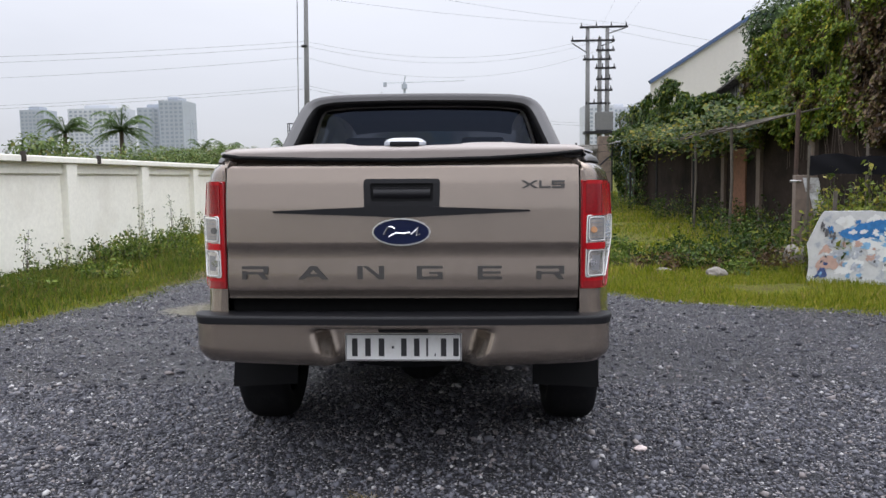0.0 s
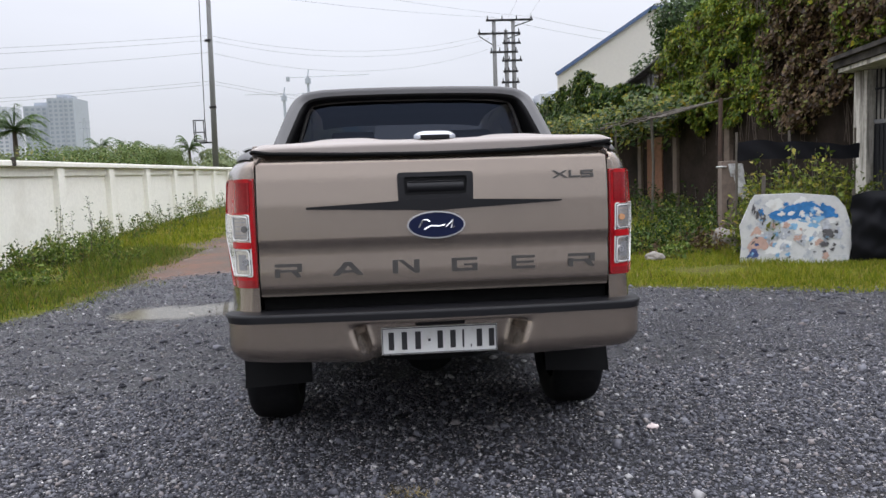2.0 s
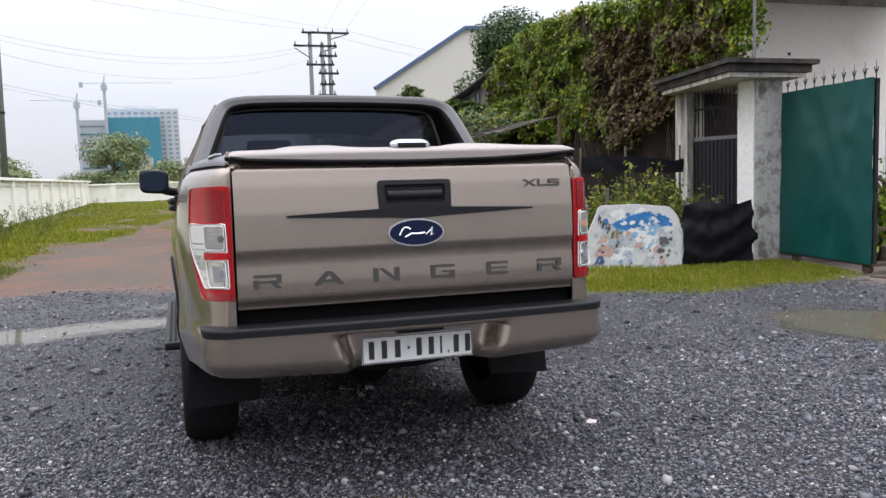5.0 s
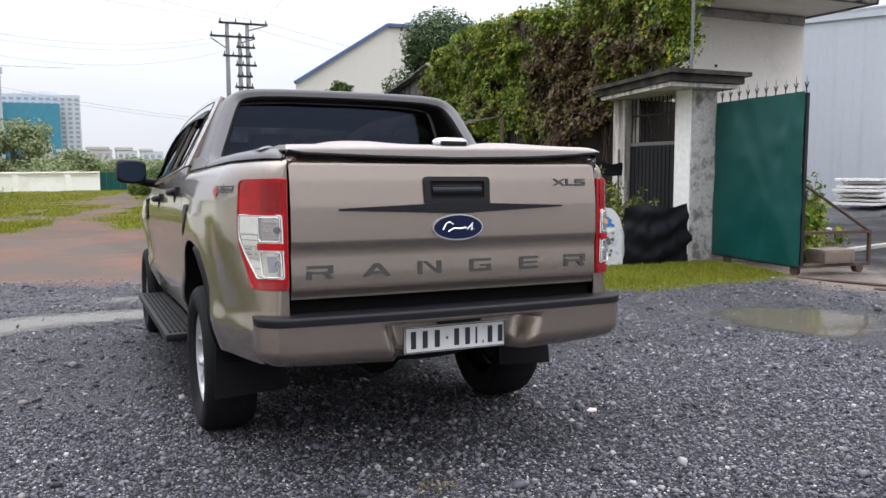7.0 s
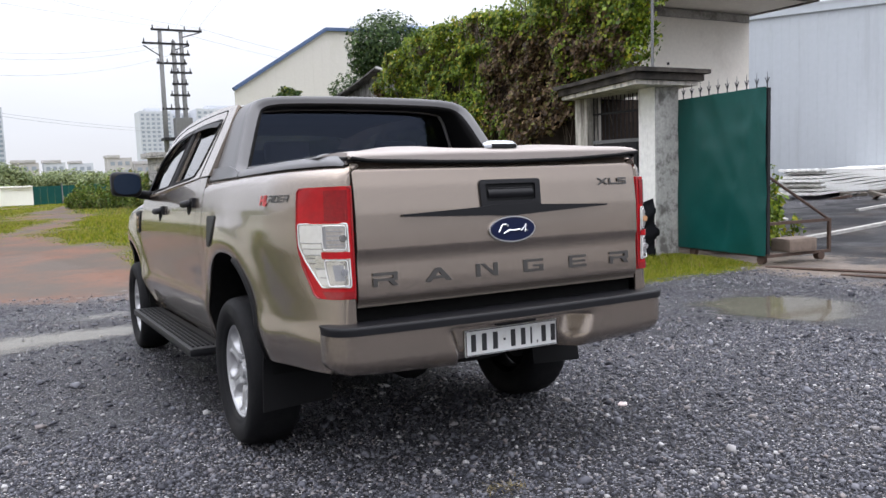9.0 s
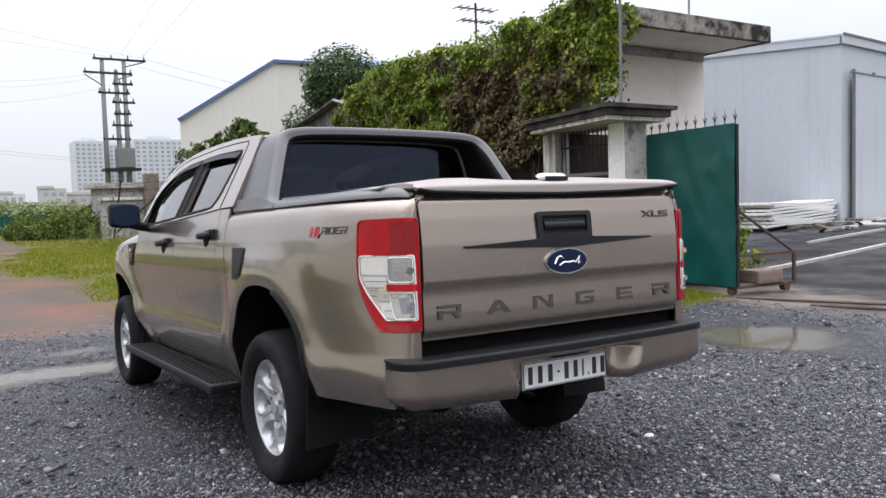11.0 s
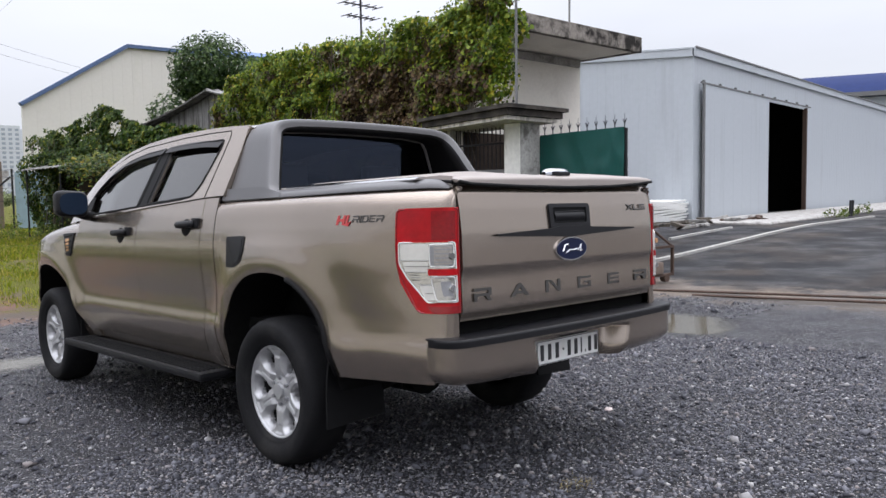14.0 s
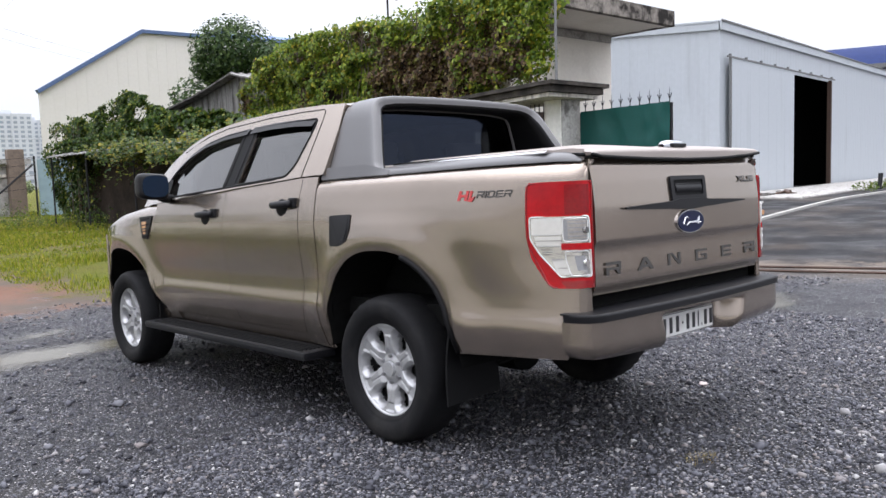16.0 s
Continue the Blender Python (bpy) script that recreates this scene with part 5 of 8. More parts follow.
def vine(name, label, pieces, stems=()):
    ob = thing(name, (0, 0, 0), label, "vine")
    for nm, pts, nrm, size, material, seed in pieces:
        lv = new(nm, leaves_mesh(nm, pts, nrm, size, material, seed))
        lv.parent = ob
    bm = bmesh.new()
    for s in stems:
        tube_bm(s, 0.012, 5, bm, 0.5)
    if stems:
        part("stem", bm, BARK, ob)["kind"] = "stuff"
    return ob


vr = np.random.RandomState(77)
top_of = lambda y: np.interp(y, [6.9, 7.6, 8.2, 9.1, 10.7, 12.7, 13.8, 15.0, 16.0, 16.8], [4.86, 4.72, 4.52, 4.42, 4.46, 4.52, 4.50, 4.38, 4.12, 3.6])
low_of = lambda y: np.interp(y, [6.9, 7.3, 8.3, 9.0, 10.0, 11.5, 13.0, 18.2], [3.3, 2.7, 2.2, 1.75, 1.55, 1.9, 2.0, 1.9])


def withered(y, z):
    k = 1.15 * np.exp(-(((y - 9.8) / 2.0) ** 2) - ((z - 3.05 + 0.25 * (y - 9.7)) / 0.95) ** 2) + 0.9 * np.exp(-(((y - 9.0) / 1.5) ** 2) - ((z - 1.9) / 0.5) ** 2)
    return k + 0.55 * noise_at(y * 1.5, z * 1.9, 2.0) + 0.3 * noise_at(y * 4, z * 4, 5.0)


COUNT = 72000
y = np.where(vr.uniform(0, 1, COUNT) < 0.09, vr.uniform(6.95, 8.3, COUNT), vr.uniform(6.95, 16.8, COUNT))
zt, zb = top_of(y) + 0.16 * noise_at(y * 2.6, 0, 7), low_of(y) + 0.35 * noise_at(y * 3.0, 4, 1)
z = zb + (zt - zb) * vr.uniform(0, 1, COUNT) ** 0.9
x = 7.16 - 0.20 * noise_at(y * 1.6, z * 1.9, 0) - 0.14 * noise_at(y * 4.5, z * 4.5, 3) - 0.10 * np.maximum(0.0, 3.0 - z) + vr.normal(0, 0.05, COUNT)
x += np.maximum(0.0, 7.65 - y) * vr.uniform(-0.2, 0.5, COUNT)
open_spot = noise_at(y * 2.9, z * 2.9, 9) + 0.4 * noise_at(y * 7, z * 7, 12)
keep = (open_spot > -0.42) | (vr.uniform(0, 1, COUNT) < 0.2)
x, y, z = x[keep], y[keep], z[keep]
w = withered(y, z)
is_brown = w > 0.42 + vr.normal(0, 0.21, len(w))
is_gold = ~is_brown & (vr.uniform(0, 1, len(w)) < 0.02 + 0.09 * (w > 0.1) + 0.10 * (noise_at(y * 2, z * 2, 31) > 0.45))
leaf_at = np.stack([x, y, z], 1)
y = vr.uniform(6.95, 16.6, 4500)
crest = np.stack([7.2 + vr.uniform(0, 0.9, 4500), y, top_of(y) + 0.02 + 0.14 * noise_at(y * 3, 2, 2) + vr.normal(0, 0.06, 4500)], 1)
brown, gold, stems = leaf_at[is_brown], leaf_at[is_gold], []
green = np.concatenate([leaf_at[~is_brown & ~is_gold], crest])
for k in range(46):
    y = vr.uniform(7.0, 16.6)
    zt = top_of(y)
    stems.append([(7.22 + 0.03 * math.sin(q), y + 0.12 * math.sin(q * 1.3 + k), zt - (zt - low_of(y) + vr.uniform(0.1, 0.9)) * q / 6) for q in range(7)])
side = lambda pts: np.tile([-1.0, 0.0, 0.45], (len(pts), 1))
vine("hanging_vine", "thick hanging vine, green with withered brown patches, over the house's flank", [
    ("green_leaves", green, side(green), vr.uniform(0.048, 0.092, len(green)), VINE_GREEN, 1),
    ("withered_leaves", brown, side(brown), vr.uniform(0.048, 0.095, len(brown)), VINE_BROWN, 2),
    ("yellow_leaves", gold, side(gold), vr.uniform(0.05, 0.095, len(gold)), VINE_YELLOW, 3)], stems)
# strands hanging at the near end
strand, strand_stems = [], []
for k in range(7):
    x0, y0 = 7.5 + 0.13 * k, 7.45 + vr.normal(0, 0.1)
    length = vr.uniform(0.3, 1.2)
    strand_stems.append([(x0 + 0.1 * math.sin(q * 0.7 + k), y0, 4.45 - length * q / 6) for q in range(7)])
    for q in range(60):
        f = vr.uniform(0, 1)
        strand.append((x0 + 0.1 * math.sin(f * 4.2 + k) + vr.normal(0, 0.05), y0 + vr.normal(0, 0.05), 4.5 - length * f))
vine("vine_strands", "loose green vine strands hanging off the slab's corner", [("leaves", strand, np.tile([-0.5, -1, 0.3], (len(strand), 1)), vr.uniform(0.06, 0.11, len(strand)), VINE_GREEN, 4)], strand_stems)
# creeper over the awning and shed front
dstems = []
ctop = lambda y: np.interp(y, [16.8, 18.5, 20.0, 21.5, 23.3, 24.4, 26.4, 29.0, 30.9], [3.1, 3.3, 3.35, 3.5, 3.9, 4.25, 3.95, 3.75, 3.55])
clow = lambda y: np.interp(y, [16.8, 20.0, 25.0, 27.5, 29.0, 31.0], [2.35, 2.45, 2.4, 2.2, 0.9, -0.1])
y = vr.uniform(16.8, 30.9, 32000)
zt, zb = ctop(y) + 0.25 * noise_at(y * 1.8, 0, 17), clow(y) + 0.2 * noise_at(y * 2.4, 4, 11)
z = zb + (zt - zb) * vr.uniform(0, 1, len(y))
x = 6.95 - 0.35 * noise_at(y * 1.2, z * 1.7, 10) + vr.normal(0, 0.07, len(y)) - 0.25 * (z < 2.9)
keep = (noise_at(y * 2.0, z * 2.6, 29) > -0.30) | (vr.uniform(0, 1, len(y)) < 0.15)
dark = [np.stack([x, y, z], 1)[keep]]
y, z = vr.uniform(27.5, 30.7, 3600), vr.uniform(-0.1, 3.6, 3600)
dark.append(np.stack([6.7 + vr.uniform(0, 0.9, 3600) + vr.normal(0, 0.1, 3600), y + 0.25 * noise_at(z * 2, y, 1), z], 1))
dark = np.concatenate(dark)
y = vr.uniform(13.2, 24.0, 8500)
y = y[(noise_at(y * 1.7, 6, 4) > -0.1) | (vr.uniform(0, 1, 8500) < 0.25)]
hang = np.maximum(0.0, noise_at(y * 2.0, 3, 8) + 0.2) * vr.uniform(0, 1, len(y)) ** 2
gold2 = np.stack([vr.uniform(5.5, 7.0, len(y)), y, 2.30 + 0.22 * noise_at(y * 1.3, 1, 5) + vr.normal(0, 0.10, len(y)) - 0.9 * hang], 1)
is_dull = vr.uniform(0, 1, len(y)) < 0.6
for k in range(12):
    y = vr.uniform(27.6, 30.6)
    dstems.append([(6.75 + 0.05 * math.sin(q), y + 0.06 * math.sin(q + k), 3.4 * q / 6) for q in range(7)])
vine("creeper", "dark green creeper covering the shed and awning", [("leaves", dark, side(dark), vr.uniform(0.075, 0.135, len(dark)), VINE_DARK, 5)], dstems)
perg = thing("pergola", (0, 0, 0), "bamboo pergola with yellowing gourd leaves", "pergola")
for nm, pick, mt in (("gourd_leaves", gold2[~is_dull], VINE_YELLOW), ("green_leaves", gold2[is_dull], VINE_DARK)):
    lv = new(nm, leaves_mesh(nm, pick, np.tile([-0.3, -0.5, 1.0], (len(pick), 1)), vr.uniform(0.07, 0.13, len(pick)), mt, 6))
    lv.parent = perg
for k in range(11):
    y = 12.4 + k * 0.42
    part("bamboo_pole", tube_bm([(7.25, y + 0.1, 2.42), (6.4, y, 2.25), (5.45, y - 0.15 + 0.2 * math.sin(k), 2.02 + 0.06 * math.sin(k * 3))], 0.018, 5), BAMBOO, perg)
for (x, y) in ((5.75, 13.6), (5.7, 16.0)):
    part("bamboo_post", tube_bm([(x, y, -0.3), (x + 0.05, y, 1.0), (x + 0.02, y, 2.2)], 0.03, 6), BAMBOO, perg)
part("bamboo_beam", tube_bm([(5.6, 12.2, 2.06), (5.7, 14.0, 2.08), (5.6, 17.2, 2.02)], 0.025, 5), BAMBOO, perg)


# ---- trees ----
def tree(at, height, spread, count, material, label, seed, leaf=0.22, trunk=0.14, name="tree", base=None):
    """Tapered trunk, limbs, and a crown of many leaves in uneven clumps."""
    r = np.random.RandomState(seed)
    z0 = ground_z(*at) if base is None else base
    ob = thing(name, (at[0], at[1], z0 - 0.1), label, "tree")
    bm = bmesh.new()
    top = Vector((r.normal(0, 0.1) * spread, r.normal(0, 0.1) * spread, height * 0.6))
    tube_bm([(0, 0, 0), top * 0.5 + Vector((r.normal(0, 0.1), r.normal(0, 0.1), 0)), top], trunk, 8, bm, 0.5)
    clumps = []
    for k in range(16):
        a, e = r.uniform(0, math.tau), r.uniform(-0.15, 1.0)
        tip = Vector((spread * math.cos(a) * math.sqrt(1 - max(e, 0) ** 2) * r.uniform(0.35, 0.9), spread * math.sin(a) * math.sqrt(1 - max(e, 0) ** 2) * r.uniform(0.35, 0.9), height * (0.58 + 0.36 * e)))
        tube_bm([top * r.uniform(0.55, 1.0), (top + tip) / 2 + Vector((0, 0, 0.1 * height * r.uniform(-0.3, 0.6))), tip], trunk * 0.35, 5, bm, 0.3)
        clumps.append((tip, spread * r.uniform(0.26, 0.5)))
    part("trunk", bm, BARK, ob)
    pick = r.randint(len(clumps), size=count)
    mid, rad = np.array([tuple(c) for c, _ in clumps])[pick], np.array([q for _, q in clumps])[pick][:, None]
    d = r.normal(0, 1, (count, 3))
    d /= np.linalg.norm(d, axis=1)[:, None]
    cs = mid + d * rad * r.uniform(0.3, 1.0, (count, 1)) ** 0.5 * np.array([1, 1, 0.75])
    ns = d + np.array([0, 0, 0.6])
    lv = new("crown", leaves_mesh("crown", cs, ns, np.full(count, leaf), material, seed))
    lv.parent = ob
    return ob


tree((11.7, 25.2), 6.9, 3.3, 28000, TREE_LEAF, "dark round-crowned tree behind the shed", 201, 0.13)
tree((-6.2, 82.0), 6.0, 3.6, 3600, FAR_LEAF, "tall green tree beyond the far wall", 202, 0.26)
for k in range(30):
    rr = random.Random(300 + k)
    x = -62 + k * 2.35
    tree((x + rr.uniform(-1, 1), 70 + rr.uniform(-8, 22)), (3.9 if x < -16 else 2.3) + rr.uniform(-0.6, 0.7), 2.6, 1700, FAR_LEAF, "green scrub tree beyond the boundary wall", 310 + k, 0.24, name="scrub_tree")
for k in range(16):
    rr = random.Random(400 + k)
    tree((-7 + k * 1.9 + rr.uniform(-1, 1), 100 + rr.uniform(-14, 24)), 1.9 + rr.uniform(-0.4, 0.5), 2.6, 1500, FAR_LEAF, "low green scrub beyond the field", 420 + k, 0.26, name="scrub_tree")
for k in range(14):
    rr = random.Random(450 + k)
    x = -8.5 - 0.4 * k
    tree((x, 14 + k * 3.0 + rr.uniform(-1, 1)), 2.0 + 0.09 * k + rr.uniform(-0.2, 0.3), 1.5, 3600, SCRUB_LEAF, "green scrub behind the white wall", 460 + k, 0.08, name="scrub_tree")


def palm(at, height, size, seed, lean=0.0):
    r = np.random.RandomState(seed)
    ob = thing("palm_tree", (at[0], at[1], -0.2), "feathery palm tree beyond the white wall", "palm tree")
    crown = Vector((lean, 0, height))
    part("trunk", tube_bm([(0, 0, 0), (lean * 0.3, 0, height * 0.5), crown], 0.22, 10, None, 0.6), BARK, ob, smooth=True)
    for k in range(26):
        a, lift = k * math.tau / 26 * 7 + r.uniform(-0.2, 0.2), r.uniform(-0.2, 2.6)
        tip_d = Vector((math.cos(a), math.sin(a), 0))
        pts = [crown + tip_d * (size * f) + Vector((0, 0, size * (lift * f - (0.5 + 0.55 * max(lift, 0.0)) * f * f))) for f in np.linspace(0, 1, 9)]
        bm = tube_bm(pts, 0.03, 4, None, 0.2)
        for i in range(1, 58):
            f = i / 58 * 8
            j = min(int(f), 7)
            p = pts[j].lerp(pts[j + 1], f - j)
            for sgn in (-1, 1):
                sd = tip_d.cross(Vector((0, 0, 1))) * sgn
                ln = size * 0.26 * math.sin(math.pi * (0.12 + 0.85 * i / 58))
                q1 = p + sd * ln * 0.8 + tip_d * ln * 0.4 - Vector((0, 0, ln * r.uniform(0.0, 0.7)))
                vs = [bm.verts.new(p + tip_d * 0.032), bm.verts.new(p - tip_d * 0.032), bm.verts.new(q1)]
                bm.faces.new(vs)
        part("frond", bm, PALM_LEAF, ob)
    return ob


palm((-22.6, 50), 4.65, 2.15, 501)
palm((-29.2, 55), 4.85, 1.95, 502, 0.3)
palm((-20.2, 88), 4.2, 1.8, 503)
palm((-31.0, 92), 4.6, 1.8, 504)
palm((-25.5, 84), 3.9, 1.7, 505)

# ---- grey sheet-metal shed on the right ----
store = thing("warehouse", (21.62, 11.40, 0), "pale grey sheet-metal warehouse with a sliding door standing open", "warehouse", rz=6.15)
def ribbed(name, x0, x1, z0, z1, y, label="", pitch=0.32, parent=None, face=-1, axis="x", top=None):
    """Profiled sheet: shallow trapezoid ribs along one wall."""
    bm = bmesh.new()
    prev = None
    k = x0
    xs_r = []
    while k < x1 - 1e-6:
        for d, o in ((0, 0), (0.03, 0.006), (0.05, 0.006), (0.08, 0)):
            if k + d <= x1:
                xs_r.append((k + d, o))
        k += pitch
    xs_r.append((x1, 0))
    for x, o in xs_r:
        zt = top(x) if top else z1
        p = (x, y + face * o) if axis == "x" else (y + face * o, x)
        vs = (bm.verts.new((p[0], p[1], z0)), bm.verts.new((p[0], p[1], zt)))
        if prev:
            bm.faces.new((prev[0], vs[0], vs[1], prev[1]))
        prev = vs
    bmesh.ops.recalc_face_normals(bm, faces=bm.faces[:])
    return part(name, bm, SHEET, parent or store, label)
ribbed("front_sheet", 0.0, 7.08, 0.0, 5.70, 0.0)
ribbed("front_sheet", 12.32, 46.0, 0.0, 5.70, 0.0)
ribbed("lintel_sheet", 7.08, 12.32, 4.72, 5.70, 0.0)
ribbed("side_sheet", 0.0, 22.0, 0.0, 5.7, 0.0, axis="y", top=lambda y: 5.66 + 0.06 * y)
part("fascia", box_bm(-0.06, 46.0, -0.10, -0.03, 5.66, 5.97, 0.01), SHEET, store)
part("eave_trim", box_bm(-0.1, 46.0, -0.135, -0.105, 5.925, 5.985), POLE_GREY, store)
part("side_fascia", grid_bm(lambda u, v: Vector((-0.08, 22.0 * u, 5.66 + 1.32 * u + 0.30 * v)), 2, 1, away=(5, 11, 5), thick=0.03), SHEET, store)
part("roof", grid_bm(lambda u, v: Vector((-0.1 + 46.2 * v, 22.0 * u, 5.95 + 1.32 * u)), 2, 2, away=(20, 10, 0), thick=0.05), SHEET, store)
# black boards that paint the unlit inside behind the open door
part("shade_back", box_bm(0.2, 45.0, 9.0, 9.1, 0, 5.5), DARK, store)
part("shade_side", box_bm(4.9, 5.0, 0.2, 9.0, 0, 5.5), DARK, store)
part("shade_side", box_bm(15.0, 15.1, 0.2, 9.0, 0, 5.5), DARK, store)
leaf = ribbed("sliding_door", 0.55, 7.05, 0.12, 4.72, -0.16, "grey sliding sheet-metal door leaf", pitch=0.9)
part("door_stile", box_bm(0.44, 0.51, -0.22, -0.14, 0.0, 4.80), POLE_GREY, leaf)
part("door_rail", box_bm(0.3, 12.6, -0.18, -0.12, 4.80, 4.85), POLE_GREY, store)
for k in range(9):
    part("rail_bracket", box_bm(0.5 + k * 1.45, 0.58 + k * 1.45, -0.18, -0.10, 4.85, 4.92), POLE_GREY, store)
part("door_jamb", box_bm(12.20, 12.34, -0.12, 0.05, 0.0, 4.78), RUST, store)
plinth = part("apron_kerb", box_bm(-2.0, 30.0, -3.2, -0.3, -0.3, ground_z(24, 10) + 0.06, 0.03), CONCRETE)
plinth.matrix_basis = pose(21.62, 11.40, 0, 0, 0, 6.15)
tagged(plinth, "pale broken concrete apron before the warehouse door", "apron", kind="structure")
for a, b2, w in (((9.2, 5.95), (26.5, 7.35), 0.055), ((14.6, 8.1), (18.2, 8.3), 0.04)):
    d = Vector((b2[0] - a[0], b2[1] - a[1], 0))
    bm = grid_bm(lambda u, v: Vector((a[0] + d.x * u - d.normalized().y * w * (v - 0.5) * 2, a[1] + d.y * u + d.normalized().x * w * (v - 0.5) * 2, ground_z(a[0] + d.x * u, a[1] + d.y * u) + 0.055)), 20, 1, away=(15, 6, -5), thick=0.12)
    tagged(part("kerb", bm, paint("kerb_white", (0.33, 0.32, 0.30), rough=0.85, vary=0.2, grain=12, stain=(0.2, 0.19, 0.17))), "pale painted kerb beside the asphalt", "kerb", kind="structure")
blue_hall = thing("blue_hall", (79.6, 33.6, 0), "distant hall with a rounded navy blue roof", "hall", rz=-70.5)
part("hall_wall", box_bm(0, 44, 0, 20, 0, 9.9), SHEET, blue_hall)
part("hall_roof", grid_bm(lambda u, v: Vector((-0.5 + 45 * v, -0.8 + 21.6 * u, 10.4 + 2.8 * math.sin(u * math.pi) ** 0.7)), 16, 8, away=(22, 10, 0), thick=0.1), NAVY_ROOF, blue_hall, smooth=True)
part("eave_gutter", box_bm(-0.5, 44.5, -1.0, -0.55, 9.95, 10.38), POLE_GREY, blue_hall)
# heap of white sheets and scrap by the warehouse corner
heap = thing("sheet_stack", (19.2, 11.6, ground_z(19.2, 11.6)), "stack of white corrugated sheets on the ground", "sheet stack", rz=10)
for k in range(9):
    part("sheet", grid_bm(lambda u, v: Vector((-2.4 + 4.4 * u + 0.1 * (k * 7 % 5), -0.5 + 1.2 * v, 0.12 + 0.075 * k + 0.03 * math.sin(u * 5 + k) + 0.008 * math.sin(v * 40))), 4, 40, away=(0, 0, -3), thick=0.06), PLATE, heap)
for k in range(26):
    rr = random.Random(700 + k)
    x, y = 17.2 + rr.uniform(0, 6.5), 9.7 + rr.uniform(-0.4, 1.2)
    bm = box_bm(-rr.uniform(0.1, 0.5), rr.uniform(0.1, 0.5), -0.06, 0.06, 0, rr.uniform(0.03, 0.12), 0.01)
    ob = part("scrap", bm, rr.choice([RUST, CONCRETE, OLD_TIN, BAMBOO]))
    ob.matrix_basis = pose(x, y, ground_z(x, y) + (0.06 if x > 19.6 else 0), rr.uniform(-8, 8), rr.uniform(-12, 12), rr.uniform(0, 180))
    tagged(ob, "scrap of board and metal on the ground", "scrap")
for k, (x, y) in enumerate(((25.5, 8.2), (28.0, 8.6), (30.5, 9.0))):
    weeds((x, y), 0.35, 0.35, 160, WEED_MAT, "small weeds at the apron's edge", seed=180 + k)
chock = thing("bent_iron", (26.6, 8.1, ground_z(26.6, 8.1) + 0.03), "small bent black iron stand on the apron", "iron stand")
for (x0, x1) in ((-0.16, -0.08), (0.02, 0.16)):
    part("rod", rod_bm((x0, 0, 0), (x1, 0, 0.55), 0.04, 6), IRON, chock)

# ---- big cream warehouse behind ----
hall = thing("cream_hall", (0, 57, 0), "large cream sheet-metal hall with blue trimmed gable", "hall")
outline = [(14.1, -0.3), (48.0, -0.3), (48.0, 12.7), (25.6, 12.55), (21.45, 12.2), (14.1, 7.6)]
part("gable_wall", fill_bm(outline, (), lambda x, z: Vector((x, 0, z)), depth=(0, 0.2, 0)), CREAM_SHEET, hall)
for k in range(44):
    x = 14.3 + k * 0.75
    part("rib", box_bm(x, x + 0.04, -0.012, -0.002, 0, curve_at(x, [14.1, 21.45, 25.6, 48], [7.5, 12.1, 12.45, 12.6])), CREAM_SHEET, hall)
for (a, b2) in (((14.0, 7.65), (21.45, 12.35)), ((21.45, 12.35), (48.0, 12.85))):
    d = Vector((b2[0] - a[0], 0, b2[1] - a[1]))
    bm = box_bm(0, d.length, -0.25, 0.25, -0.13, 0.13)
    ob = part("verge_trim", bm, BLUE_TRIM, hall, "blue verge trim")
    ob.matrix_basis = pose(a[0], 0, a[1], 0, -math.degrees(math.atan2(d.z, d.x)), 0)
far_roof = thing("blue_roofed_hall", (39.4, 72, 0.35), "far hall with a blue roof", "hall")
part("hall_wall", box_bm(0, 30, 0, 16, 0, 14.0), CREAM_SHEET, far_roof)
part("hall_roof", grid_bm(lambda u, v: Vector((-0.6 + 31 * v, -0.6 + 17 * u, 14.0 + 3.0 * math.sin(u * math.pi))), 8, 4, away=(15, 8, 0), thick=0.1), BLUE_ROOF, far_roof, smooth=True)

# ---- transformer poles, hut, fence ----
ptower = thing("transformer_poles", (0, 72, 0), "concrete transformer poles with crossarms and insulators", "power pole")
polexs = (11.75, 12.85, 13.55)
for x, h in zip(polexs, (14.3, 13.4, 14.4)):
    part("pole", rod_bm((x - 0.05, 0, -0.3), (x, 0, h), 0.25, 12, r2=0.17), POLE_GREY, ptower, smooth=True)
for x0, x1, z in ((10.2, 14.2, 13.1), (11.0, 15.4, 14.3), (12.4, 14.3, 10.6), (12.3, 14.0, 8.6), (12.5, 14.2, 12.2), (11.3, 13.9, 11.4), (12.5, 13.9, 9.6), (11.5, 13.8, 7.4)):
    arm = part("crossarm", box_bm(x0, x1, -0.20, -0.06, z - 0.09, z + 0.09), IRON, ptower)
    for k in range(4):
        x = x0 + 0.15 + (x1 - x0 - 0.3) * k / 3
        part("insulator", rod_bm((x, -0.12, z + 0.07), (x, -0.12, z + 0.42), 0.075, 8, r2=0.03), IRON, arm)
for a, b2 in (((10.3, 12.9), (11.7, 12.0)), ((12.9, 12.6), (14.2, 13.0)), ((13.6, 13.7), (15.2, 14.2))):
    part("strut", rod_bm((a[0], -0.1, a[1]), (b2[0], -0.1, b2[1]), 0.05, 5), IRON, ptower)
part("transformer", box_bm(12.5, 14.0, -0.6, 0.6, 4.9, 6.6, 0.08, 2), POLE_GREY, ptower)
part("platform", box_bm(11.4, 14.4, -0.8, 0.8, 4.6, 4.85), IRON, ptower)
hut = thing("concrete_hut", (0, 40, 0), "grey concrete hut with a flat slab roof", "hut")
part("hut_wall", box_bm(5.3, 8.1, 0, 2.5, -0.3, 2.35), CONCRETE, hut)
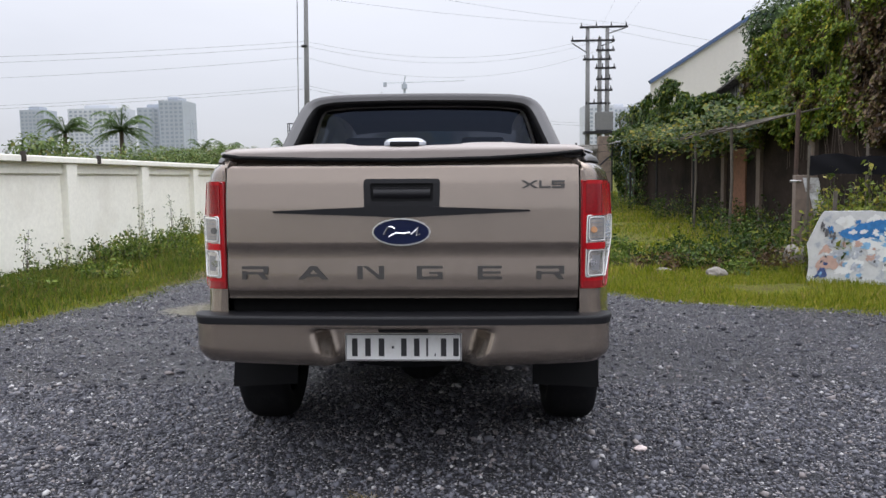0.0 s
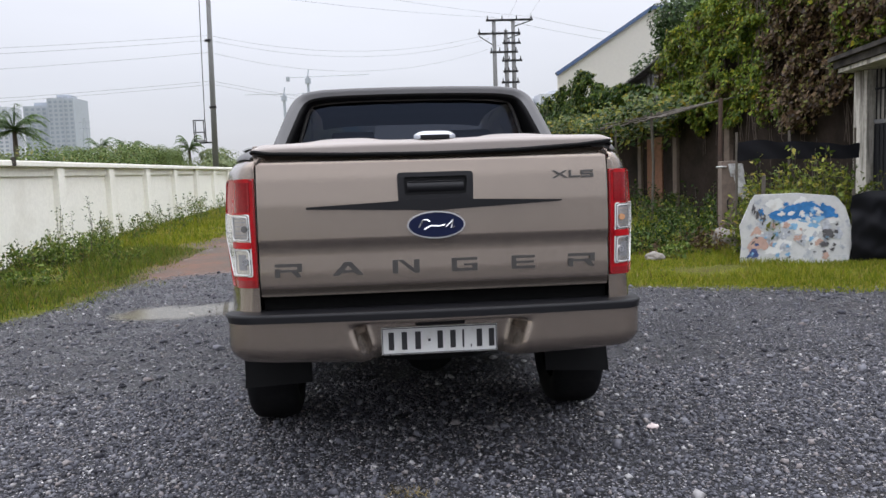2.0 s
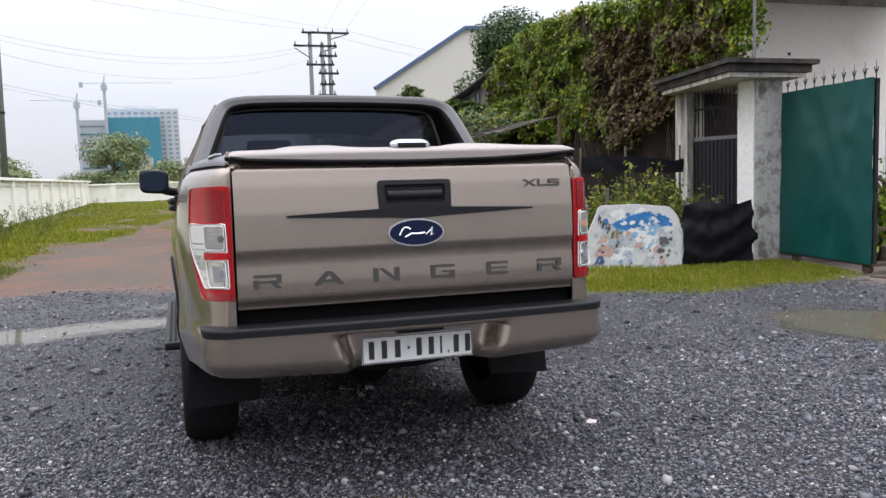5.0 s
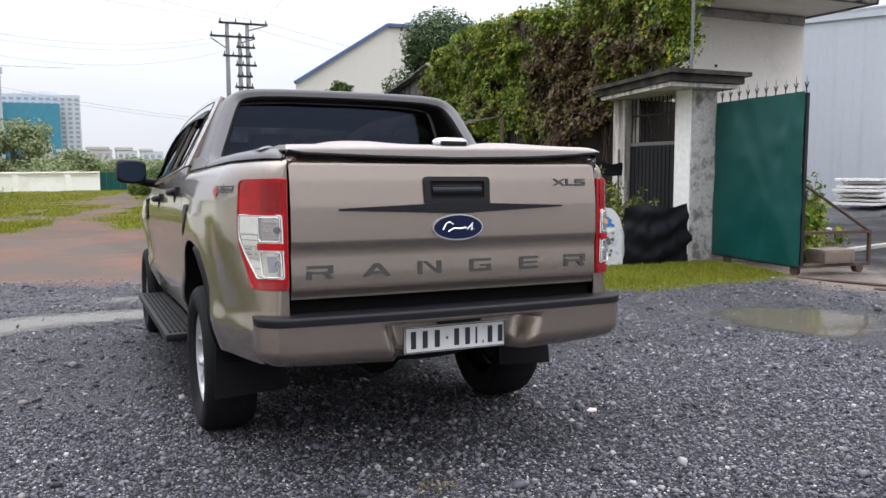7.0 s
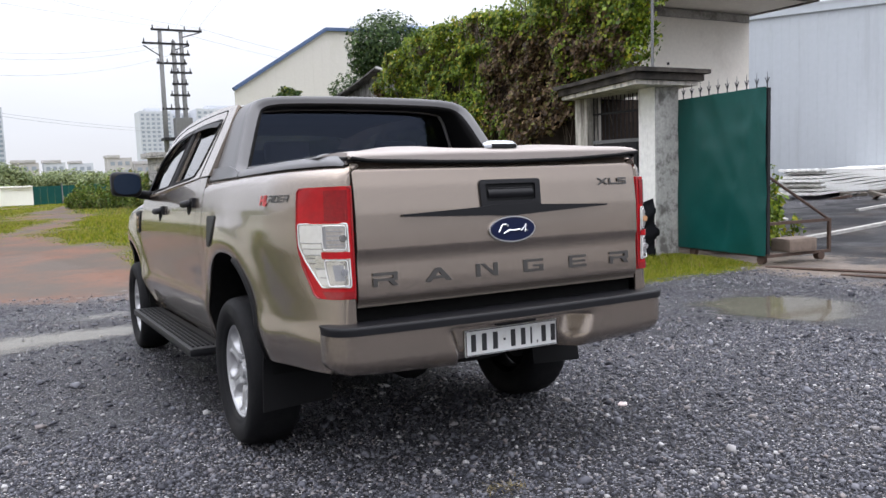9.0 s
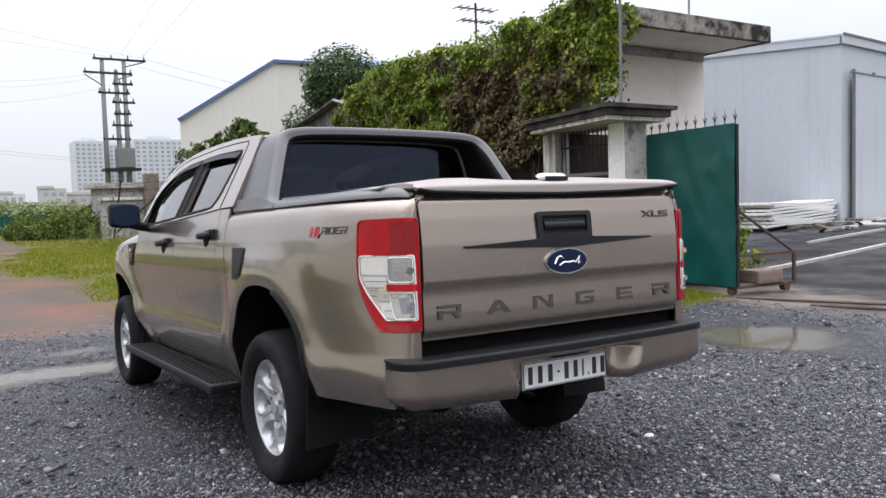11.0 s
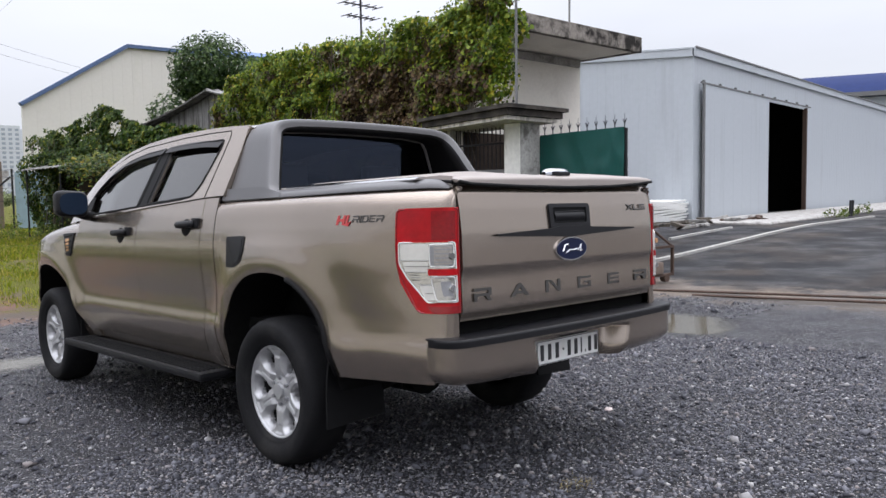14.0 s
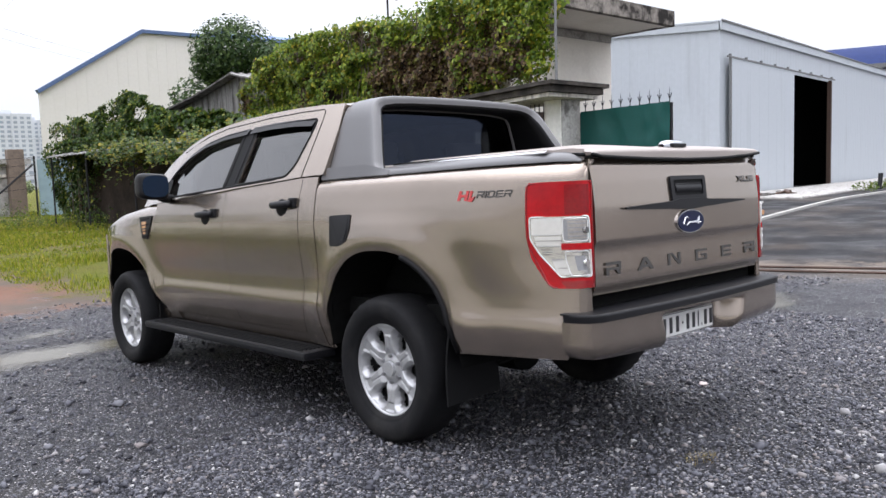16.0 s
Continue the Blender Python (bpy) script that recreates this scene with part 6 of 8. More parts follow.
part("hut_roof", box_bm(5.0, 8.4, -0.25, 2.8, 2.354, 2.62), CONCRETE, hut)
part("hut_ledge", box_bm(5.2, 7.3, -0.12, -0.004, 1.75, 1.90), WALL_DIRTY, hut)
part("hut_post", box_bm(7.35, 8.05, -0.5, -0.01, -0.3, 3.05, 0.02), CABINET, hut)
wf = thing("wire_fence", (0, 39, 0), "bent barbed-wire fence posts with a blue sheet panel", "fence")
part("panel", box_bm(8.45, 9.9, 0, 0.04, -0.3, 2.55), paint("pale_blue_sheet", (0.22, 0.30, 0.33), rough=0.4, vary=0.1, grain=3), wf)
for x in (8.3, 9.95, 5.6):
    part("post", rod_bm((x, -0.1, -0.3), (x + (0.5 if x < 8 else 0.0), -0.1, 2.7), 0.045, 6), IRON, wf)
for z in (1.2, 1.8, 2.3, 2.65):
    part("wire", rod_bm((4.5, -0.12, z - 0.3), (8.3, -0.12, z), 0.012, 4), IRON, wf)
part("stay", rod_bm((5.8, -0.15, 0.2), (8.2, -0.15, 2.3), 0.05, 6), IRON, wf)

# ---- lamp pole beyond the white wall, overhead cables ----
lpole = thing("camera_pole", (-12.05, 60, 0), "tall grey steel pole with a small cage platform", "pole")
part("pole", rod_bm((-0.15, 0, -0.3), (0.25, 0, 17.5), 0.24, 12, r2=0.15), POLE_GREY, lpole, smooth=True)
part("cage_arm", box_bm(-1.15, 0.0, -0.05, 0.05, 3.55, 3.68), IRON, lpole)
for x in (-1.5, -0.75):
    for y in (-0.3, 0.3):
        part("cage_bar", rod_bm((x, y, 3.7), (x, y, 5.3), 0.04, 5), IRON, lpole)
for z in (3.75, 4.4, 5.3):
    part("cage_rail", box_bm(-1.55, -0.7, -0.33, 0.33, z - 0.03, z + 0.03) if z < 3.8 else box_bm(-1.55, -0.7, -0.33, -0.27, z - 0.04, z + 0.04), IRON, lpole)
part("cable", rod_bm((-0.75, 0.1, 4.0), (-0.45, 0.1, 17.5), 0.035, 4), IRON, lpole)
for k, z in enumerate((11.2, 6.2)):
    part("band", rod_bm((-0.02, 0, z), (-0.02, 0, z + 0.15), 0.27, 12), IRON, lpole)


def cable(a, b, sag, label="thin black overhead cable"):
    a, b = Vector(a), Vector(b)
    pts = [a.lerp(b, k / 24) - Vector((0, 0, sag * 4 * (k / 24) * (1 - k / 24))) for k in range(25)]
    length = (b - a).length
    tagged(part("overhead_cable", tube_bm(pts, 0.004 + 0.00011 * (Vector((a + b) / 2).length), 4), WIRE), label, "cable")


P1 = (-12.0, 60)
for dz, sag in ((0, 1.6), (0.35, 1.5), (-0.9, 1.9)):
    cable((-95, 48, 11.4 + dz), (P1[0], P1[1], 11.3 + dz), sag)
    cable((P1[0], P1[1], 11.3 + dz), (12.4, 72, 13.0 + dz), sag)
for dz in (0, 0.25):
    cable((-95, 60, 8.6 + dz), (P1[0], P1[1], 8.0 + dz), 1.5)
    cable((P1[0], P1[1], 8.0 + dz), (25, 85, 6.0 + dz), 1.2)
for dx in (-1.6, 1.9):
    cable((13.2 + dx, 72, 14.6), (-46 + dx * 3, 20, 17.5 + dx * 0.25), 2.0)
    cable((13.2 + dx, 72, 14.6), (62 + dx * 2, 92, 13.0), 1.5)
for dx in (0, 1.8):
    cable((13.0 + dx, 72, 14.3), (8.0 + dx * 2.5, -30, 24), 1.0)

# ---- far town ----
def tower(name, x0, x1, y, z1, depth, storeys, bays, wall, label, pane=None, group="distant towers", crown=True):
    ob = thing(name, ((x0 + x1) / 2, y, 0), label, "tower", group)
    w = x1 - x0
    body = part("wall", box_bm(-w / 2, w / 2, 0, depth, -1, z1), wall, ob)
    if crown:
        part("roof", box_bm(-w * 0.25, w * 0.2, depth * 0.2, depth * 0.8, z1, z1 * 1.05), wall, ob)
    bm = bmesh.new()
    sw, sh = w / bays, (z1 - 3) / storeys
    for i in range(bays):
        for j in range(storeys):
            x = -w / 2 + sw * (i + 0.22)
            z = 2 + sh * (j + 0.2)
            vs = [bm.verts.new(p) for p in ((x, -0.15, z), (x + sw * 0.56, -0.15, z), (x + sw * 0.56, -0.15, z + sh * 0.55), (x, -0.15, z + sh * 0.55))]
            bm.faces.new(vs)
    part("window_grid", bm, pane or TOWER_PANE, body)["kind"] = "stuff"
    for i in range(0, bays, 3):
        part("pilaster", box_bm(-w / 2 + sw * i - sw * 0.08, -w / 2 + sw * i + sw * 0.08, -0.5, -0.01, 0, z1), wall, body)
    return ob


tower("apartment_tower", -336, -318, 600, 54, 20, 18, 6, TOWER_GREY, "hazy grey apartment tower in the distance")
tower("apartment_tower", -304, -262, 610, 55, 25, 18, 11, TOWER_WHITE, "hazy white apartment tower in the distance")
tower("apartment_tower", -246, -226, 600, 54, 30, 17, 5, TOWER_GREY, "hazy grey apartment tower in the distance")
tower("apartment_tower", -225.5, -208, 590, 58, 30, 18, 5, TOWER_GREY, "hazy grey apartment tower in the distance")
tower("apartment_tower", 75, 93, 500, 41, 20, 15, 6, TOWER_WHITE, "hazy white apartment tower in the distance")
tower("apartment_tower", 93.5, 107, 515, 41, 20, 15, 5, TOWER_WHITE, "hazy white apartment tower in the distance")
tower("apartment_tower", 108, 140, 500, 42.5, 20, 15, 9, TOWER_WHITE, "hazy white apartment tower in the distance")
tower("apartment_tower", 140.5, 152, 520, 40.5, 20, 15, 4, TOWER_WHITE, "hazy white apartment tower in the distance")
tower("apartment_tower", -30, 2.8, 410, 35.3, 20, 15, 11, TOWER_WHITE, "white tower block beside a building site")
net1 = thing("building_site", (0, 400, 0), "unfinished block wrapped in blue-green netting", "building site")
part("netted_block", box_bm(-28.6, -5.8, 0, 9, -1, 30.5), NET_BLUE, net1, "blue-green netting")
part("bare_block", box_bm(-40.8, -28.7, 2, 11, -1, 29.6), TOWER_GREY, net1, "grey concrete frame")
for k in range(7):
    part("floor_slab", box_bm(-41.0, -28.5, 1.6, 11.2, 3.5 + k * 3.9, 4.0 + k * 3.9), NET_BLUE if k % 2 else TOWER_GREY, net1)


def crane(x, y, z, jib_to, label):
    ob = thing("tower_crane", (x, y, 0), label, "tower crane")
    part("mast", box_bm(-0.6, 0.6, -0.6, 0.6, 0, z), TOWER_GREY, ob)
    part("cab", box_bm(-1.3, 1.3, -1.0, 1.0, z - 3.5, z - 1.0), TOWER_GREY, ob)
    part("jib", rod_bm((-math.copysign(9, jib_to), 0, z - 0.3), (jib_to, 0, z + 0.1), 0.2, 5), TOWER_WHITE, ob)
    part("peak", rod_bm((0, 0, z), (0.6, 0, z + 3.2), 0.3, 5), TOWER_GREY, ob)
    part("counterweight", box_bm(-math.copysign(9.6, jib_to) - 0.8, -math.copysign(9.6, jib_to) + 0.8, -0.7, 0.7, z - 2.2, z), TOWER_GREY, ob)


crane(-29, 398, 46.3, 30, "grey tower crane over the building site")
crane(-41, 398, 38.3, -19, "grey tower crane over the building site")
pylon = thing("lattice_pylon", (-137, 400, 0), "thin lattice power pylon far away", "pylon")
for s in (-1, 1):
    part("leg", rod_bm((s * 2.6, 0, 0), (s * 0.3, 0, 30), 0.28, 4), TOWER_GREY, pylon)
for z in (8, 14, 20, 25, 28):
    part("arm", rod_bm((-2.8 if z > 18 else -1.8, 0, z), (2.8 if z > 18 else 1.8, 0, z), 0.2, 4), TOWER_GREY, pylon)
for k in range(16):
    rr = random.Random(800 + k)
    x0 = -16 + k * 9.5
    w, z = rr.uniform(6.5, 9.3), rr.uniform(6.5, 9.0)
    ob = thing("town_house", (x0, 300 + rr.uniform(-12, 20), 0), "pale low-rise town house in the distance", "house", "distant houses")
    bdy = part("wall", box_bm(0, w, 0, 8, -1, z), rr.choice([TOWER_WHITE, FAR_ROOF, TOWER_WHITE]), ob)
    part("roof", box_bm(-0.3, w * rr.uniform(0.5, 0.9), -0.3, 8, z, z + 0.9), FAR_ROOF, ob)
    for j in range(2):
        for i in range(3):
            part("window", box_bm(w * (0.12 + 0.3 * i), w * (0.30 + 0.3 * i), -0.06, -0.01, z - 2.6 - 3 * j, z - 1.3 - 3 * j), TOWER_PANE, bdy)
for k in range(5):
    blue = part("market_roof", box_bm(58 + k * 14, 70 + k * 14, 200, 212, 0, 4.4 + 0.4 * (k % 2)), BLUE_ROOF if k % 2 else FAR_ROOF)
    tagged(blue, "low blue and grey roofed shed far off", "shed")


# ---- the pickup truck ----
TILT_AXIS = Vector((0.93, -0.37, 0.0)).normalized()
truck = thing("pickup_truck", label="champagne metallic double-cab pickup truck with bed lid, parked on gravel", category="pickup truck")
truck.matrix_basis = Matrix.Rotation(radians(-1.87), 4, TILT_AXIS)
REAR_HUB, FRONT_HUB, HUB_Z = 1.138, 4.385, 0.37


def arch_z(y):
    """The lower edge of the side: sill, or the wheel opening above it."""
    z = curve_at(y, [0.0, 0.035, 0.055, 0.55, 0.66, 1.5, 1.62, 3.80, 3.90, 5.0, 5.2], [0.60, 0.59, 0.535, 0.52, 0.50, 0.42, 0.42, 0.42, 0.42, 0.46, 0.50])
    for c, half, low, high, p in ((1.115, 0.505, 0.44, 0.53, 2.3), (4.43, 0.575, 0.40, 0.525, 2.3)):
        d = abs(y - c) / half
        if d < 1:
            z = max(z, low + high * (1 - d ** p) ** (1 / p))
    return z


def belt_z(y):
    return curve_at(y, [0.0, 1.6, 1.85, 2.08, 2.51, 3.4, 3.8, 4.1, 4.5, 4.9, 5.1, 5.2], [1.35, 1.352, 1.352, 1.34, 1.32, 1.27, 1.25, 1.225, 1.18, 1.11, 1.03, 0.96])


def half_width(y, z):
    w = curve_at(z, [0.38, 0.46, 0.54, 0.60, 0.645, 0.675, 0.72, 0.80, 0.92, 1.02, 1.10, 1.18, 1.26, 1.35, 1.42],
                 [0.795, 0.836, 0.866, 0.884, 0.893, 0.892, 0.884, 0.886, 0.899, 0.910, 0.912, 0.903, 0.888, 0.862, 0.84])
    if y < 0.5 and z > 0.8:
        w += (curve_at(z, [0.80, 1.26, 1.35, 1.42], [0.887, 0.887, 0.862, 0.84]) - w) * (0.5 - y) / 0.5
    if y < 0.5:
        w -= curve_at(z, [0.52, 0.95], [0.078, 0.122]) * ((0.5 - y) / 0.5) ** 2
    if y < 0.05:
        w -= 0.03 * (1 - math.sqrt(max(0.0, 1 - ((0.05 - max(y, 0.0)) / 0.05) ** 2)))
    if y > 4.2:
        w -= 0.17 * ((y - 4.2) / 1.0) ** 2.2
    for c, cz in ((1.115, 0.44), (4.43, 0.41)):
        r = math.hypot((y - c) * 0.97, z - cz)
        w += 0.030 * math.exp(-(((r - 0.56) / 0.12) ** 2)) * (1 if z > 0.4 else 0.5)
    return w


def side_panel(name, s, y_low, y_high, bottom, top, nu, nv, material=None, out=0.0, roll=0.0, label="", thick=0.012, parent=None):
    """A panel of the body's side. y_low, y_high: its ends by height; roll: how far its upper edge turns inwards."""
    ym = (y_low(0.8), y_high(0.8))

    def fn(u, v):
        u = u ** 1.25 if ym[0] < 0.1 else u
        y = ym[0] + (ym[1] - ym[0]) * u
        zb, zt = bottom(y), top(y)
        z = zb + (zt - zb) * v
        y = y_low(z) + (y_high(z) - y_low(z)) * u
        w = half_width(y, z) + out
        if roll and zt - z < roll:
            w -= roll * 0.8 * (1 - (zt - z) / roll) ** 2
        return Vector((s * w, y, z))

    return part(name, grid_bm(fn, nu, nv, away=(0, (ym[0] + ym[1]) / 2, 0.8), thick=thick), material or PAINT, parent or truck, label, smooth=True)


const = lambda v: (lambda z: v)
GATE_L, GATE_R = -0.704, 0.697
DOOR_REAR = lambda z: curve_at(z, [0.5, 0.62, 0.75, 1.25, 1.36], [1.90, 1.86, 1.845, 1.84, 1.835])
DOOR_SPLIT = lambda z: curve_at(z, [0.5, 0.6, 0.85, 1.0, 1.3], [2.66, 2.69, 2.725, 2.735, 2.70])
DOOR_FRONT = lambda z: curve_at(z, [0.5, 0.6, 0.9, 1.1, 1.26], [3.60, 3.70, 3.76, 3.77, 3.74])
GAP = 0.006
for s, side_name in ((-1, "near"), (1, "far")):
    bed = side_panel("bed_side", s, const(0.0), lambda z: 1.672, arch_z, lambda y: 1.342, 90, 34, roll=0.05)
    side_panel("cab_corner", s, const(1.672 + GAP * 1.6), lambda z: DOOR_REAR(z) - GAP, lambda y: 0.42, lambda y: belt_z(y) + 0.004, 6, 40)
    rear_door = side_panel("rear_door", s, DOOR_REAR, lambda z: DOOR_SPLIT(z) - GAP, lambda y: 0.475, lambda y: belt_z(y) + 0.004, 20, 40)
    front_door = side_panel("front_door", s, DOOR_SPLIT, lambda z: DOOR_FRONT(z) - GAP, lambda y: 0.475, lambda y: belt_z(y) + 0.004, 24, 40)
    side_panel("sill", s, const(1.70), const(3.86), lambda y: 0.39, lambda y: 0.482, 24, 5, out=-0.014)
    side_panel("front_wing", s, DOOR_FRONT, const(5.12), arch_z, belt_z, 70, 20, roll=0.06)
    # black shell behind the panels, so that their gaps look shaded
    side_panel("shade_side", s, const(0.02), const(5.08), lambda y: max(arch_z(y), 0.46) + 0.015, lambda y: min(belt_z(y), 1.33) - 0.04, 80, 8, material=DARK, out=-0.022, thick=0)
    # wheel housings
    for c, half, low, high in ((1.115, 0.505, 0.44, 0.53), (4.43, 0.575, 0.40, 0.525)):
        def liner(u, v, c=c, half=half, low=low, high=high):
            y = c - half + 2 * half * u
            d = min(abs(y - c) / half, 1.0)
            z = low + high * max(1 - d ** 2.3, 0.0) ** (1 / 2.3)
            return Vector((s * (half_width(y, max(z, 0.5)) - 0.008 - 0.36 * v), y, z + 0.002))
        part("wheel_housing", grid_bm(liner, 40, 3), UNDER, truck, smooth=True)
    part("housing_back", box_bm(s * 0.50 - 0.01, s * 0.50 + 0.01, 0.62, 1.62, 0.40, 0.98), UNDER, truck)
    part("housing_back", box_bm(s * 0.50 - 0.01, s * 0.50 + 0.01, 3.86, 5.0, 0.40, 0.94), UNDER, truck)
    # black lip along the rear edge of the rear wheel opening
    part("arch_lip", tube_bm([(s * (half_width(y, arch_z(y)) + 0.002), y, arch_z(y) - 0.004) for y in np.linspace(0.613, 0.93, 20)], 0.014, 6), TRIM, truck, smooth=True)
    # door handles
    for door, y0, y1, z0, z1 in ((rear_door, 1.87, 2.10, 1.135, 1.245), (front_door, 2.81, 3.05, 1.09, 1.205)):
        ym, zm = (y0 + y1) / 2, (z0 + z1) / 2
        w = half_width(ym, zm)
        recess = bmesh.new()
        bmesh.ops.create_uvsphere(recess, u_segments=20, v_segments=10, radius=1)
        for v in recess.verts:
            v.co = Vector((s * (w - 0.004) + v.co.x * 0.012, ym + 0.025 + v.co.y * 0.066, zm - 0.004 + v.co.z * 0.060))
        part("handle_cup", recess, TRIM, door, smooth=True)
        grip = [(s * (w + 0.012 + 0.022 * math.sin(math.pi * k / 8) ** 0.6), y0 + 0.02 + (y1 - y0 - 0.03) * k / 8, zm + 0.026 - 0.004 * k / 8) for k in range(9)]
        part("handle", tube_bm(grip, 0.021, 8), BLACK, door, "black plastic pull handle", smooth=True)
        part("handle_cap", box_bm(s * w - 0.014, s * w + 0.020, y0 - 0.012, y0 + 0.05, zm + 0.004, zm + 0.060, 0.010, 2), BLACK, door)

    # upper cab side: pillars round two windows
    def upper(y, z, s=s, out=0.0):
        w = 0.860 - (z - 1.34) * 0.49 + out
        if y > 3.1:
            w -= 0.10 * ((y - 3.1) / 1.0) ** 2
        return Vector((s * w, y, z))

    OUTER = [(1.632, 1.36), (1.636, 1.60), (1.66, 1.752), (1.9, 1.768), (2.17, 1.778), (2.45, 1.780), (2.73, 1.776), (2.98, 1.760), (3.19, 1.735), (3.40, 1.692), (3.57, 1.643),
             (3.80, 1.545), (4.00, 1.430), (4.12, 1.330), (4.16, 1.235), (3.8, 1.255), (3.4, 1.275), (2.9, 1.300), (2.51, 1.324), (2.08, 1.344), (1.85, 1.356)]
    REAR_WIN = round_loop([(2.600, 1.342), (2.580, 1.695), (2.2, 1.700), (1.885, 1.695), (1.900, 1.60), (1.955, 1.43), (2.015, 1.372)], 0.03)
    FRONT_WIN = round_loop([(2.710, 1.334), (2.69, 1.698), (2.92, 1.688), (3.18, 1.654), (3.42, 1.580), (3.62, 1.470), (3.79, 1.305), (3.74, 1.288), (3.2, 1.310)], 0.03)
    frame_ob = part("cab_frame", fill_bm(OUTER, (REAR_WIN, FRONT_WIN), lambda y, z: upper(y, z)), PAINT, truck)
    mod = frame_ob.modifiers.new("thickness", "SOLIDIFY")
    mod.thickness, mod.offset = 0.03, 0.0
    for win, nm in ((REAR_WIN, "rear_door_glass"), (FRONT_WIN, "front_door_glass")):
        part(nm, fill_bm(win, (), lambda y, z: upper(y, z, out=-0.006)), TINT_SIDE, rear_door if win is REAR_WIN else front_door, "smoked side window")
        ring = [upper(y, z, out=0.014) for y, z in win]
        part("window_seal", tube_bm(ring + ring[:2], 0.009, 5), TRIM, rear_door if win is REAR_WIN else front_door, smooth=True)
    part("waist_moulding", tube_bm([upper(y, z, out=0.012) for y, z in ((3.78, 1.292), (3.4, 1.302), (2.9, 1.322), (2.5, 1.342), (2.15, 1.358), (2.02, 1.372))], 0.0085, 6), TRIM, truck, smooth=True)
    part("door_seam", tube_bm([upper(y, z, out=0.0155) for y, z in ((1.846, 1.362), (1.838, 1.50), (1.828, 1.68), (1.832, 1.728), (1.852, 1.744), (2.1, 1.752), (2.45, 1.754), (2.98, 1.738), (3.25, 1.702), (3.57, 1.617))], 0.004, 5), DARK, truck, smooth=True)
    # black centre pillar
    part("centre_pillar", fill_bm([(2.560, 1.348), (2.545, 1.700), (2.722, 1.700), (2.752, 1.336)], (), lambda y, z: upper(y, z, out=0.018), ), TRIM, truck)
    # rain visors over the windows
    for vis in ([(1.90, 1.70), (2.1, 1.716), (2.35, 1.722), (2.62, 1.718)], [(2.66, 1.716), (2.95, 1.704), (3.2, 1.670), (3.42, 1.605), (3.58, 1.520)]):
        def visor(u, v, vis=vis):
            k = u * (len(vis) - 1)
            i = min(int(k), len(vis) - 2)
            f = k - i
            y = vis[i][0] * (1 - f) + vis[i + 1][0] * f
            z = vis[i][1] * (1 - f) + vis[i + 1][1] * f
            return upper(y, z - 0.046 * v, out=0.018 + 0.020 * v - 0.004)
        part("rain_visor", grid_bm(visor, 16, 3, away=(0, 2.6, 1.4), thick=0.004), BLACK, truck, "dark plastic rain visor", smooth=True)
    # door mirror
    mz, my, mx = 1.375, 3.42, s * 1.058
    mirror = bmesh.new()
    bmesh.ops.create_uvsphere(mirror, u_segments=36, v_segments=24, radius=1)
    for v in mirror.verts:
        p = [math.copysign(abs(c) ** 0.42, c) for c in (v.co.x, v.co.y, v.co.z)]
        grow = 1 - 0.16 * max(0.0, p[1])
        v.co = Vector((mx + p[0] * 0.106 * grow, my + p[1] * (0.085 if p[1] > 0 else 0.070), mz + p[2] * 0.090 * grow + s * p[0] * 0.006))
    mirror_ob = part("door_mirror", mirror, BLACK, truck, "black plastic door mirror", smooth=True)
    pane_loop = smooth_loop([(-0.090, -0.073), (0.090, -0.076), (0.092, 0.075), (-0.087, 0.075)], 3)
    part("mirror_pane", fill_bm(pane_loop, (), lambda x, z: Vector((mx + x, my - 0.068, mz + z)), depth=(0, -0.006, 0)), MIRROR_PANE, mirror_ob)
    part("mirror_arm", tube_bm([(s * 0.83, 3.60, 1.285), (s * 0.92, 3.52, 1.295), (s * 0.99, 3.45, 1.31)], 0.035, 8), BLACK, mirror_ob, smooth=True)
    part("mirror_foot", fill_bm([(3.56, 1.30), (3.60, 1.42), (3.66, 1.43), (3.80, 1.32), (3.80, 1.285)], (), lambda y, z: upper(y, z, out=0.02)), TRIM, truck)
    # side vent with lamp behind the front wheel
    vw = half_width(3.9, 1.1)
    vent = part("wing_vent", fill_bm([(4.03, 1.165), (3.80, 1.175), (3.83, 1.10), (3.90, 1.0), (3.975, 1.005), (4.0, 1.10)], (), lambda y, z: Vector((s * (half_width(y, z) + 0.001), y, z)), depth=(s * 0.006, 0, 0)), BLACK, truck, "black wing vent with amber repeater")
    part("repeater_lamp", fill_bm([(3.975, 1.130), (3.895, 1.132), (3.905, 1.085), (3.968, 1.080)], (), lambda y, z: Vector((s * (half_width(y, z) + 0.005), y, z)), depth=(s * 0.005, 0, 0)), AMBER, vent)
    part("repeater_lamp", fill_bm([(3.965, 1.070), (3.908, 1.074), (3.918, 1.040), (3.958, 1.036)], (), lambda y, z: Vector((s * (half_width(y, z) + 0.005), y, z)), depth=(s * 0.004, 0, 0)), AMBER, vent)
    for zv in (1.150, 1.108, 1.062, 1.024):
        part("vent_slat", tube_bm([(s * (half_width(y, zv) + 0.008), y, zv + (3.9 - y) * 0.10) for y in (3.985, 3.93, 3.85)], 0.005, 5), TRIM, vent)
    # running board
    board = part("running_board", box_bm(min(s * 0.80, s * 1.01), max(s * 0.80, s * 1.01), 1.69, 3.82, 0.362, 0.408, 0.018, 2), BLACK, truck, "black ribbed running board")
    for k in range(5):
        x = s * (0.865 + 0.028 * k)
        part("tread_rib", box_bm(x - 0.006, x + 0.006, 1.76, 3.72, 0.408, 0.414), TRIM, board)
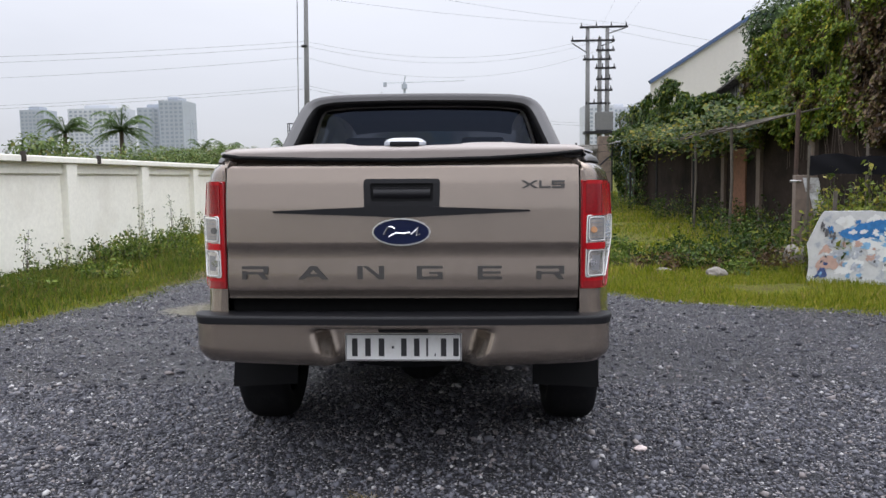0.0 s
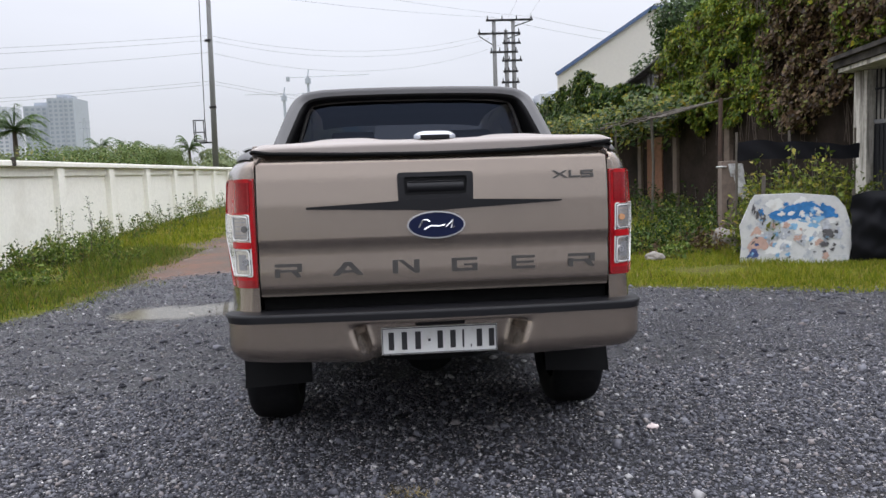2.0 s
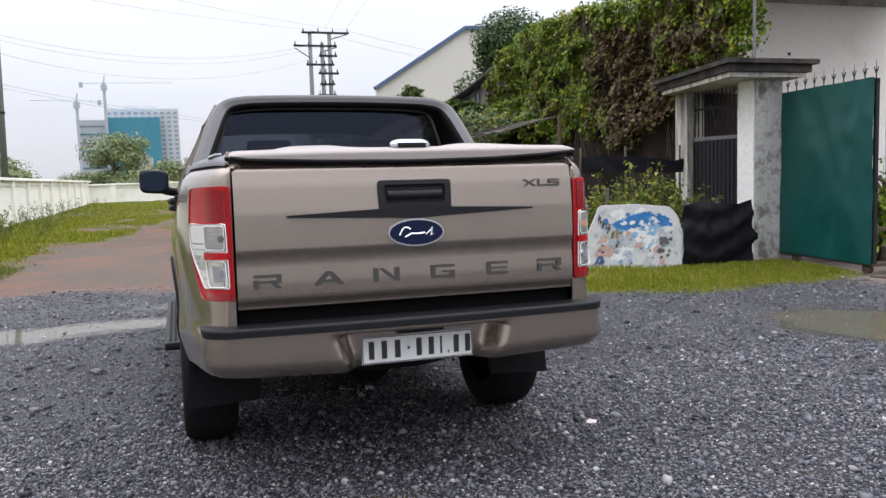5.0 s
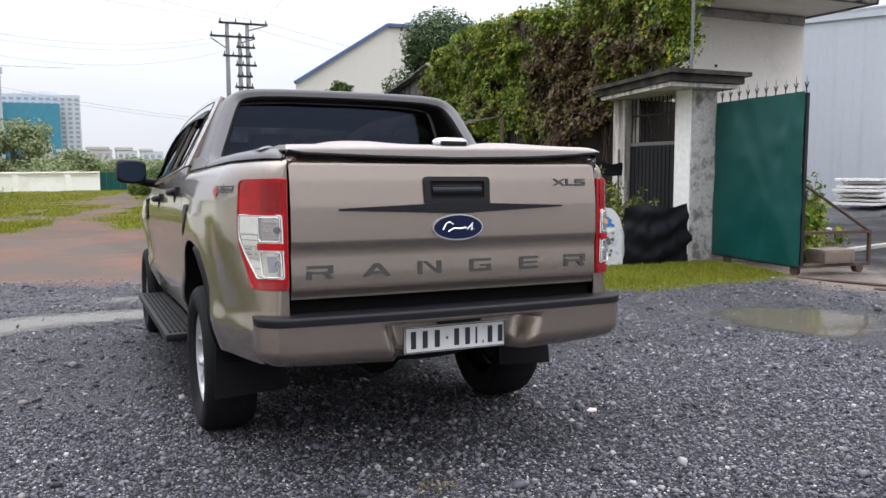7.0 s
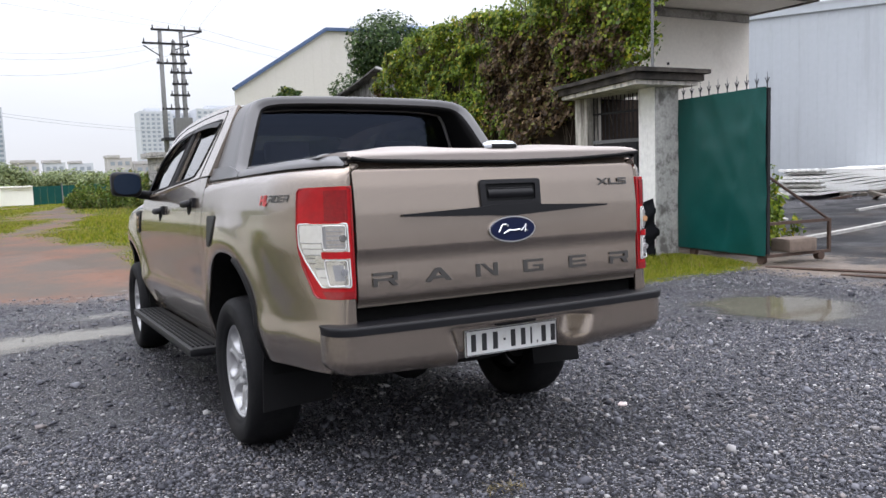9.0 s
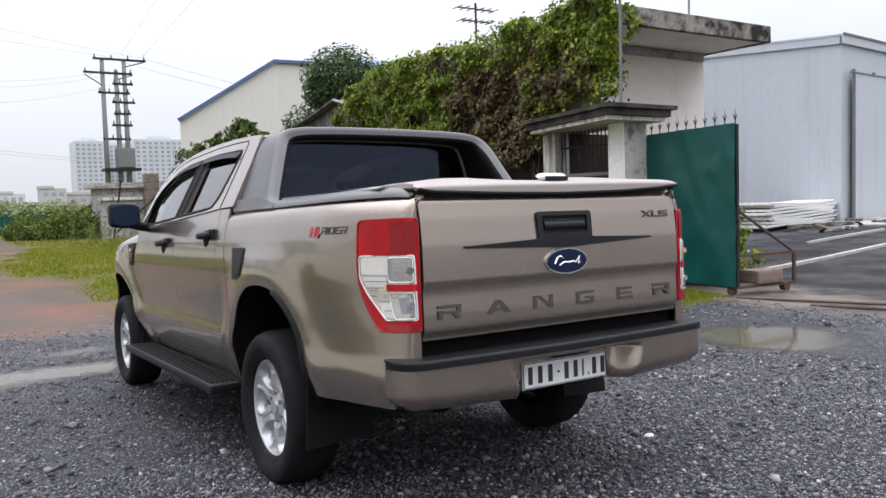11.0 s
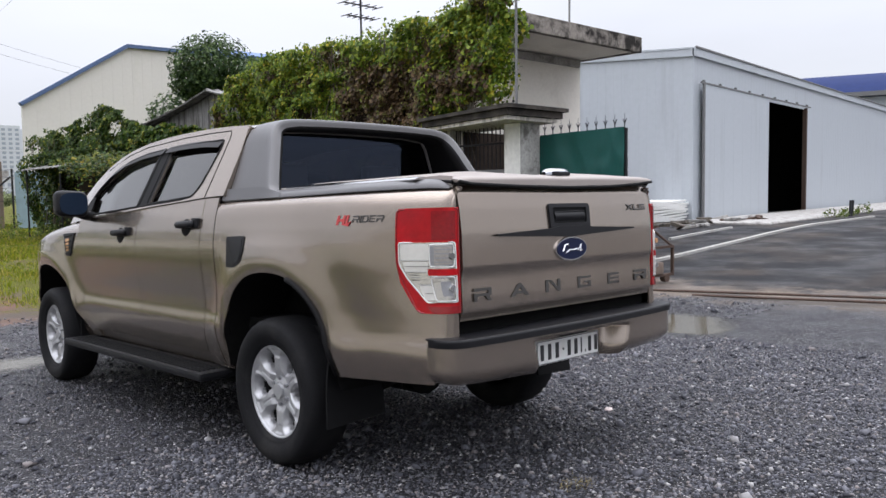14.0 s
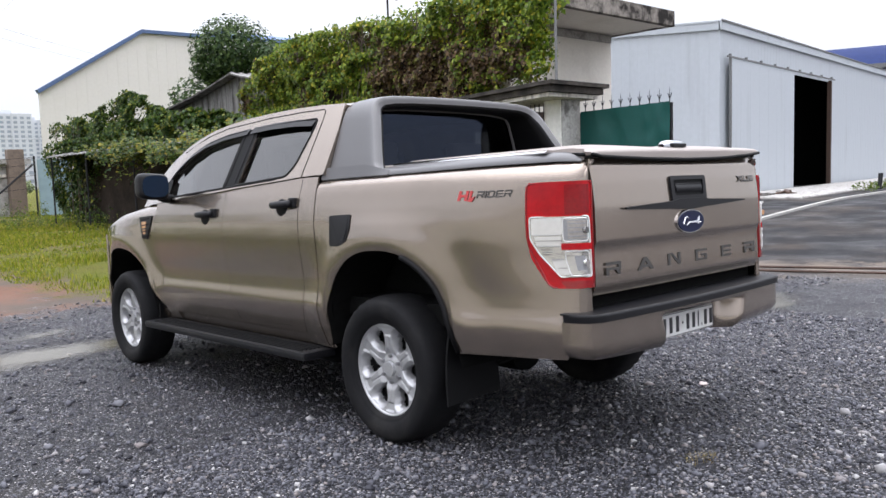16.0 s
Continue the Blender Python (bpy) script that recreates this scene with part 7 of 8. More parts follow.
    for yb in (1.9, 2.7, 3.5):
        part("board_bracket", box_bm(min(s * 0.55, s * 0.85), max(s * 0.55, s * 0.85), yb - 0.03, yb + 0.03, 0.365, 0.40), UNDER, board)
    # mud flaps
    part("mud_flap", grid_bm(lambda u, v: Vector((s * (0.575 + (0.325 - 0.02 * v) * u), 0.655 + 0.02 * u + 0.03 * math.sin(v * 2.2) - 0.03 * v, 0.262 + 0.34 * v + 0.02 * (1 - u) * (1 - v))), 8, 10, away=(0, 2, 0.4), thick=0.012), TRIM, truck, "black rubber mud flap", smooth=True)
    part("mud_flap", grid_bm(lambda u, v: Vector((s * (0.68 + 0.20 * u), 3.86 - 0.02 * v, 0.30 + 0.22 * v)), 3, 4, thick=0.01), TRIM, truck)
    # fuel flap (one side only)
    if s < 0:
        flap_loop = round_loop([(1.525, 1.145), (1.335, 1.150), (1.335, 1.075), (1.365, 1.010), (1.44, 0.985), (1.525, 0.985)], 0.016)
        flap = part("fuel_flap", fill_bm(flap_loop, (), lambda y, z: Vector((s * (half_width(y, z) + 0.001), y, z)), depth=(s * 0.004, 0, 0)), BLACK, truck, "black fuel filler flap cover")
        inner_loop = [(1.43 + (y - 1.43) * 0.82, 1.068 + (z - 1.068) * 0.82) for y, z in flap_loop]
        part("flap_panel", fill_bm(inner_loop, (), lambda y, z: Vector((s * (half_width(y, z) + 0.0045), y, z)), depth=(s * 0.003, 0, 0)), BLACK, flap)

    # rear corner strip behind the lamp
    def corner(u, v, s=s, lo=0.70, hi=1.342):
        z = lo + (hi - lo) * v
        a = u
        w = half_width(0.0, z)
        if hi - z < 0.05:
            w -= 0.04 * (1 - (hi - z) / 0.05) ** 2
        x = w - (w - (0.711 if s < 0 else 0.704)) * a
        return Vector((s * x, -0.006 * min(a * 4, 1), z))
    part("bed_corner", grid_bm(corner, 10, 26, away=(0, 1, 1), thick=0.01), PAINT, truck, smooth=True)

    # tail lamp, wrapped round the corner
    lamp_in = 0.713 if s < 0 else 0.706

    @functools.lru_cache(maxsize=None)
    def lamp_line(z, s=s, lamp_in=lamp_in):
        """The lamp's plan at one height: from its inner edge on the rear, round the corner, along the side."""
        reach = curve_at(z, [0.825, 0.85, 0.95, 1.04, 1.21, 1.24, 1.258], [0.096, 0.130, 0.190, 0.207, 0.208, 0.206, 0.192])
        pts = [(lamp_in, -0.012), (lamp_in + 0.02, -0.011)] + [(half_width(y, z), y - 0.006 * (1 - y / reach)) for y in np.linspace(0.002, 1.0, 22) ** 1.6 * reach]
        run = [0.0] + list(itertools.accumulate(math.dist(p, q) for p, q in zip(pts, pts[1:])))
        return [k / run[-1] for k in run], [p[0] for p in pts], [p[1] for p in pts]

    def lamp_point(a, z, s=s, out=0.0):
        """a: 0 at the inner edge on the rear, 1 at the furthest point along the side."""
        run, lx, ly = lamp_line(round(z, 4))
        x, y = curve_at(a, run, lx), curve_at(a, run, ly)
        a0, a1 = max(a - 0.04, 0.0), min(a + 0.04, 1.0)
        n = Vector((curve_at(a1, run, ly) - curve_at(a0, run, ly), curve_at(a0, run, lx) - curve_at(a1, run, lx), 0)).normalized()
        p = Vector((x, y, z)) + n * (0.008 + out)
        return Vector((s * p.x, p.y, z))
    lamp = part("tail_lamp", grid_bm(lambda u, v: lamp_point(u, 0.828 + 0.430 * v), 26, 24, away=(0, 1, 1.0), thick=0.02), RED_LENS, truck, "red and clear wraparound tail lamp", smooth=True)

    def lens(nm, a0, a1, z0, z1, material, out, label="", taper=0.0):
        """A pane on the lamp; taper: how far its outer edge slants in towards the bottom."""
        def fn(u, v):
            top = a1 - taper * max(0.0, 1 - v / 0.62) ** 1.3
            return lamp_point(a0 + (top - a0) * u, z0 + (z1 - z0) * v, out=out)
        return part(nm, grid_bm(fn, 30, 12, away=(0, 1, 1.0), thick=0.004), material, lamp, label, smooth=True)

    def lens_rim(a0, a1, z0, z1, out, r, material=LENS_RIM, slant=0.0):
        loop = [(p / 0.32, q) for p, q in round_loop([(a * 0.32, z) for a, z in ((a0, z0), (a1 - slant, z0), (a1 - slant * 0.25, z0 + (z1 - z0) * 0.42), (a1, z0 + (z1 - z0) * 0.62), (a1, z1), (a0, z1))], 0.014)]
        ring = [lamp_point(a, z, out=out) for a, z in loop]
        return part("lens_rim", tube_bm(ring + ring[:2], r, 6), material, lamp, smooth=True)

    lens("dark_chamber", 0.06, 0.40, 1.128, 1.244, DEEP_RED, 0.003)
    lens("lower_reflector", 0.05, 0.66, 0.832, 0.858, EDGE_RED, 0.003)
    lens_rim(0.012, 0.985, 0.831, 1.254, 0.001, 0.0040, EDGE_RED, slant=0.0)
    lens("clear_window", 0.075, 0.93, 0.874, 1.118, CLEAR_LENS, 0.004, "clear silvered lamp window", taper=0.30)
    lens_rim(0.075, 0.93, 0.874, 1.118, 0.006, 0.0026, slant=0.30)
    # stepped reflector behind the clear window
    lens("reflector_step", 0.44, 0.90, 1.046, 1.112, FACET, 0.0055)
    lens("reflector_step", 0.46, 0.86, 1.000, 1.040, FACET, 0.0065)
    lens("reflector_step", 0.44, 0.70, 0.948, 0.994, CLEAR_LENS, 0.0075)
    lens("reflector_step", 0.44, 0.66, 0.884, 0.942, FACET, 0.0065)
    for k, (a0, a1, z) in enumerate(((0.45, 0.90, 1.043), (0.45, 0.86, 1.020), (0.45, 0.84, 0.997), (0.62, 0.80, 0.984), (0.62, 0.78, 0.974), (0.62, 0.76, 0.964), (0.45, 0.66, 0.944), (0.45, 0.60, 0.910))):
        lens("side_flute", a0, a1, z, z + 0.0028, SMOKE_LENS if k % 2 else ALLOY_GREY, 0.0085)
    lens("indicator_lens", 0.11, 0.42, 1.024, 1.104, ALLOY_GREY, 0.007)
    lens("indicator_shade", 0.115, 0.36, 1.028, 1.100, INDICATOR, 0.008)
    for k in range(4):
        lens("lens_flute", 0.13, 0.35, 1.036 + 0.017 * k, 1.040 + 0.017 * k, ALLOY_GREY, 0.0105)
    lens_rim(0.10, 0.425, 1.018, 1.110, 0.009, 0.0026)
    lens("red_bar", 0.055, 0.47, 0.984, 1.010, RED_LENS, 0.011)
    lens("reverse_lens", 0.11, 0.42, 0.886, 0.974, CLEAR_LENS, 0.007)
    lens("reverse_shade", 0.16, 0.30, 0.900, 0.960, ALLOY_GREY, 0.009)
    lens_rim(0.10, 0.425, 0.880, 0.979, 0.010, 0.0026)
    part("bulb", rod_bm((s * 0.757, -0.026, 1.062), (s * 0.757, -0.014, 1.062), 0.013, 12), AMBER if s > 0 else SMOKE_LENS, lamp)
    part("bulb", rod_bm((s * 0.757, -0.026, 0.932), (s * 0.757, -0.014, 0.932), 0.014, 12), CHROME, lamp)

    # bed rail cap
    def rail(u, v, s=s):
        y = 0.012 + 1.643 * u
        z = curve_at(y, [0, 0.08, 0.5, 1.2, 1.66], [1.346, 1.352, 1.352, 1.348, 1.345])
        w = half_width(max(y, 0.07), 1.30) - 0.030 - 0.035 * max(0.0, 1 - y / 0.07) ** 1.5
        a = v * math.pi * 0.5
        return Vector((s * (w - 0.085 * (1 - math.cos(a))), y, z - 0.012 + 0.042 * min(1.0, 0.40 + y / 0.10) * math.sin(a)))
    part("bed_rail", grid_bm(rail, 40, 6, away=(0, 0.8, 1.0), thick=0.006), BAR_GREY, truck, "dark grey bed rail cap", smooth=True)

# ---- tailgate ----
def gate_y(z):
    return curve_at(z, [0.80, 0.825, 0.88, 0.960, 0.984, 0.996, 1.006, 1.15, 1.25, 1.32, 1.345], [-0.012, -0.0285, -0.0295, -0.0265, -0.0285, -0.033, -0.038, -0.036, -0.026, -0.012, 0.006])


tailgate = part("tailgate", grid_bm(lambda u, v: Vector((GATE_L + (GATE_R - GATE_L) * u, gate_y(0.790 + 0.558 * v) + 0.008 * abs(2 * u - 1) ** 4, 0.790 + 0.558 * v)), 40, 54, away=(0, 1, 1.0), thick=0.03), PAINT, truck, smooth=True)
# black sheet that paints the shade round the tailgate
part("gate_gap_shade", box_bm(-0.72, 0.72, 0.040, 0.06, 0.784, 1.35), DARK, truck)
bezel = part("handle_bezel", fill_bm(round_loop([(-0.154, 1.266), (0.150, 1.266), (0.146, 1.136), (-0.150, 1.136)], 0.018), (round_loop([(-0.128, 1.248), (0.124, 1.248), (0.120, 1.176), (-0.124, 1.176)], 0.012),), lambda x, z: Vector((x, gate_y(z) + 0.001, z)), depth=(0, -0.011, 0)), BLACK, tailgate, "black tailgate handle surround")
part("handle_recess", grid_bm(lambda u, v: Vector((-0.130 + 0.256 * u, gate_y(1.176 + 0.076 * v) - 0.002, 1.176 + 0.076 * v)), 2, 8, away=(0, 1, 1.2), thick=0.006), TRIM, bezel)
part("handle_lever", grid_bm(lambda u, v: Vector((-0.114 + 0.224 * u, gate_y(1.19 + 0.036 * v) - 0.005 - 0.007 * math.sin(v * math.pi), 1.19 + 0.036 * v)), 4, 8, away=(0, 1, 1.2), thick=0.004), BLACK, bezel, smooth=True)
part("lever_edge", tube_bm([(-0.112, gate_y(1.228) - 0.006, 1.228), (0.108, gate_y(1.228) - 0.006, 1.228)], 0.0025, 6), BLACK, bezel)
wing_loop = [(-0.512, 1.140), (-0.16, 1.154), (-0.10, 1.162), (0.09, 1.162), (0.15, 1.154), (0.502, 1.142), (0.502, 1.136), (0.10, 1.118), (-0.004, 1.112), (-0.11, 1.118), (-0.512, 1.132)]
part("handle_wing", fill_bm(wing_loop, (), lambda x, z: Vector((x, gate_y(z) - 0.001, z)), depth=(0, -0.018, 0)), BLACK, tailgate, "long black tapered trim wing")
oval = lambda rx, rz: [(rx * math.cos(k * math.tau / 40) - 0.004, 1.056 + rz * math.sin(k * math.tau / 40)) for k in range(40)]
badge = part("oval_badge", fill_bm(oval(0.116, 0.055), (), lambda x, z: Vector((x, -0.034, z)), depth=(0, -0.012, 0)), CHROME, tailgate, "blue oval badge with bright rim")
part("badge_field", fill_bm(oval(0.1090, 0.0490), (), lambda x, z: Vector((x, -0.040, z)), depth=(0, -0.009, 0)), OVAL_BLUE, badge)
for wave in ([(-0.074, 1.046), (-0.058, 1.074), (-0.040, 1.076), (-0.030, 1.068)], [(-0.052, 1.038), (-0.026, 1.052), (0.004, 1.050), (0.030, 1.054)], [(0.034, 1.046), (0.050, 1.060), (0.062, 1.076), (0.056, 1.042), (0.070, 1.048)]):
    part("badge_bar", tube_bm([(x, -0.0495, z) for x, z in wave], 0.0040, 5), CHROME, badge)


# tailgate letters, each a flat stroke outline on a unit field
STROKES = {
    "R": [[(0, 0), (0, 0.62), (0.18, 0.62), (0.18, 0)], [(0, 0.78), (0, 1), (1, 1), (1, 0.38), (0.82, 0.38), (0.82, 0.78)], [(0.18, 0.38), (0.18, 0.56), (0.82, 0.56), (0.82, 0.38)], [(0.62, 0.38), (0.84, 0.38), (1.0, 0), (0.80, 0)]],
    "A": [[(0, 0), (0.40, 1), (0.62, 1), (0.22, 0)], [(0.42, 0.96), (0.62, 1), (1.02, 0), (0.80, 0)], [(0.24, 0.20), (0.32, 0.40), (0.70, 0.40), (0.78, 0.20)]],
    "N": [[(0, 0), (0, 1), (0.2, 1), (0.2, 0)], [(0.2, 1), (0.80, 0.0), (0.80, 0.34), (0.38, 1)], [(0.8, 0), (0.8, 1), (1, 1), (1, 0)]],
    "G": [[(0, 0), (0, 1), (0.2, 1), (0.2, 0)], [(0.2, 0.8), (0.2, 1), (1, 1), (1, 0.8)], [(0.2, 0), (0.2, 0.2), (1, 0.2), (1, 0)], [(0.8, 0.2), (0.8, 0.55), (1, 0.55), (1, 0.2)], [(0.48, 0.40), (0.48, 0.55), (0.8, 0.55), (0.8, 0.40)]],
    "E": [[(0, 0), (0, 1), (0.2, 1), (0.2, 0)], [(0.2, 0.8), (0.2, 1), (1, 1), (1, 0.8)], [(0.2, 0), (0.2, 0.2), (1, 0.2), (1, 0)], [(0.2, 0.42), (0.2, 0.58), (0.95, 0.58), (0.95, 0.42)]],
    "X": [[(0, 0), (0.78, 1), (1, 1), (0.22, 0)], [(0, 1), (0.22, 1), (0.5, 0.62), (0.38, 0.48)], [(0.62, 0.52), (0.5, 0.38), (0.78, 0), (1, 0)]],
    "L": [[(0, 0), (0, 1), (0.2, 1), (0.2, 0)], [(0.2, 0), (0.2, 0.25), (1, 0.25), (1, 0)]],
    "S": [[(0, 0.75), (0, 1), (1, 1), (1, 0.75)], [(0, 0), (0, 0.25), (1, 0.25), (1, 0)], [(0, 0.4), (0, 0.75), (0.2, 0.75), (0.2, 0.4)], [(0.2, 0.4), (0.2, 0.6), (1, 0.6), (1, 0.4)], [(0.8, 0.25), (0.8, 0.4), (1, 0.4), (1, 0.25)]],
    "I": [[(0, 0), (0, 1), (1, 1), (1, 0)]],
    "H": [[(0, 0), (0, 1), (0.28, 1), (0.28, 0)], [(0.72, 0), (0.72, 1), (1, 1), (1, 0)], [(0.28, 0.36), (0.28, 0.62), (0.72, 0.62), (0.72, 0.36)]],
    "D": [[(0, 0), (0, 1), (0.2, 1), (0.2, 0)], [(0.2, 0.8), (0.2, 1), (0.85, 1), (0.85, 0.8)], [(0.2, 0), (0.2, 0.2), (0.85, 0.2), (0.85, 0)], [(0.8, 0.2), (0.85, 1), (1, 0.85), (1, 0.15), (0.85, 0)]],
}


def letter(kind, place, depth, material, parent):
    bm = bmesh.new()
    for i, stroke in enumerate(STROKES[kind]):
        vs = [bm.verts.new(Vector(place(a, b)) + Vector(depth) * (0.02 * i)) for a, b in stroke]
        f = bm.faces.new(vs)
        got = bmesh.ops.extrude_face_region(bm, geom=[f])
        bmesh.ops.translate(bm, vec=Vector(depth), verts=[g for g in got["geom"] if isinstance(g, bmesh.types.BMVert)])
    bmesh.ops.recalc_face_normals(bm, faces=bm.faces[:])
    return part("letter", bm, material, parent)


for kind, x0, x1 in (("R", -0.645, -0.540), ("A", -0.420, -0.300), ("N", -0.182, -0.075), ("G", 0.055, 0.158), ("E", 0.298, 0.393), ("R", 0.530, 0.640)):
    letter(kind, lambda a, b: (x0 + (x1 - x0) * a, gate_y(0.867 + 0.053 * b) - 0.002, 0.867 + 0.053 * b), (0, -0.0008, 0), DECAL, tailgate)
for kind, x0, x1 in (("X", 0.470, 0.535), ("L", 0.540, 0.585), ("S", 0.590, 0.640)):
    letter(kind, lambda a, b: (x0 + (x1 - x0) * a, gate_y(1.227 + 0.030 * b) - 0.0012, 1.227 + 0.030 * b), (0, -0.001, 0), DECAL, tailgate)
# side lettering on the bed
side_at = lambda y, z: (-(half_width(y, z) + 0.002), y, z)
for kind, y0, y1 in (("H", 0.560, 0.500), ("I", 0.492, 0.478)):
    letter(kind, lambda a, b: side_at(y0 + (y1 - y0) * a - 0.010 * b, 1.196 + 0.042 * b), (-0.0006, 0, 0), DECAL_RED, truck)
part("sticker_block", fill_bm([(0.506, 1.196), (0.470, 1.190), (0.452, 1.214), (0.470, 1.206)], (), lambda y, z: Vector(side_at(y, z)) - Vector((0.001, 0, 0)), depth=(-0.002, 0, 0)), DECAL_RED, truck, "red sticker shape")
for kind, y0, y1 in (("R", 0.448, 0.410), ("I", 0.404, 0.396), ("D", 0.390, 0.354), ("E", 0.347, 0.314), ("R", 0.307, 0.272)):
    letter(kind, lambda a, b: side_at(y0 + (y1 - y0) * a - 0.008 * b, 1.205 + 0.030 * b), (-0.0006, 0, 0), DECAL, truck)

# ---- bed lid ----
LID_FRONT = 1.34
def lid_top(x, y):
    z = 1.393 + 0.010 * (1 - (x / 0.72) ** 2)
    z += 0.024 * math.exp(-(((abs(x) - 0.36) / 0.17) ** 4)) * min(max((y - 0.04) / 0.22, 0), 1)
    z -= 0.012 * max(0.0, 1 - (y + 0.005) / 0.10) ** 2
    z += 0.012 * max(0.0, x) / 0.7 * max(0.0, 1 - y / 0.6)
    return z - 0.010 * max(0.0, (abs(x) - 0.68) / 0.035) ** 2


def lid_edge(x):
    """The lid's rear lower edge, sprung up a little at one corner."""
    return curve_at(x, [-0.715, -0.66, -0.35, 0.0, 0.35, 0.6, 0.715], [1.366, 1.356, 1.347, 1.343, 1.350, 1.364, 1.376])


def lid_fn(u, v):
    x = -0.715 + 1.43 * v
    edge, top, r = lid_edge(x), lid_top(x, -0.005), 0.018
    if u < 0.10:
        return Vector((x, -0.030, edge + max(top - r - edge, 0.0) * u / 0.10))
    if u < 0.26:
        q = (u - 0.10) / 0.16 * math.pi / 2
        return Vector((x, -0.030 + r * 1.4 * (1 - math.cos(q)), top - r + r * math.sin(q) if top - r > edge else edge + (top - edge) * math.sin(q)))
    y = -0.030 + r * 1.4 + (LID_FRONT + 0.030 - r * 1.4) * (u - 0.26) / 0.74
    return Vector((x, y, lid_top(x, y)))


lid = part("bed_lid", grid_bm(lid_fn, 50, 60, away=(0, 0.6, 1.0), thick=0.015), LID_PAINT, truck, "pale taupe moulded bed lid", smooth=True)
part("lid_seal", tube_bm([(x, -0.028, lid_edge(x) - 0.004) for x in np.linspace(-0.71, 0.71, 24)], 0.008, 6), TRIM, lid, smooth=True)
for s in (-1, 1):
    part("lid_skirt", grid_bm(lambda u, v: Vector((s * (0.715 + 0.004 * v), 0.01 + (LID_FRONT - 0.01) * u, lid_top(0.715, 0.01 + 1.3 * u) - 0.002 - 0.045 * v)), 20, 2, thick=0.006), LID_PAINT, lid, smooth=True)
# added chrome strips imitate the sky's glare on the wet rails
for s in (-1, 1):
    part("rail_glare", grid_bm(lambda u, v: Vector((s * (0.728 + 0.052 * v), 0.16 + 0.98 * u, 1.397 - 0.012 * v - 0.006 * (1 - u) + 0.004 * math.sin(v * math.pi))), 24, 4, away=(0, 0.6, 1.0), thick=0.006), CHROME, lid, "bright strip standing in for sky glare on the rail", smooth=True)
for s in (-1, 1):
    part("lid_gasket", tube_bm([(s * 0.719, y, lid_top(0.715, y) - 0.026) for y in (0.004, 0.02, 0.05, 0.12, 0.22, 0.34)], 0.0085, 6, None, 0.3), TRIM, lid, smooth=True)
def lock_fn(u, v):
    """A low chromed arch, drawn in at its ends."""
    t, a = -1 + 2 * u, v * math.pi
    half = 1 - abs(t) ** 5
    return Vector((0.007 + 0.084 * t, 0.052 - 0.036 * math.cos(a) * (0.35 + 0.65 * half), 1.400 + (0.016 + 0.017 * half) * math.sin(a) ** 0.6))


lock = part("lid_lock", grid_bm(lock_fn, 24, 12, away=(0.007, 0.052, 1.38)), LOCK_CHROME, lid, "chromed lid lock with black grip", smooth=True)
part("lock_grip", box_bm(-0.052, 0.066, 0.008, 0.024, 1.398, 1.4155, 0.005, 2), BLACK, lock)

# ---- rear bumper ----
def bumper_path(t):
    """t: -1 at one end, 0 behind the plate, 1 at the other."""
    a = abs(t)
    if a < 0.80:
        x, y = 0.73 * a / 0.80, -0.118 + 0.030 * (a / 0.80) ** 2
    else:
        q = (a - 0.80) / 0.20
        ang = min(q / 0.55, 1) * math.pi / 2
        x = 0.73 + (0.110 if t < 0 else 0.098) * math.sin(ang)
        y = -0.088 + 0.105 * (1 - math.cos(ang)) + max(0.0, q - 0.55) / 0.45 * 0.035
    return (math.copysign(x, t), y)


def bumper_fn(u, v):
    t = -1 + 2 * u
    x, y = bumper_path(t)
    a = abs(x)
    low = curve_at(a, [0, 0.28, 0.36, 0.66, 0.76, 0.84], [0.520, 0.520, 0.526, 0.534, 0.540, 0.545])
    z = low + (0.700 - low) * v
    tuck = 0.045 * max(0, 1 - v / 0.35) ** 2
    recess = 0.0
    edge = curve_at(z, [0.52, 0.66, 0.675], [0.325, 0.365, 0.365])
    if z < 0.676:
        q = min(max((edge - a) / 0.082, 0), 1)
        recess = 0.112 * q * q * (3 - 2 * q)
    n = Vector((x * 0.25 / 0.8, -1, 0)) if a < 0.73 else Vector((math.copysign(min(1, (a - 0.73) / 0.1), x), -max(0.0, 1 - (a - 0.73) / 0.1), 0))
    n.normalize()
    p = Vector((x, y, z)) - n * tuck
    p.y += recess
    return p


bumper = part("rear_bumper", grid_bm(bumper_fn, 150, 18, away=(0, 0.5, 0.62), thick=0.012), PAINT, truck, smooth=True)
part("step_pad", grid_bm(lambda u, v: Vector((bumper_path(-1 + 2 * u)[0] * (1.0 + 0.006 * math.sin(v * math.pi)), (bumper_path(-1 + 2 * u)[1] - 0.010) * (1 - max(0, v - 0.45) / 0.55) + 0.06 * max(0, v - 0.45) / 0.55, 0.696 + 0.034 * min(v / 0.4, 1))), 80, 8, away=(0, 0.3, 0.3), thick=0.006), BLACK, bumper, "black ribbed bumper step pad", smooth=True)
# black sheet for the shade between tailgate and bumper
part("bumper_gap_shade", box_bm(-0.70, 0.70, 0.036, 0.07, 0.56, 0.78), DARK, truck)
plate = part("number_plate", box_bm(-0.237, 0.233, -0.014, -0.004, 0.534, 0.646, 0.004, 2), PLATE, bumper, "white number plate with black characters")
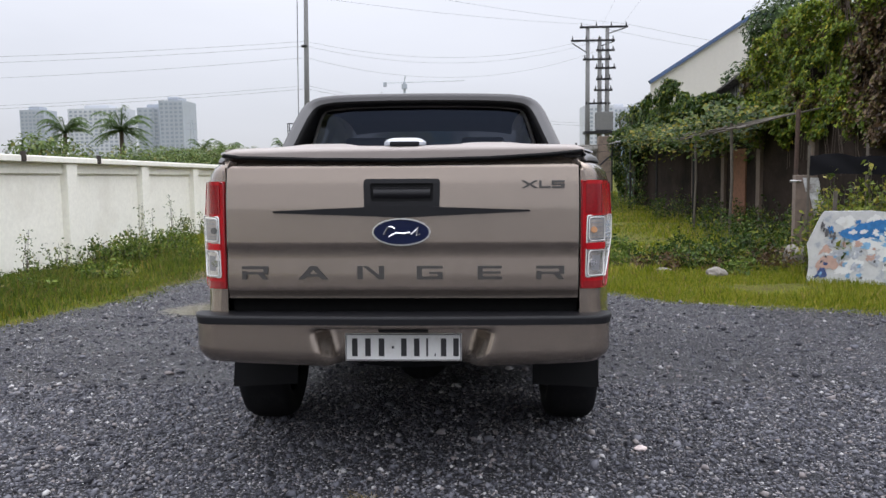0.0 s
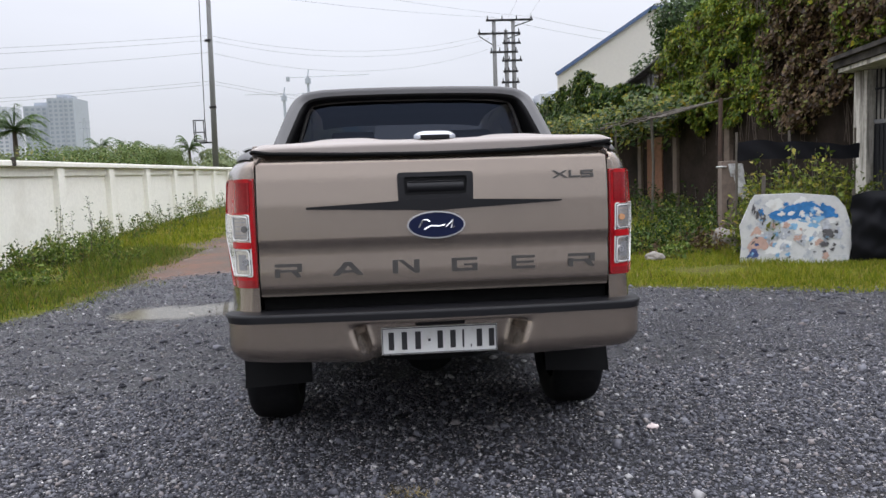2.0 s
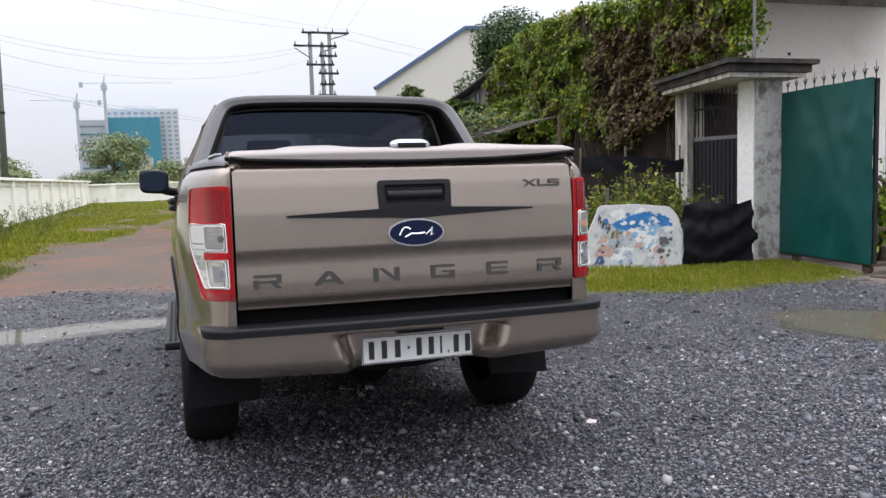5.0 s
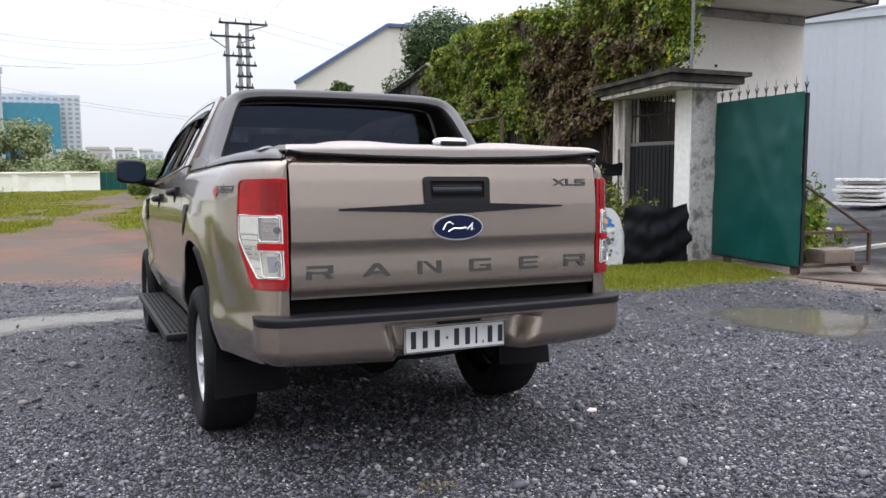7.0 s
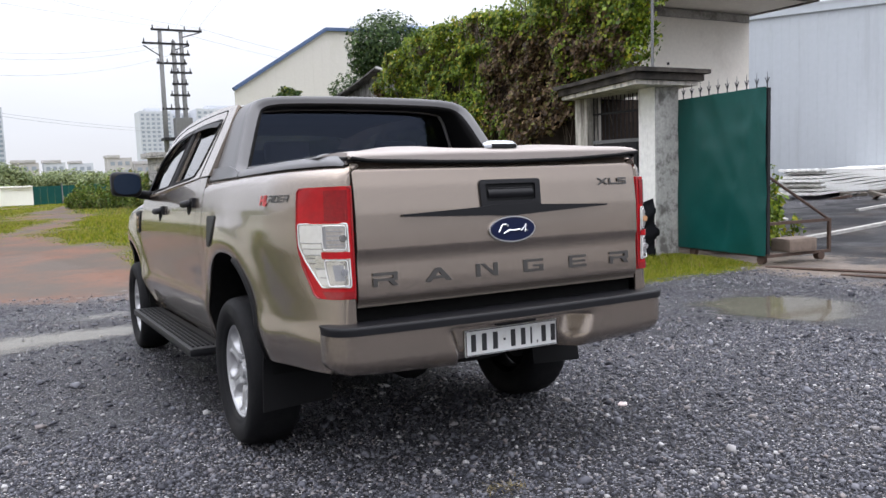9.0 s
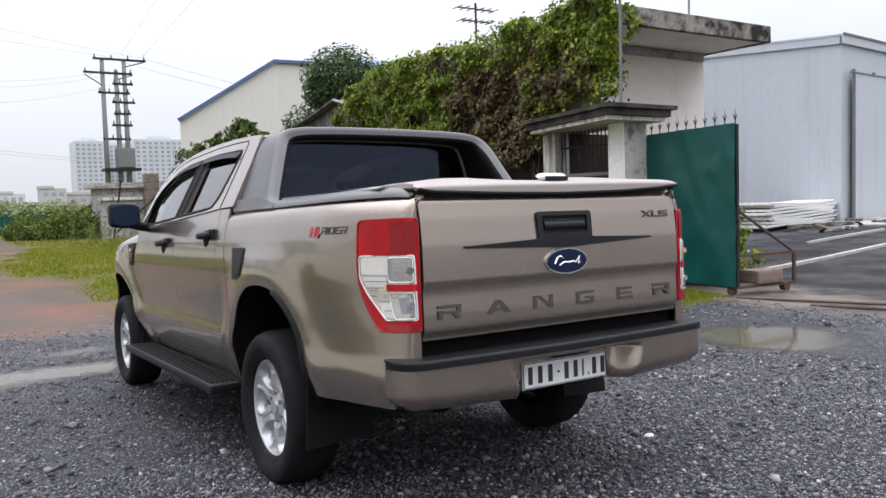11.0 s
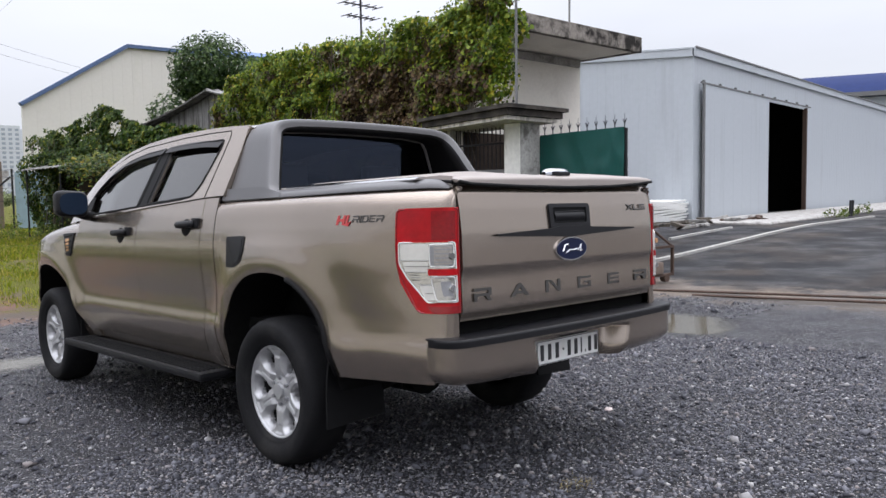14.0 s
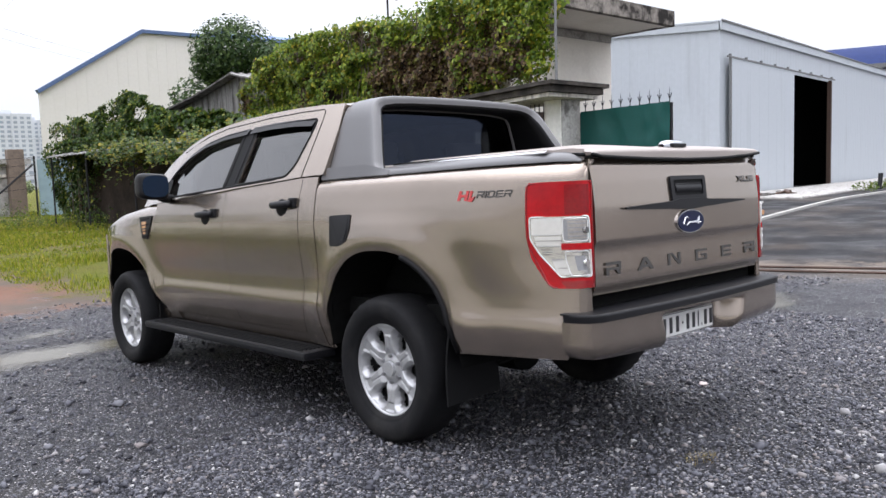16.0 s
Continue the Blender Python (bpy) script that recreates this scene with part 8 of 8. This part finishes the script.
for k, (cx, cw) in enumerate(((-0.198, 0.046), (-0.145, 0.046), (-0.090, 0.048), (-0.044, 0.020), (0.000, 0.046), (0.052, 0.046), (0.094, 0.016), (0.126, 0.010), (0.160, 0.046), (0.210, 0.046))):
    zc, zh = (0.590, 0.036) if k not in (3, 7) else ((0.590, 0.005) if k == 3 else (0.560, 0.006))
    part("plate_bar", box_bm(cx - cw / 2 * 0.48, cx + cw / 2 * 0.48, -0.0165, -0.0138, zc - zh, zc + zh), PLATE_INK, plate)
for a in (((-0.234, 0.230), (0.537, 0.540)), ((-0.234, 0.230), (0.640, 0.643))):
    part("plate_edge", box_bm(*a[0], -0.0162, -0.0138, *a[1]), PLATE_INK, plate)
for a in ((-0.2345, -0.2315), (0.2275, 0.2305)):
    part("plate_edge", box_bm(*a, -0.0162, -0.0138, 0.540, 0.640), PLATE_INK, plate)
part("plate_lamp", box_bm(-0.10, 0.10, -0.05, -0.02, 0.655, 0.672, 0.005), BLACK, bumper)

# ---- cab roof, glass, inside ----
def roof_edge(y):
    z = curve_at(y, [1.62, 1.66, 1.9, 2.17, 2.45, 2.73, 2.98, 3.19], [1.742, 1.752, 1.768, 1.778, 1.780, 1.776, 1.760, 1.735])
    w = 0.860 - (z - 1.34) * 0.49
    return w - (0.10 * ((y - 3.1) / 1.0) ** 2 if y > 3.1 else 0), z


def roof_fn(u, v):
    y = 1.62 + (3.22 - 1.62) * u
    w, z = roof_edge(min(y, 3.19))
    t = -1 + 2 * v
    return Vector((w * math.copysign(abs(t) ** 0.85, t), y + 0.07 * (1 - t * t) * u, z + 0.040 * (1 - abs(t) ** 3.2)))


part("roof", grid_bm(roof_fn, 24, 28, away=(0, 2.4, 1.2), thick=0.02), PAINT, truck, smooth=True)
A_PILLAR = [(3.19, 1.735), (3.40, 1.692), (3.57, 1.643), (3.80, 1.545), (4.00, 1.430), (4.12, 1.330), (4.16, 1.24)]


def screen_fn(u, v):
    k = u * (len(A_PILLAR) - 1)
    i = min(int(k), len(A_PILLAR) - 2)
    f = k - i
    y, z = (A_PILLAR[i][j] * (1 - f) + A_PILLAR[i + 1][j] * f for j in (0, 1))
    w = 0.860 - (z - 1.34) * 0.49 - (0.10 * ((y - 3.1) / 1.0) ** 2 if y > 3.1 else 0)
    t = -1 + 2 * v
    return Vector((w * t * 0.99, y + 0.10 * (1 - t * t), z + 0.045 * (1 - abs(t) ** 3) * (1 - u * 0.6)))


part("windscreen", grid_bm(screen_fn, 12, 14, away=(0, 2.6, 1.2)), TINT_SIDE, truck, "smoked windscreen", smooth=True)
part("bonnet", grid_bm(lambda u, v: Vector(((half_width(4.05 + 1.1 * u, belt_z(4.05 + 1.1 * u)) - 0.05) * (-1 + 2 * v), 4.05 + 1.1 * u, belt_z(4.05 + 1.1 * u) - 0.01 + 0.05 * (1 - (2 * v - 1) ** 4) * (1 - 0.4 * u))), 20, 20, away=(0, 4.4, 0.5), thick=0.015), PAINT, truck, smooth=True)
part("front_end", grid_bm(lambda u, v: Vector(((half_width(5.1, 0.9) + 0.01) * (-1 + 2 * u), 5.13 + 0.13 * (1 - (2 * u - 1) ** 4) * (0.6 + 0.4 * math.sin(v * math.pi)), 0.42 + 0.60 * v)), 20, 10, away=(0, 4, 0.7), thick=0.02), PAINT, truck, smooth=True)
part("rear_wall", fill_bm([(-0.80, 1.0), (0.80, 1.0), (0.84, 1.36), (0.655, 1.745), (-0.655, 1.745), (-0.84, 1.36)], (round_loop([(-0.715, 1.375), (0.715, 1.375), (0.610, 1.722), (-0.610, 1.722)], 0.05),), lambda x, z: Vector((x, 1.645, z)), depth=(0, 0.02, 0)), TRIM, truck)
part("rear_screen", grid_bm(lambda u, v: Vector(((-1 + 2 * u) * (0.725 - 0.105 * v), 1.640, 1.37 + 0.36 * v)), 4, 4, away=(0, 3, 1.5)), TINT, truck, "dark tinted rear window")
part("headliner", grid_bm(lambda u, v: roof_fn(u, 0.04 + 0.92 * v) - Vector((0, 0, 0.045)), 10, 12, away=(0, 2.4, 1.2), thick=0.01), SEAT, truck)
part("cab_floor", box_bm(-0.78, 0.78, 1.68, 4.1, 0.55, 0.60), DARK, truck)
part("dashboard", box_bm(-0.70, 0.70, 3.55, 3.95, 0.95, 1.27, 0.06, 3), SEAT, truck, smooth=True)
for x in (-0.36, 0.36):
    for y, z in ((2.75, 0.0), (1.95, 0.02)):
        seat = part("seat", box_bm(x - 0.25, x + 0.25, y, y + 0.50, 0.62, 0.85, 0.05, 2), SEAT, truck, smooth=True)
        part("seat_back", grid_bm(lambda u, v: Vector((x + (0.24 - 0.04 * v) * (-1 + 2 * u), y - 0.02 - 0.14 * v + 0.03 * math.sin(u * math.pi), 0.80 + 0.58 * v)), 8, 8, away=(x, y + 1, 1.0), thick=0.10), SEAT, seat, smooth=True)
        part("headrest", box_bm(x - 0.13, x + 0.13, y - 0.20, y - 0.11, 1.40, 1.56, 0.03, 2), CREAM if z else SEAT, seat, smooth=True)
rim_pts = [(-0.36 + 0.18 * math.cos(k * math.tau / 24), 3.40 + 0.07 * math.sin(k * math.tau / 24), 1.19 + 0.165 * math.sin(k * math.tau / 24)) for k in range(26)]
wheel_ob = part("steering_wheel", tube_bm(rim_pts, 0.016, 6), TRIM, truck, smooth=True)
part("steering_hub", rod_bm((-0.36, 3.39, 1.18), (-0.36, 3.50, 1.14), 0.06, 12), TRIM, wheel_ob)

# ---- styling bar over the rear of the cab ----
BAR_X = [0.832, 0.800, 0.768, 0.736, 0.705, 0.676, 0.640, 0.590, 0.510, 0.380, 0.200, 0.0]
BAR_Z = [1.352, 1.440, 1.520, 1.600, 1.674, 1.722, 1.753, 1.771, 1.781, 1.786, 1.789, 1.790]
BAR_S = [0.0] + list(itertools.accumulate(math.hypot(BAR_X[k + 1] - BAR_X[k], BAR_Z[k + 1] - BAR_Z[k]) for k in range(len(BAR_X) - 1)))


def bar_fn(profile):
    """Left foot, up, across, right foot: y range and inward depth along it."""
    def fn(u, v):
        t = -1 + 2 * u
        at = (1 - abs(t)) * BAR_S[-1]
        x, z = curve_at(at, BAR_S, BAR_X), curve_at(at, BAR_S, BAR_Z)
        a0, a1 = max(at - 0.03, 0.0), min(at + 0.03, BAR_S[-1])
        n = Vector((curve_at(a1, BAR_S, BAR_Z) - curve_at(a0, BAR_S, BAR_Z), 0, curve_at(a0, BAR_S, BAR_X) - curve_at(a1, BAR_S, BAR_X))).normalized()
        rear = curve_at(z, [1.35, 1.40, 1.55, 1.70, 1.76, 1.80], [1.18, 1.245, 1.32, 1.392, 1.425, 1.435])
        front = curve_at(z, [1.35, 1.50, 1.70, 1.80], [1.628, 1.630, 1.640, 1.655])
        inset = (0.055 + 0.030 * abs(n.x)) * profile[1](v)
        y = rear + (front - rear) * profile[0](v)
        return Vector((math.copysign(1, t) * (x - n.x * inset), y, z - n.z * inset))
    return fn


def section(ys_s, ds_s):
    ts = np.linspace(0, 1, len(ys_s))
    return (lambda v: curve_at(v, ts, ys_s)), (lambda v: curve_at(v, ts, ds_s))


bar = part("styling_bar", grid_bm(bar_fn(section([0.0, 0.0, 0.025, 0.10, 0.5, 1.0], [0.75, 0.30, 0.06, 0.0, -0.03, 0.0])), 90, 15, away=(0, 1.5, 1.3)), BAR_GREY, truck, "dark grey moulded styling bar", smooth=True)
part("bar_lining", grid_bm(bar_fn(section([0.0, 0.03, 0.5, 1.0], [0.75, 1.0, 1.0, 1.0])), 90, 6), TRIM, bar, "black inner lining", smooth=True)
for s in (-1, 1):
    foot = part("bar_foot", grid_bm(lambda u, v: Vector((s * (0.852 - 0.016 * v), 1.10 + 0.57 * u, 1.338 + 0.062 * v * (0.35 + 0.65 * min(1.0, u * 3)))), 14, 3, away=(0, 1.5, 1.3), thick=0.02), BAR_GREY, truck, smooth=True)
    part("screen_edge", tube_bm([(s * 0.695, 1.626, 1.385), (s * 0.66, 1.622, 1.52), (s * 0.615, 1.622, 1.66), (s * 0.585, 1.626, 1.712)], 0.010, 6), BAR_GREY, truck, "pale edge strip beside the rear window", smooth=True)

# ---- wheels ----
def wheel(at, s):
    """Tyre with tread and a six-spoke alloy rim, turning about x."""
    tyre_profile = [(0.228, 0.084), (0.236, 0.100), (0.250, 0.112), (0.258, 0.112), (0.262, 0.118), (0.31, 0.128), (0.335, 0.123), (0.345, 0.118), (0.362, 0.100), (0.370, 0.070), (0.372, 0.0), (0.370, -0.070), (0.362, -0.100), (0.345, -0.118), (0.31, -0.128), (0.26, -0.122), (0.230, -0.10)]
    bm = bmesh.new()
    sides = 72
    rings = []
    for k in range(sides):
        a = k * math.tau / sides
        ring = []
        for i, (r, x) in enumerate(tyre_profile):
            rr = r - (0.007 if (8 <= i <= 12 and k % 2) else 0.0)
            ring.append(bm.verts.new((s * x, rr * math.cos(a), rr * math.sin(a))))
        rings.append(ring)
    for k in range(sides):
        for i in range(len(tyre_profile) - 1):
            bm.faces.new((rings[k][i], rings[k][i + 1], rings[(k + 1) % sides][i + 1], rings[(k + 1) % sides][i]))
    bmesh.ops.recalc_face_normals(bm, faces=bm.faces[:])
    hub = part("wheel", bm, TYRE, truck, "black tyre on a six-spoke silver alloy wheel", smooth=True)
    hub.matrix_basis = Matrix.Translation(at)
    # barrel and rim lip
    prof = [(0.232, 0.084), (0.234, 0.092), (0.227, 0.092), (0.219, 0.078), (0.218, 0.070)]
    bm = bmesh.new()
    rings = [[bm.verts.new((s * x, r * math.cos(k * math.tau / 64), r * math.sin(k * math.tau / 64))) for r, x in prof] for k in range(64)]
    for k in range(64):
        for i in range(len(prof) - 1):
            bm.faces.new((rings[k][i], rings[k][i + 1], rings[(k + 1) % 64][i + 1], rings[(k + 1) % 64][i]))
    bmesh.ops.recalc_face_normals(bm, faces=bm.faces[:])
    rim = part("rim", bm, ALLOY, hub, "silver six-spoke alloy rim", smooth=True)
    barrel = bmesh.new()
    rings = [[barrel.verts.new((s * x, r * math.cos(k * math.tau / 48), r * math.sin(k * math.tau / 48))) for r, x in ((0.218, 0.070), (0.210, 0.03), (0.203, -0.08))] for k in range(48)]
    for k in range(48):
        for i in range(2):
            barrel.faces.new((rings[k][i], rings[k][i + 1], rings[(k + 1) % 48][i + 1], rings[(k + 1) % 48][i]))
    bmesh.ops.recalc_face_normals(barrel, faces=barrel.faces[:])
    # dark iron on the alloy barrel paints the shade inside the wheel
    part("rim_barrel", barrel, IRON, rim, "inner barrel coloured dark for shade", smooth=True)
    # face of the rim: a polar sheet with six windows, shouldered towards them
    RAD, ANG = 40, 240

    def window(r, a):
        """Below 1 inside one of the six windows."""
        b = (a + math.pi / 6) % (math.pi / 3) - math.pi / 6
        half = curve_at(r, [0.09, 0.115, 0.150, 0.185, 0.205], [0.05, 0.175, 0.235, 0.25, 0.21])
        return (abs(b) / half) ** 3 + (abs(r - 0.155) / 0.052) ** 4

    def face_x(r, a):
        w = window(r, a)
        b = a % (math.pi / 3) - math.pi / 6
        x = 0.064 + 0.020 * (r / 0.224) ** 2 - 0.012 * max(0.0, 1 - abs(r - 0.075) / 0.03)
        x -= 0.030 * max(0.0, min(1.0, (3.4 - w) / 2.6)) ** 1.4
        if 0.172 < r < 0.214 and abs(b) < 0.15:
            x -= 0.008
        elif 0.085 < r <= 0.172 and abs(b) < 0.045:
            x -= 0.004
        return x - 0.003 * (r < 0.040)

    bm = bmesh.new()
    grid = [[bm.verts.new((s * face_x(0.02 + 0.205 * i / RAD, k * math.tau / ANG), (0.02 + 0.205 * i / RAD) * math.cos(k * math.tau / ANG), (0.02 + 0.205 * i / RAD) * math.sin(k * math.tau / ANG))) for i in range(RAD + 1)] for k in range(ANG)]
    for k in range(ANG):
        for i in range(RAD):
            if window(0.02 + 0.205 * (i + 0.5) / RAD, (k + 0.5) * math.tau / ANG) > 1.08:
                bm.faces.new((grid[k][i], grid[k][i + 1], grid[(k + 1) % ANG][i + 1], grid[(k + 1) % ANG][i]))
    bmesh.ops.delete(bm, geom=[v for v in bm.verts if not v.link_faces], context="VERTS")
    bm.normal_update()
    if sum(f.normal.x for f in bm.faces) * s < 0:
        bmesh.ops.reverse_faces(bm, faces=bm.faces[:])
    rim_edges = [e2 for e2 in bm.edges if len(e2.link_faces) == 1]
    got = bmesh.ops.extrude_edge_only(bm, edges=rim_edges)
    bmesh.ops.translate(bm, vec=(-s * 0.030, 0, 0), verts=[g for g in got["geom"] if isinstance(g, bmesh.types.BMVert)])
    part("rim_face", bm, ALLOY, rim, smooth=True)
    # black disc added so the rim windows look shaded
    part("rim_shade_disc", rod_bm((s * 0.004, 0, 0), (s * 0.008, 0, 0), 0.204, 40), UNDER, rim)
    for k in range(6):
        b = k * math.tau / 6 + math.pi / 6
        part("wheel_nut", rod_bm((s * 0.046, 0.066 * math.cos(b), 0.066 * math.sin(b)), (s * 0.072, 0.066 * math.cos(b), 0.066 * math.sin(b)), 0.0095, 8), ALLOY_GREY, rim)
    part("hub_cap", rod_bm((s * 0.05, 0, 0), (s * 0.078, 0, 0), 0.042, 24, r2=0.036), ALLOY, rim, smooth=False)
    part("brake_disc", rod_bm((s * -0.02, 0, 0), (s * -0.005, 0, 0), 0.15, 32), IRON, hub)
    return hub


for s in (-1, 1):
    for yh in (REAR_HUB, FRONT_HUB):
        wheel((s * 0.795, yh, HUB_Z), s)

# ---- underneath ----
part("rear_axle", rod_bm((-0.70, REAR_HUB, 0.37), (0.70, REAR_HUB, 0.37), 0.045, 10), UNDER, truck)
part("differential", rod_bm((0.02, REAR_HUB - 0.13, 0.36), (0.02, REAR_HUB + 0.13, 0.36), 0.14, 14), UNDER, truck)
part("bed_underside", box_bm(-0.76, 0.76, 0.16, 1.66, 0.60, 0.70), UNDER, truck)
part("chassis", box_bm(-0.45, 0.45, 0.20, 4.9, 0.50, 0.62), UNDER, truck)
# four unseen blocks added to keep light off the ground below
part("shade_block_mid", box_bm(-0.60, 0.60, 1.62, 3.9, 0.27, 0.48, 0.03), UNDER, truck)
part("shade_block_front", box_bm(-0.60, 0.60, 3.9, 5.05, 0.25, 0.48, 0.04), UNDER, truck)
part("shade_block_floor", box_bm(-0.78, 0.78, 1.64, 3.84, 0.42, 0.50), UNDER, truck)
part("shade_block_side", box_bm(-0.76, -0.62, 1.75, 3.0, 0.30, 0.48, 0.03), UNDER, truck)
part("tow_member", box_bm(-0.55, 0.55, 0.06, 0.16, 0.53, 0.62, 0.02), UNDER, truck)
part("spare_wheel", rod_bm((0.0, 0.66, 0.44), (0.0, 0.66, 0.60), 0.36, 30), TYRE, truck, "spare wheel slung under the bed")
part("exhaust", tube_bm([(-0.42, 1.9, 0.36), (-0.44, 1.2, 0.40), (-0.46, 0.62, 0.46)], 0.032, 8), UNDER, truck, smooth=True)
for s in (-1, 1):
    part("leaf_spring", tube_bm([(s * 0.56, 0.50, 0.50), (s * 0.56, 0.8, 0.37), (s * 0.56, 1.17, 0.32), (s * 0.56, 1.6, 0.38), (s * 0.56, 1.85, 0.46)], 0.03, 6), UNDER, truck)
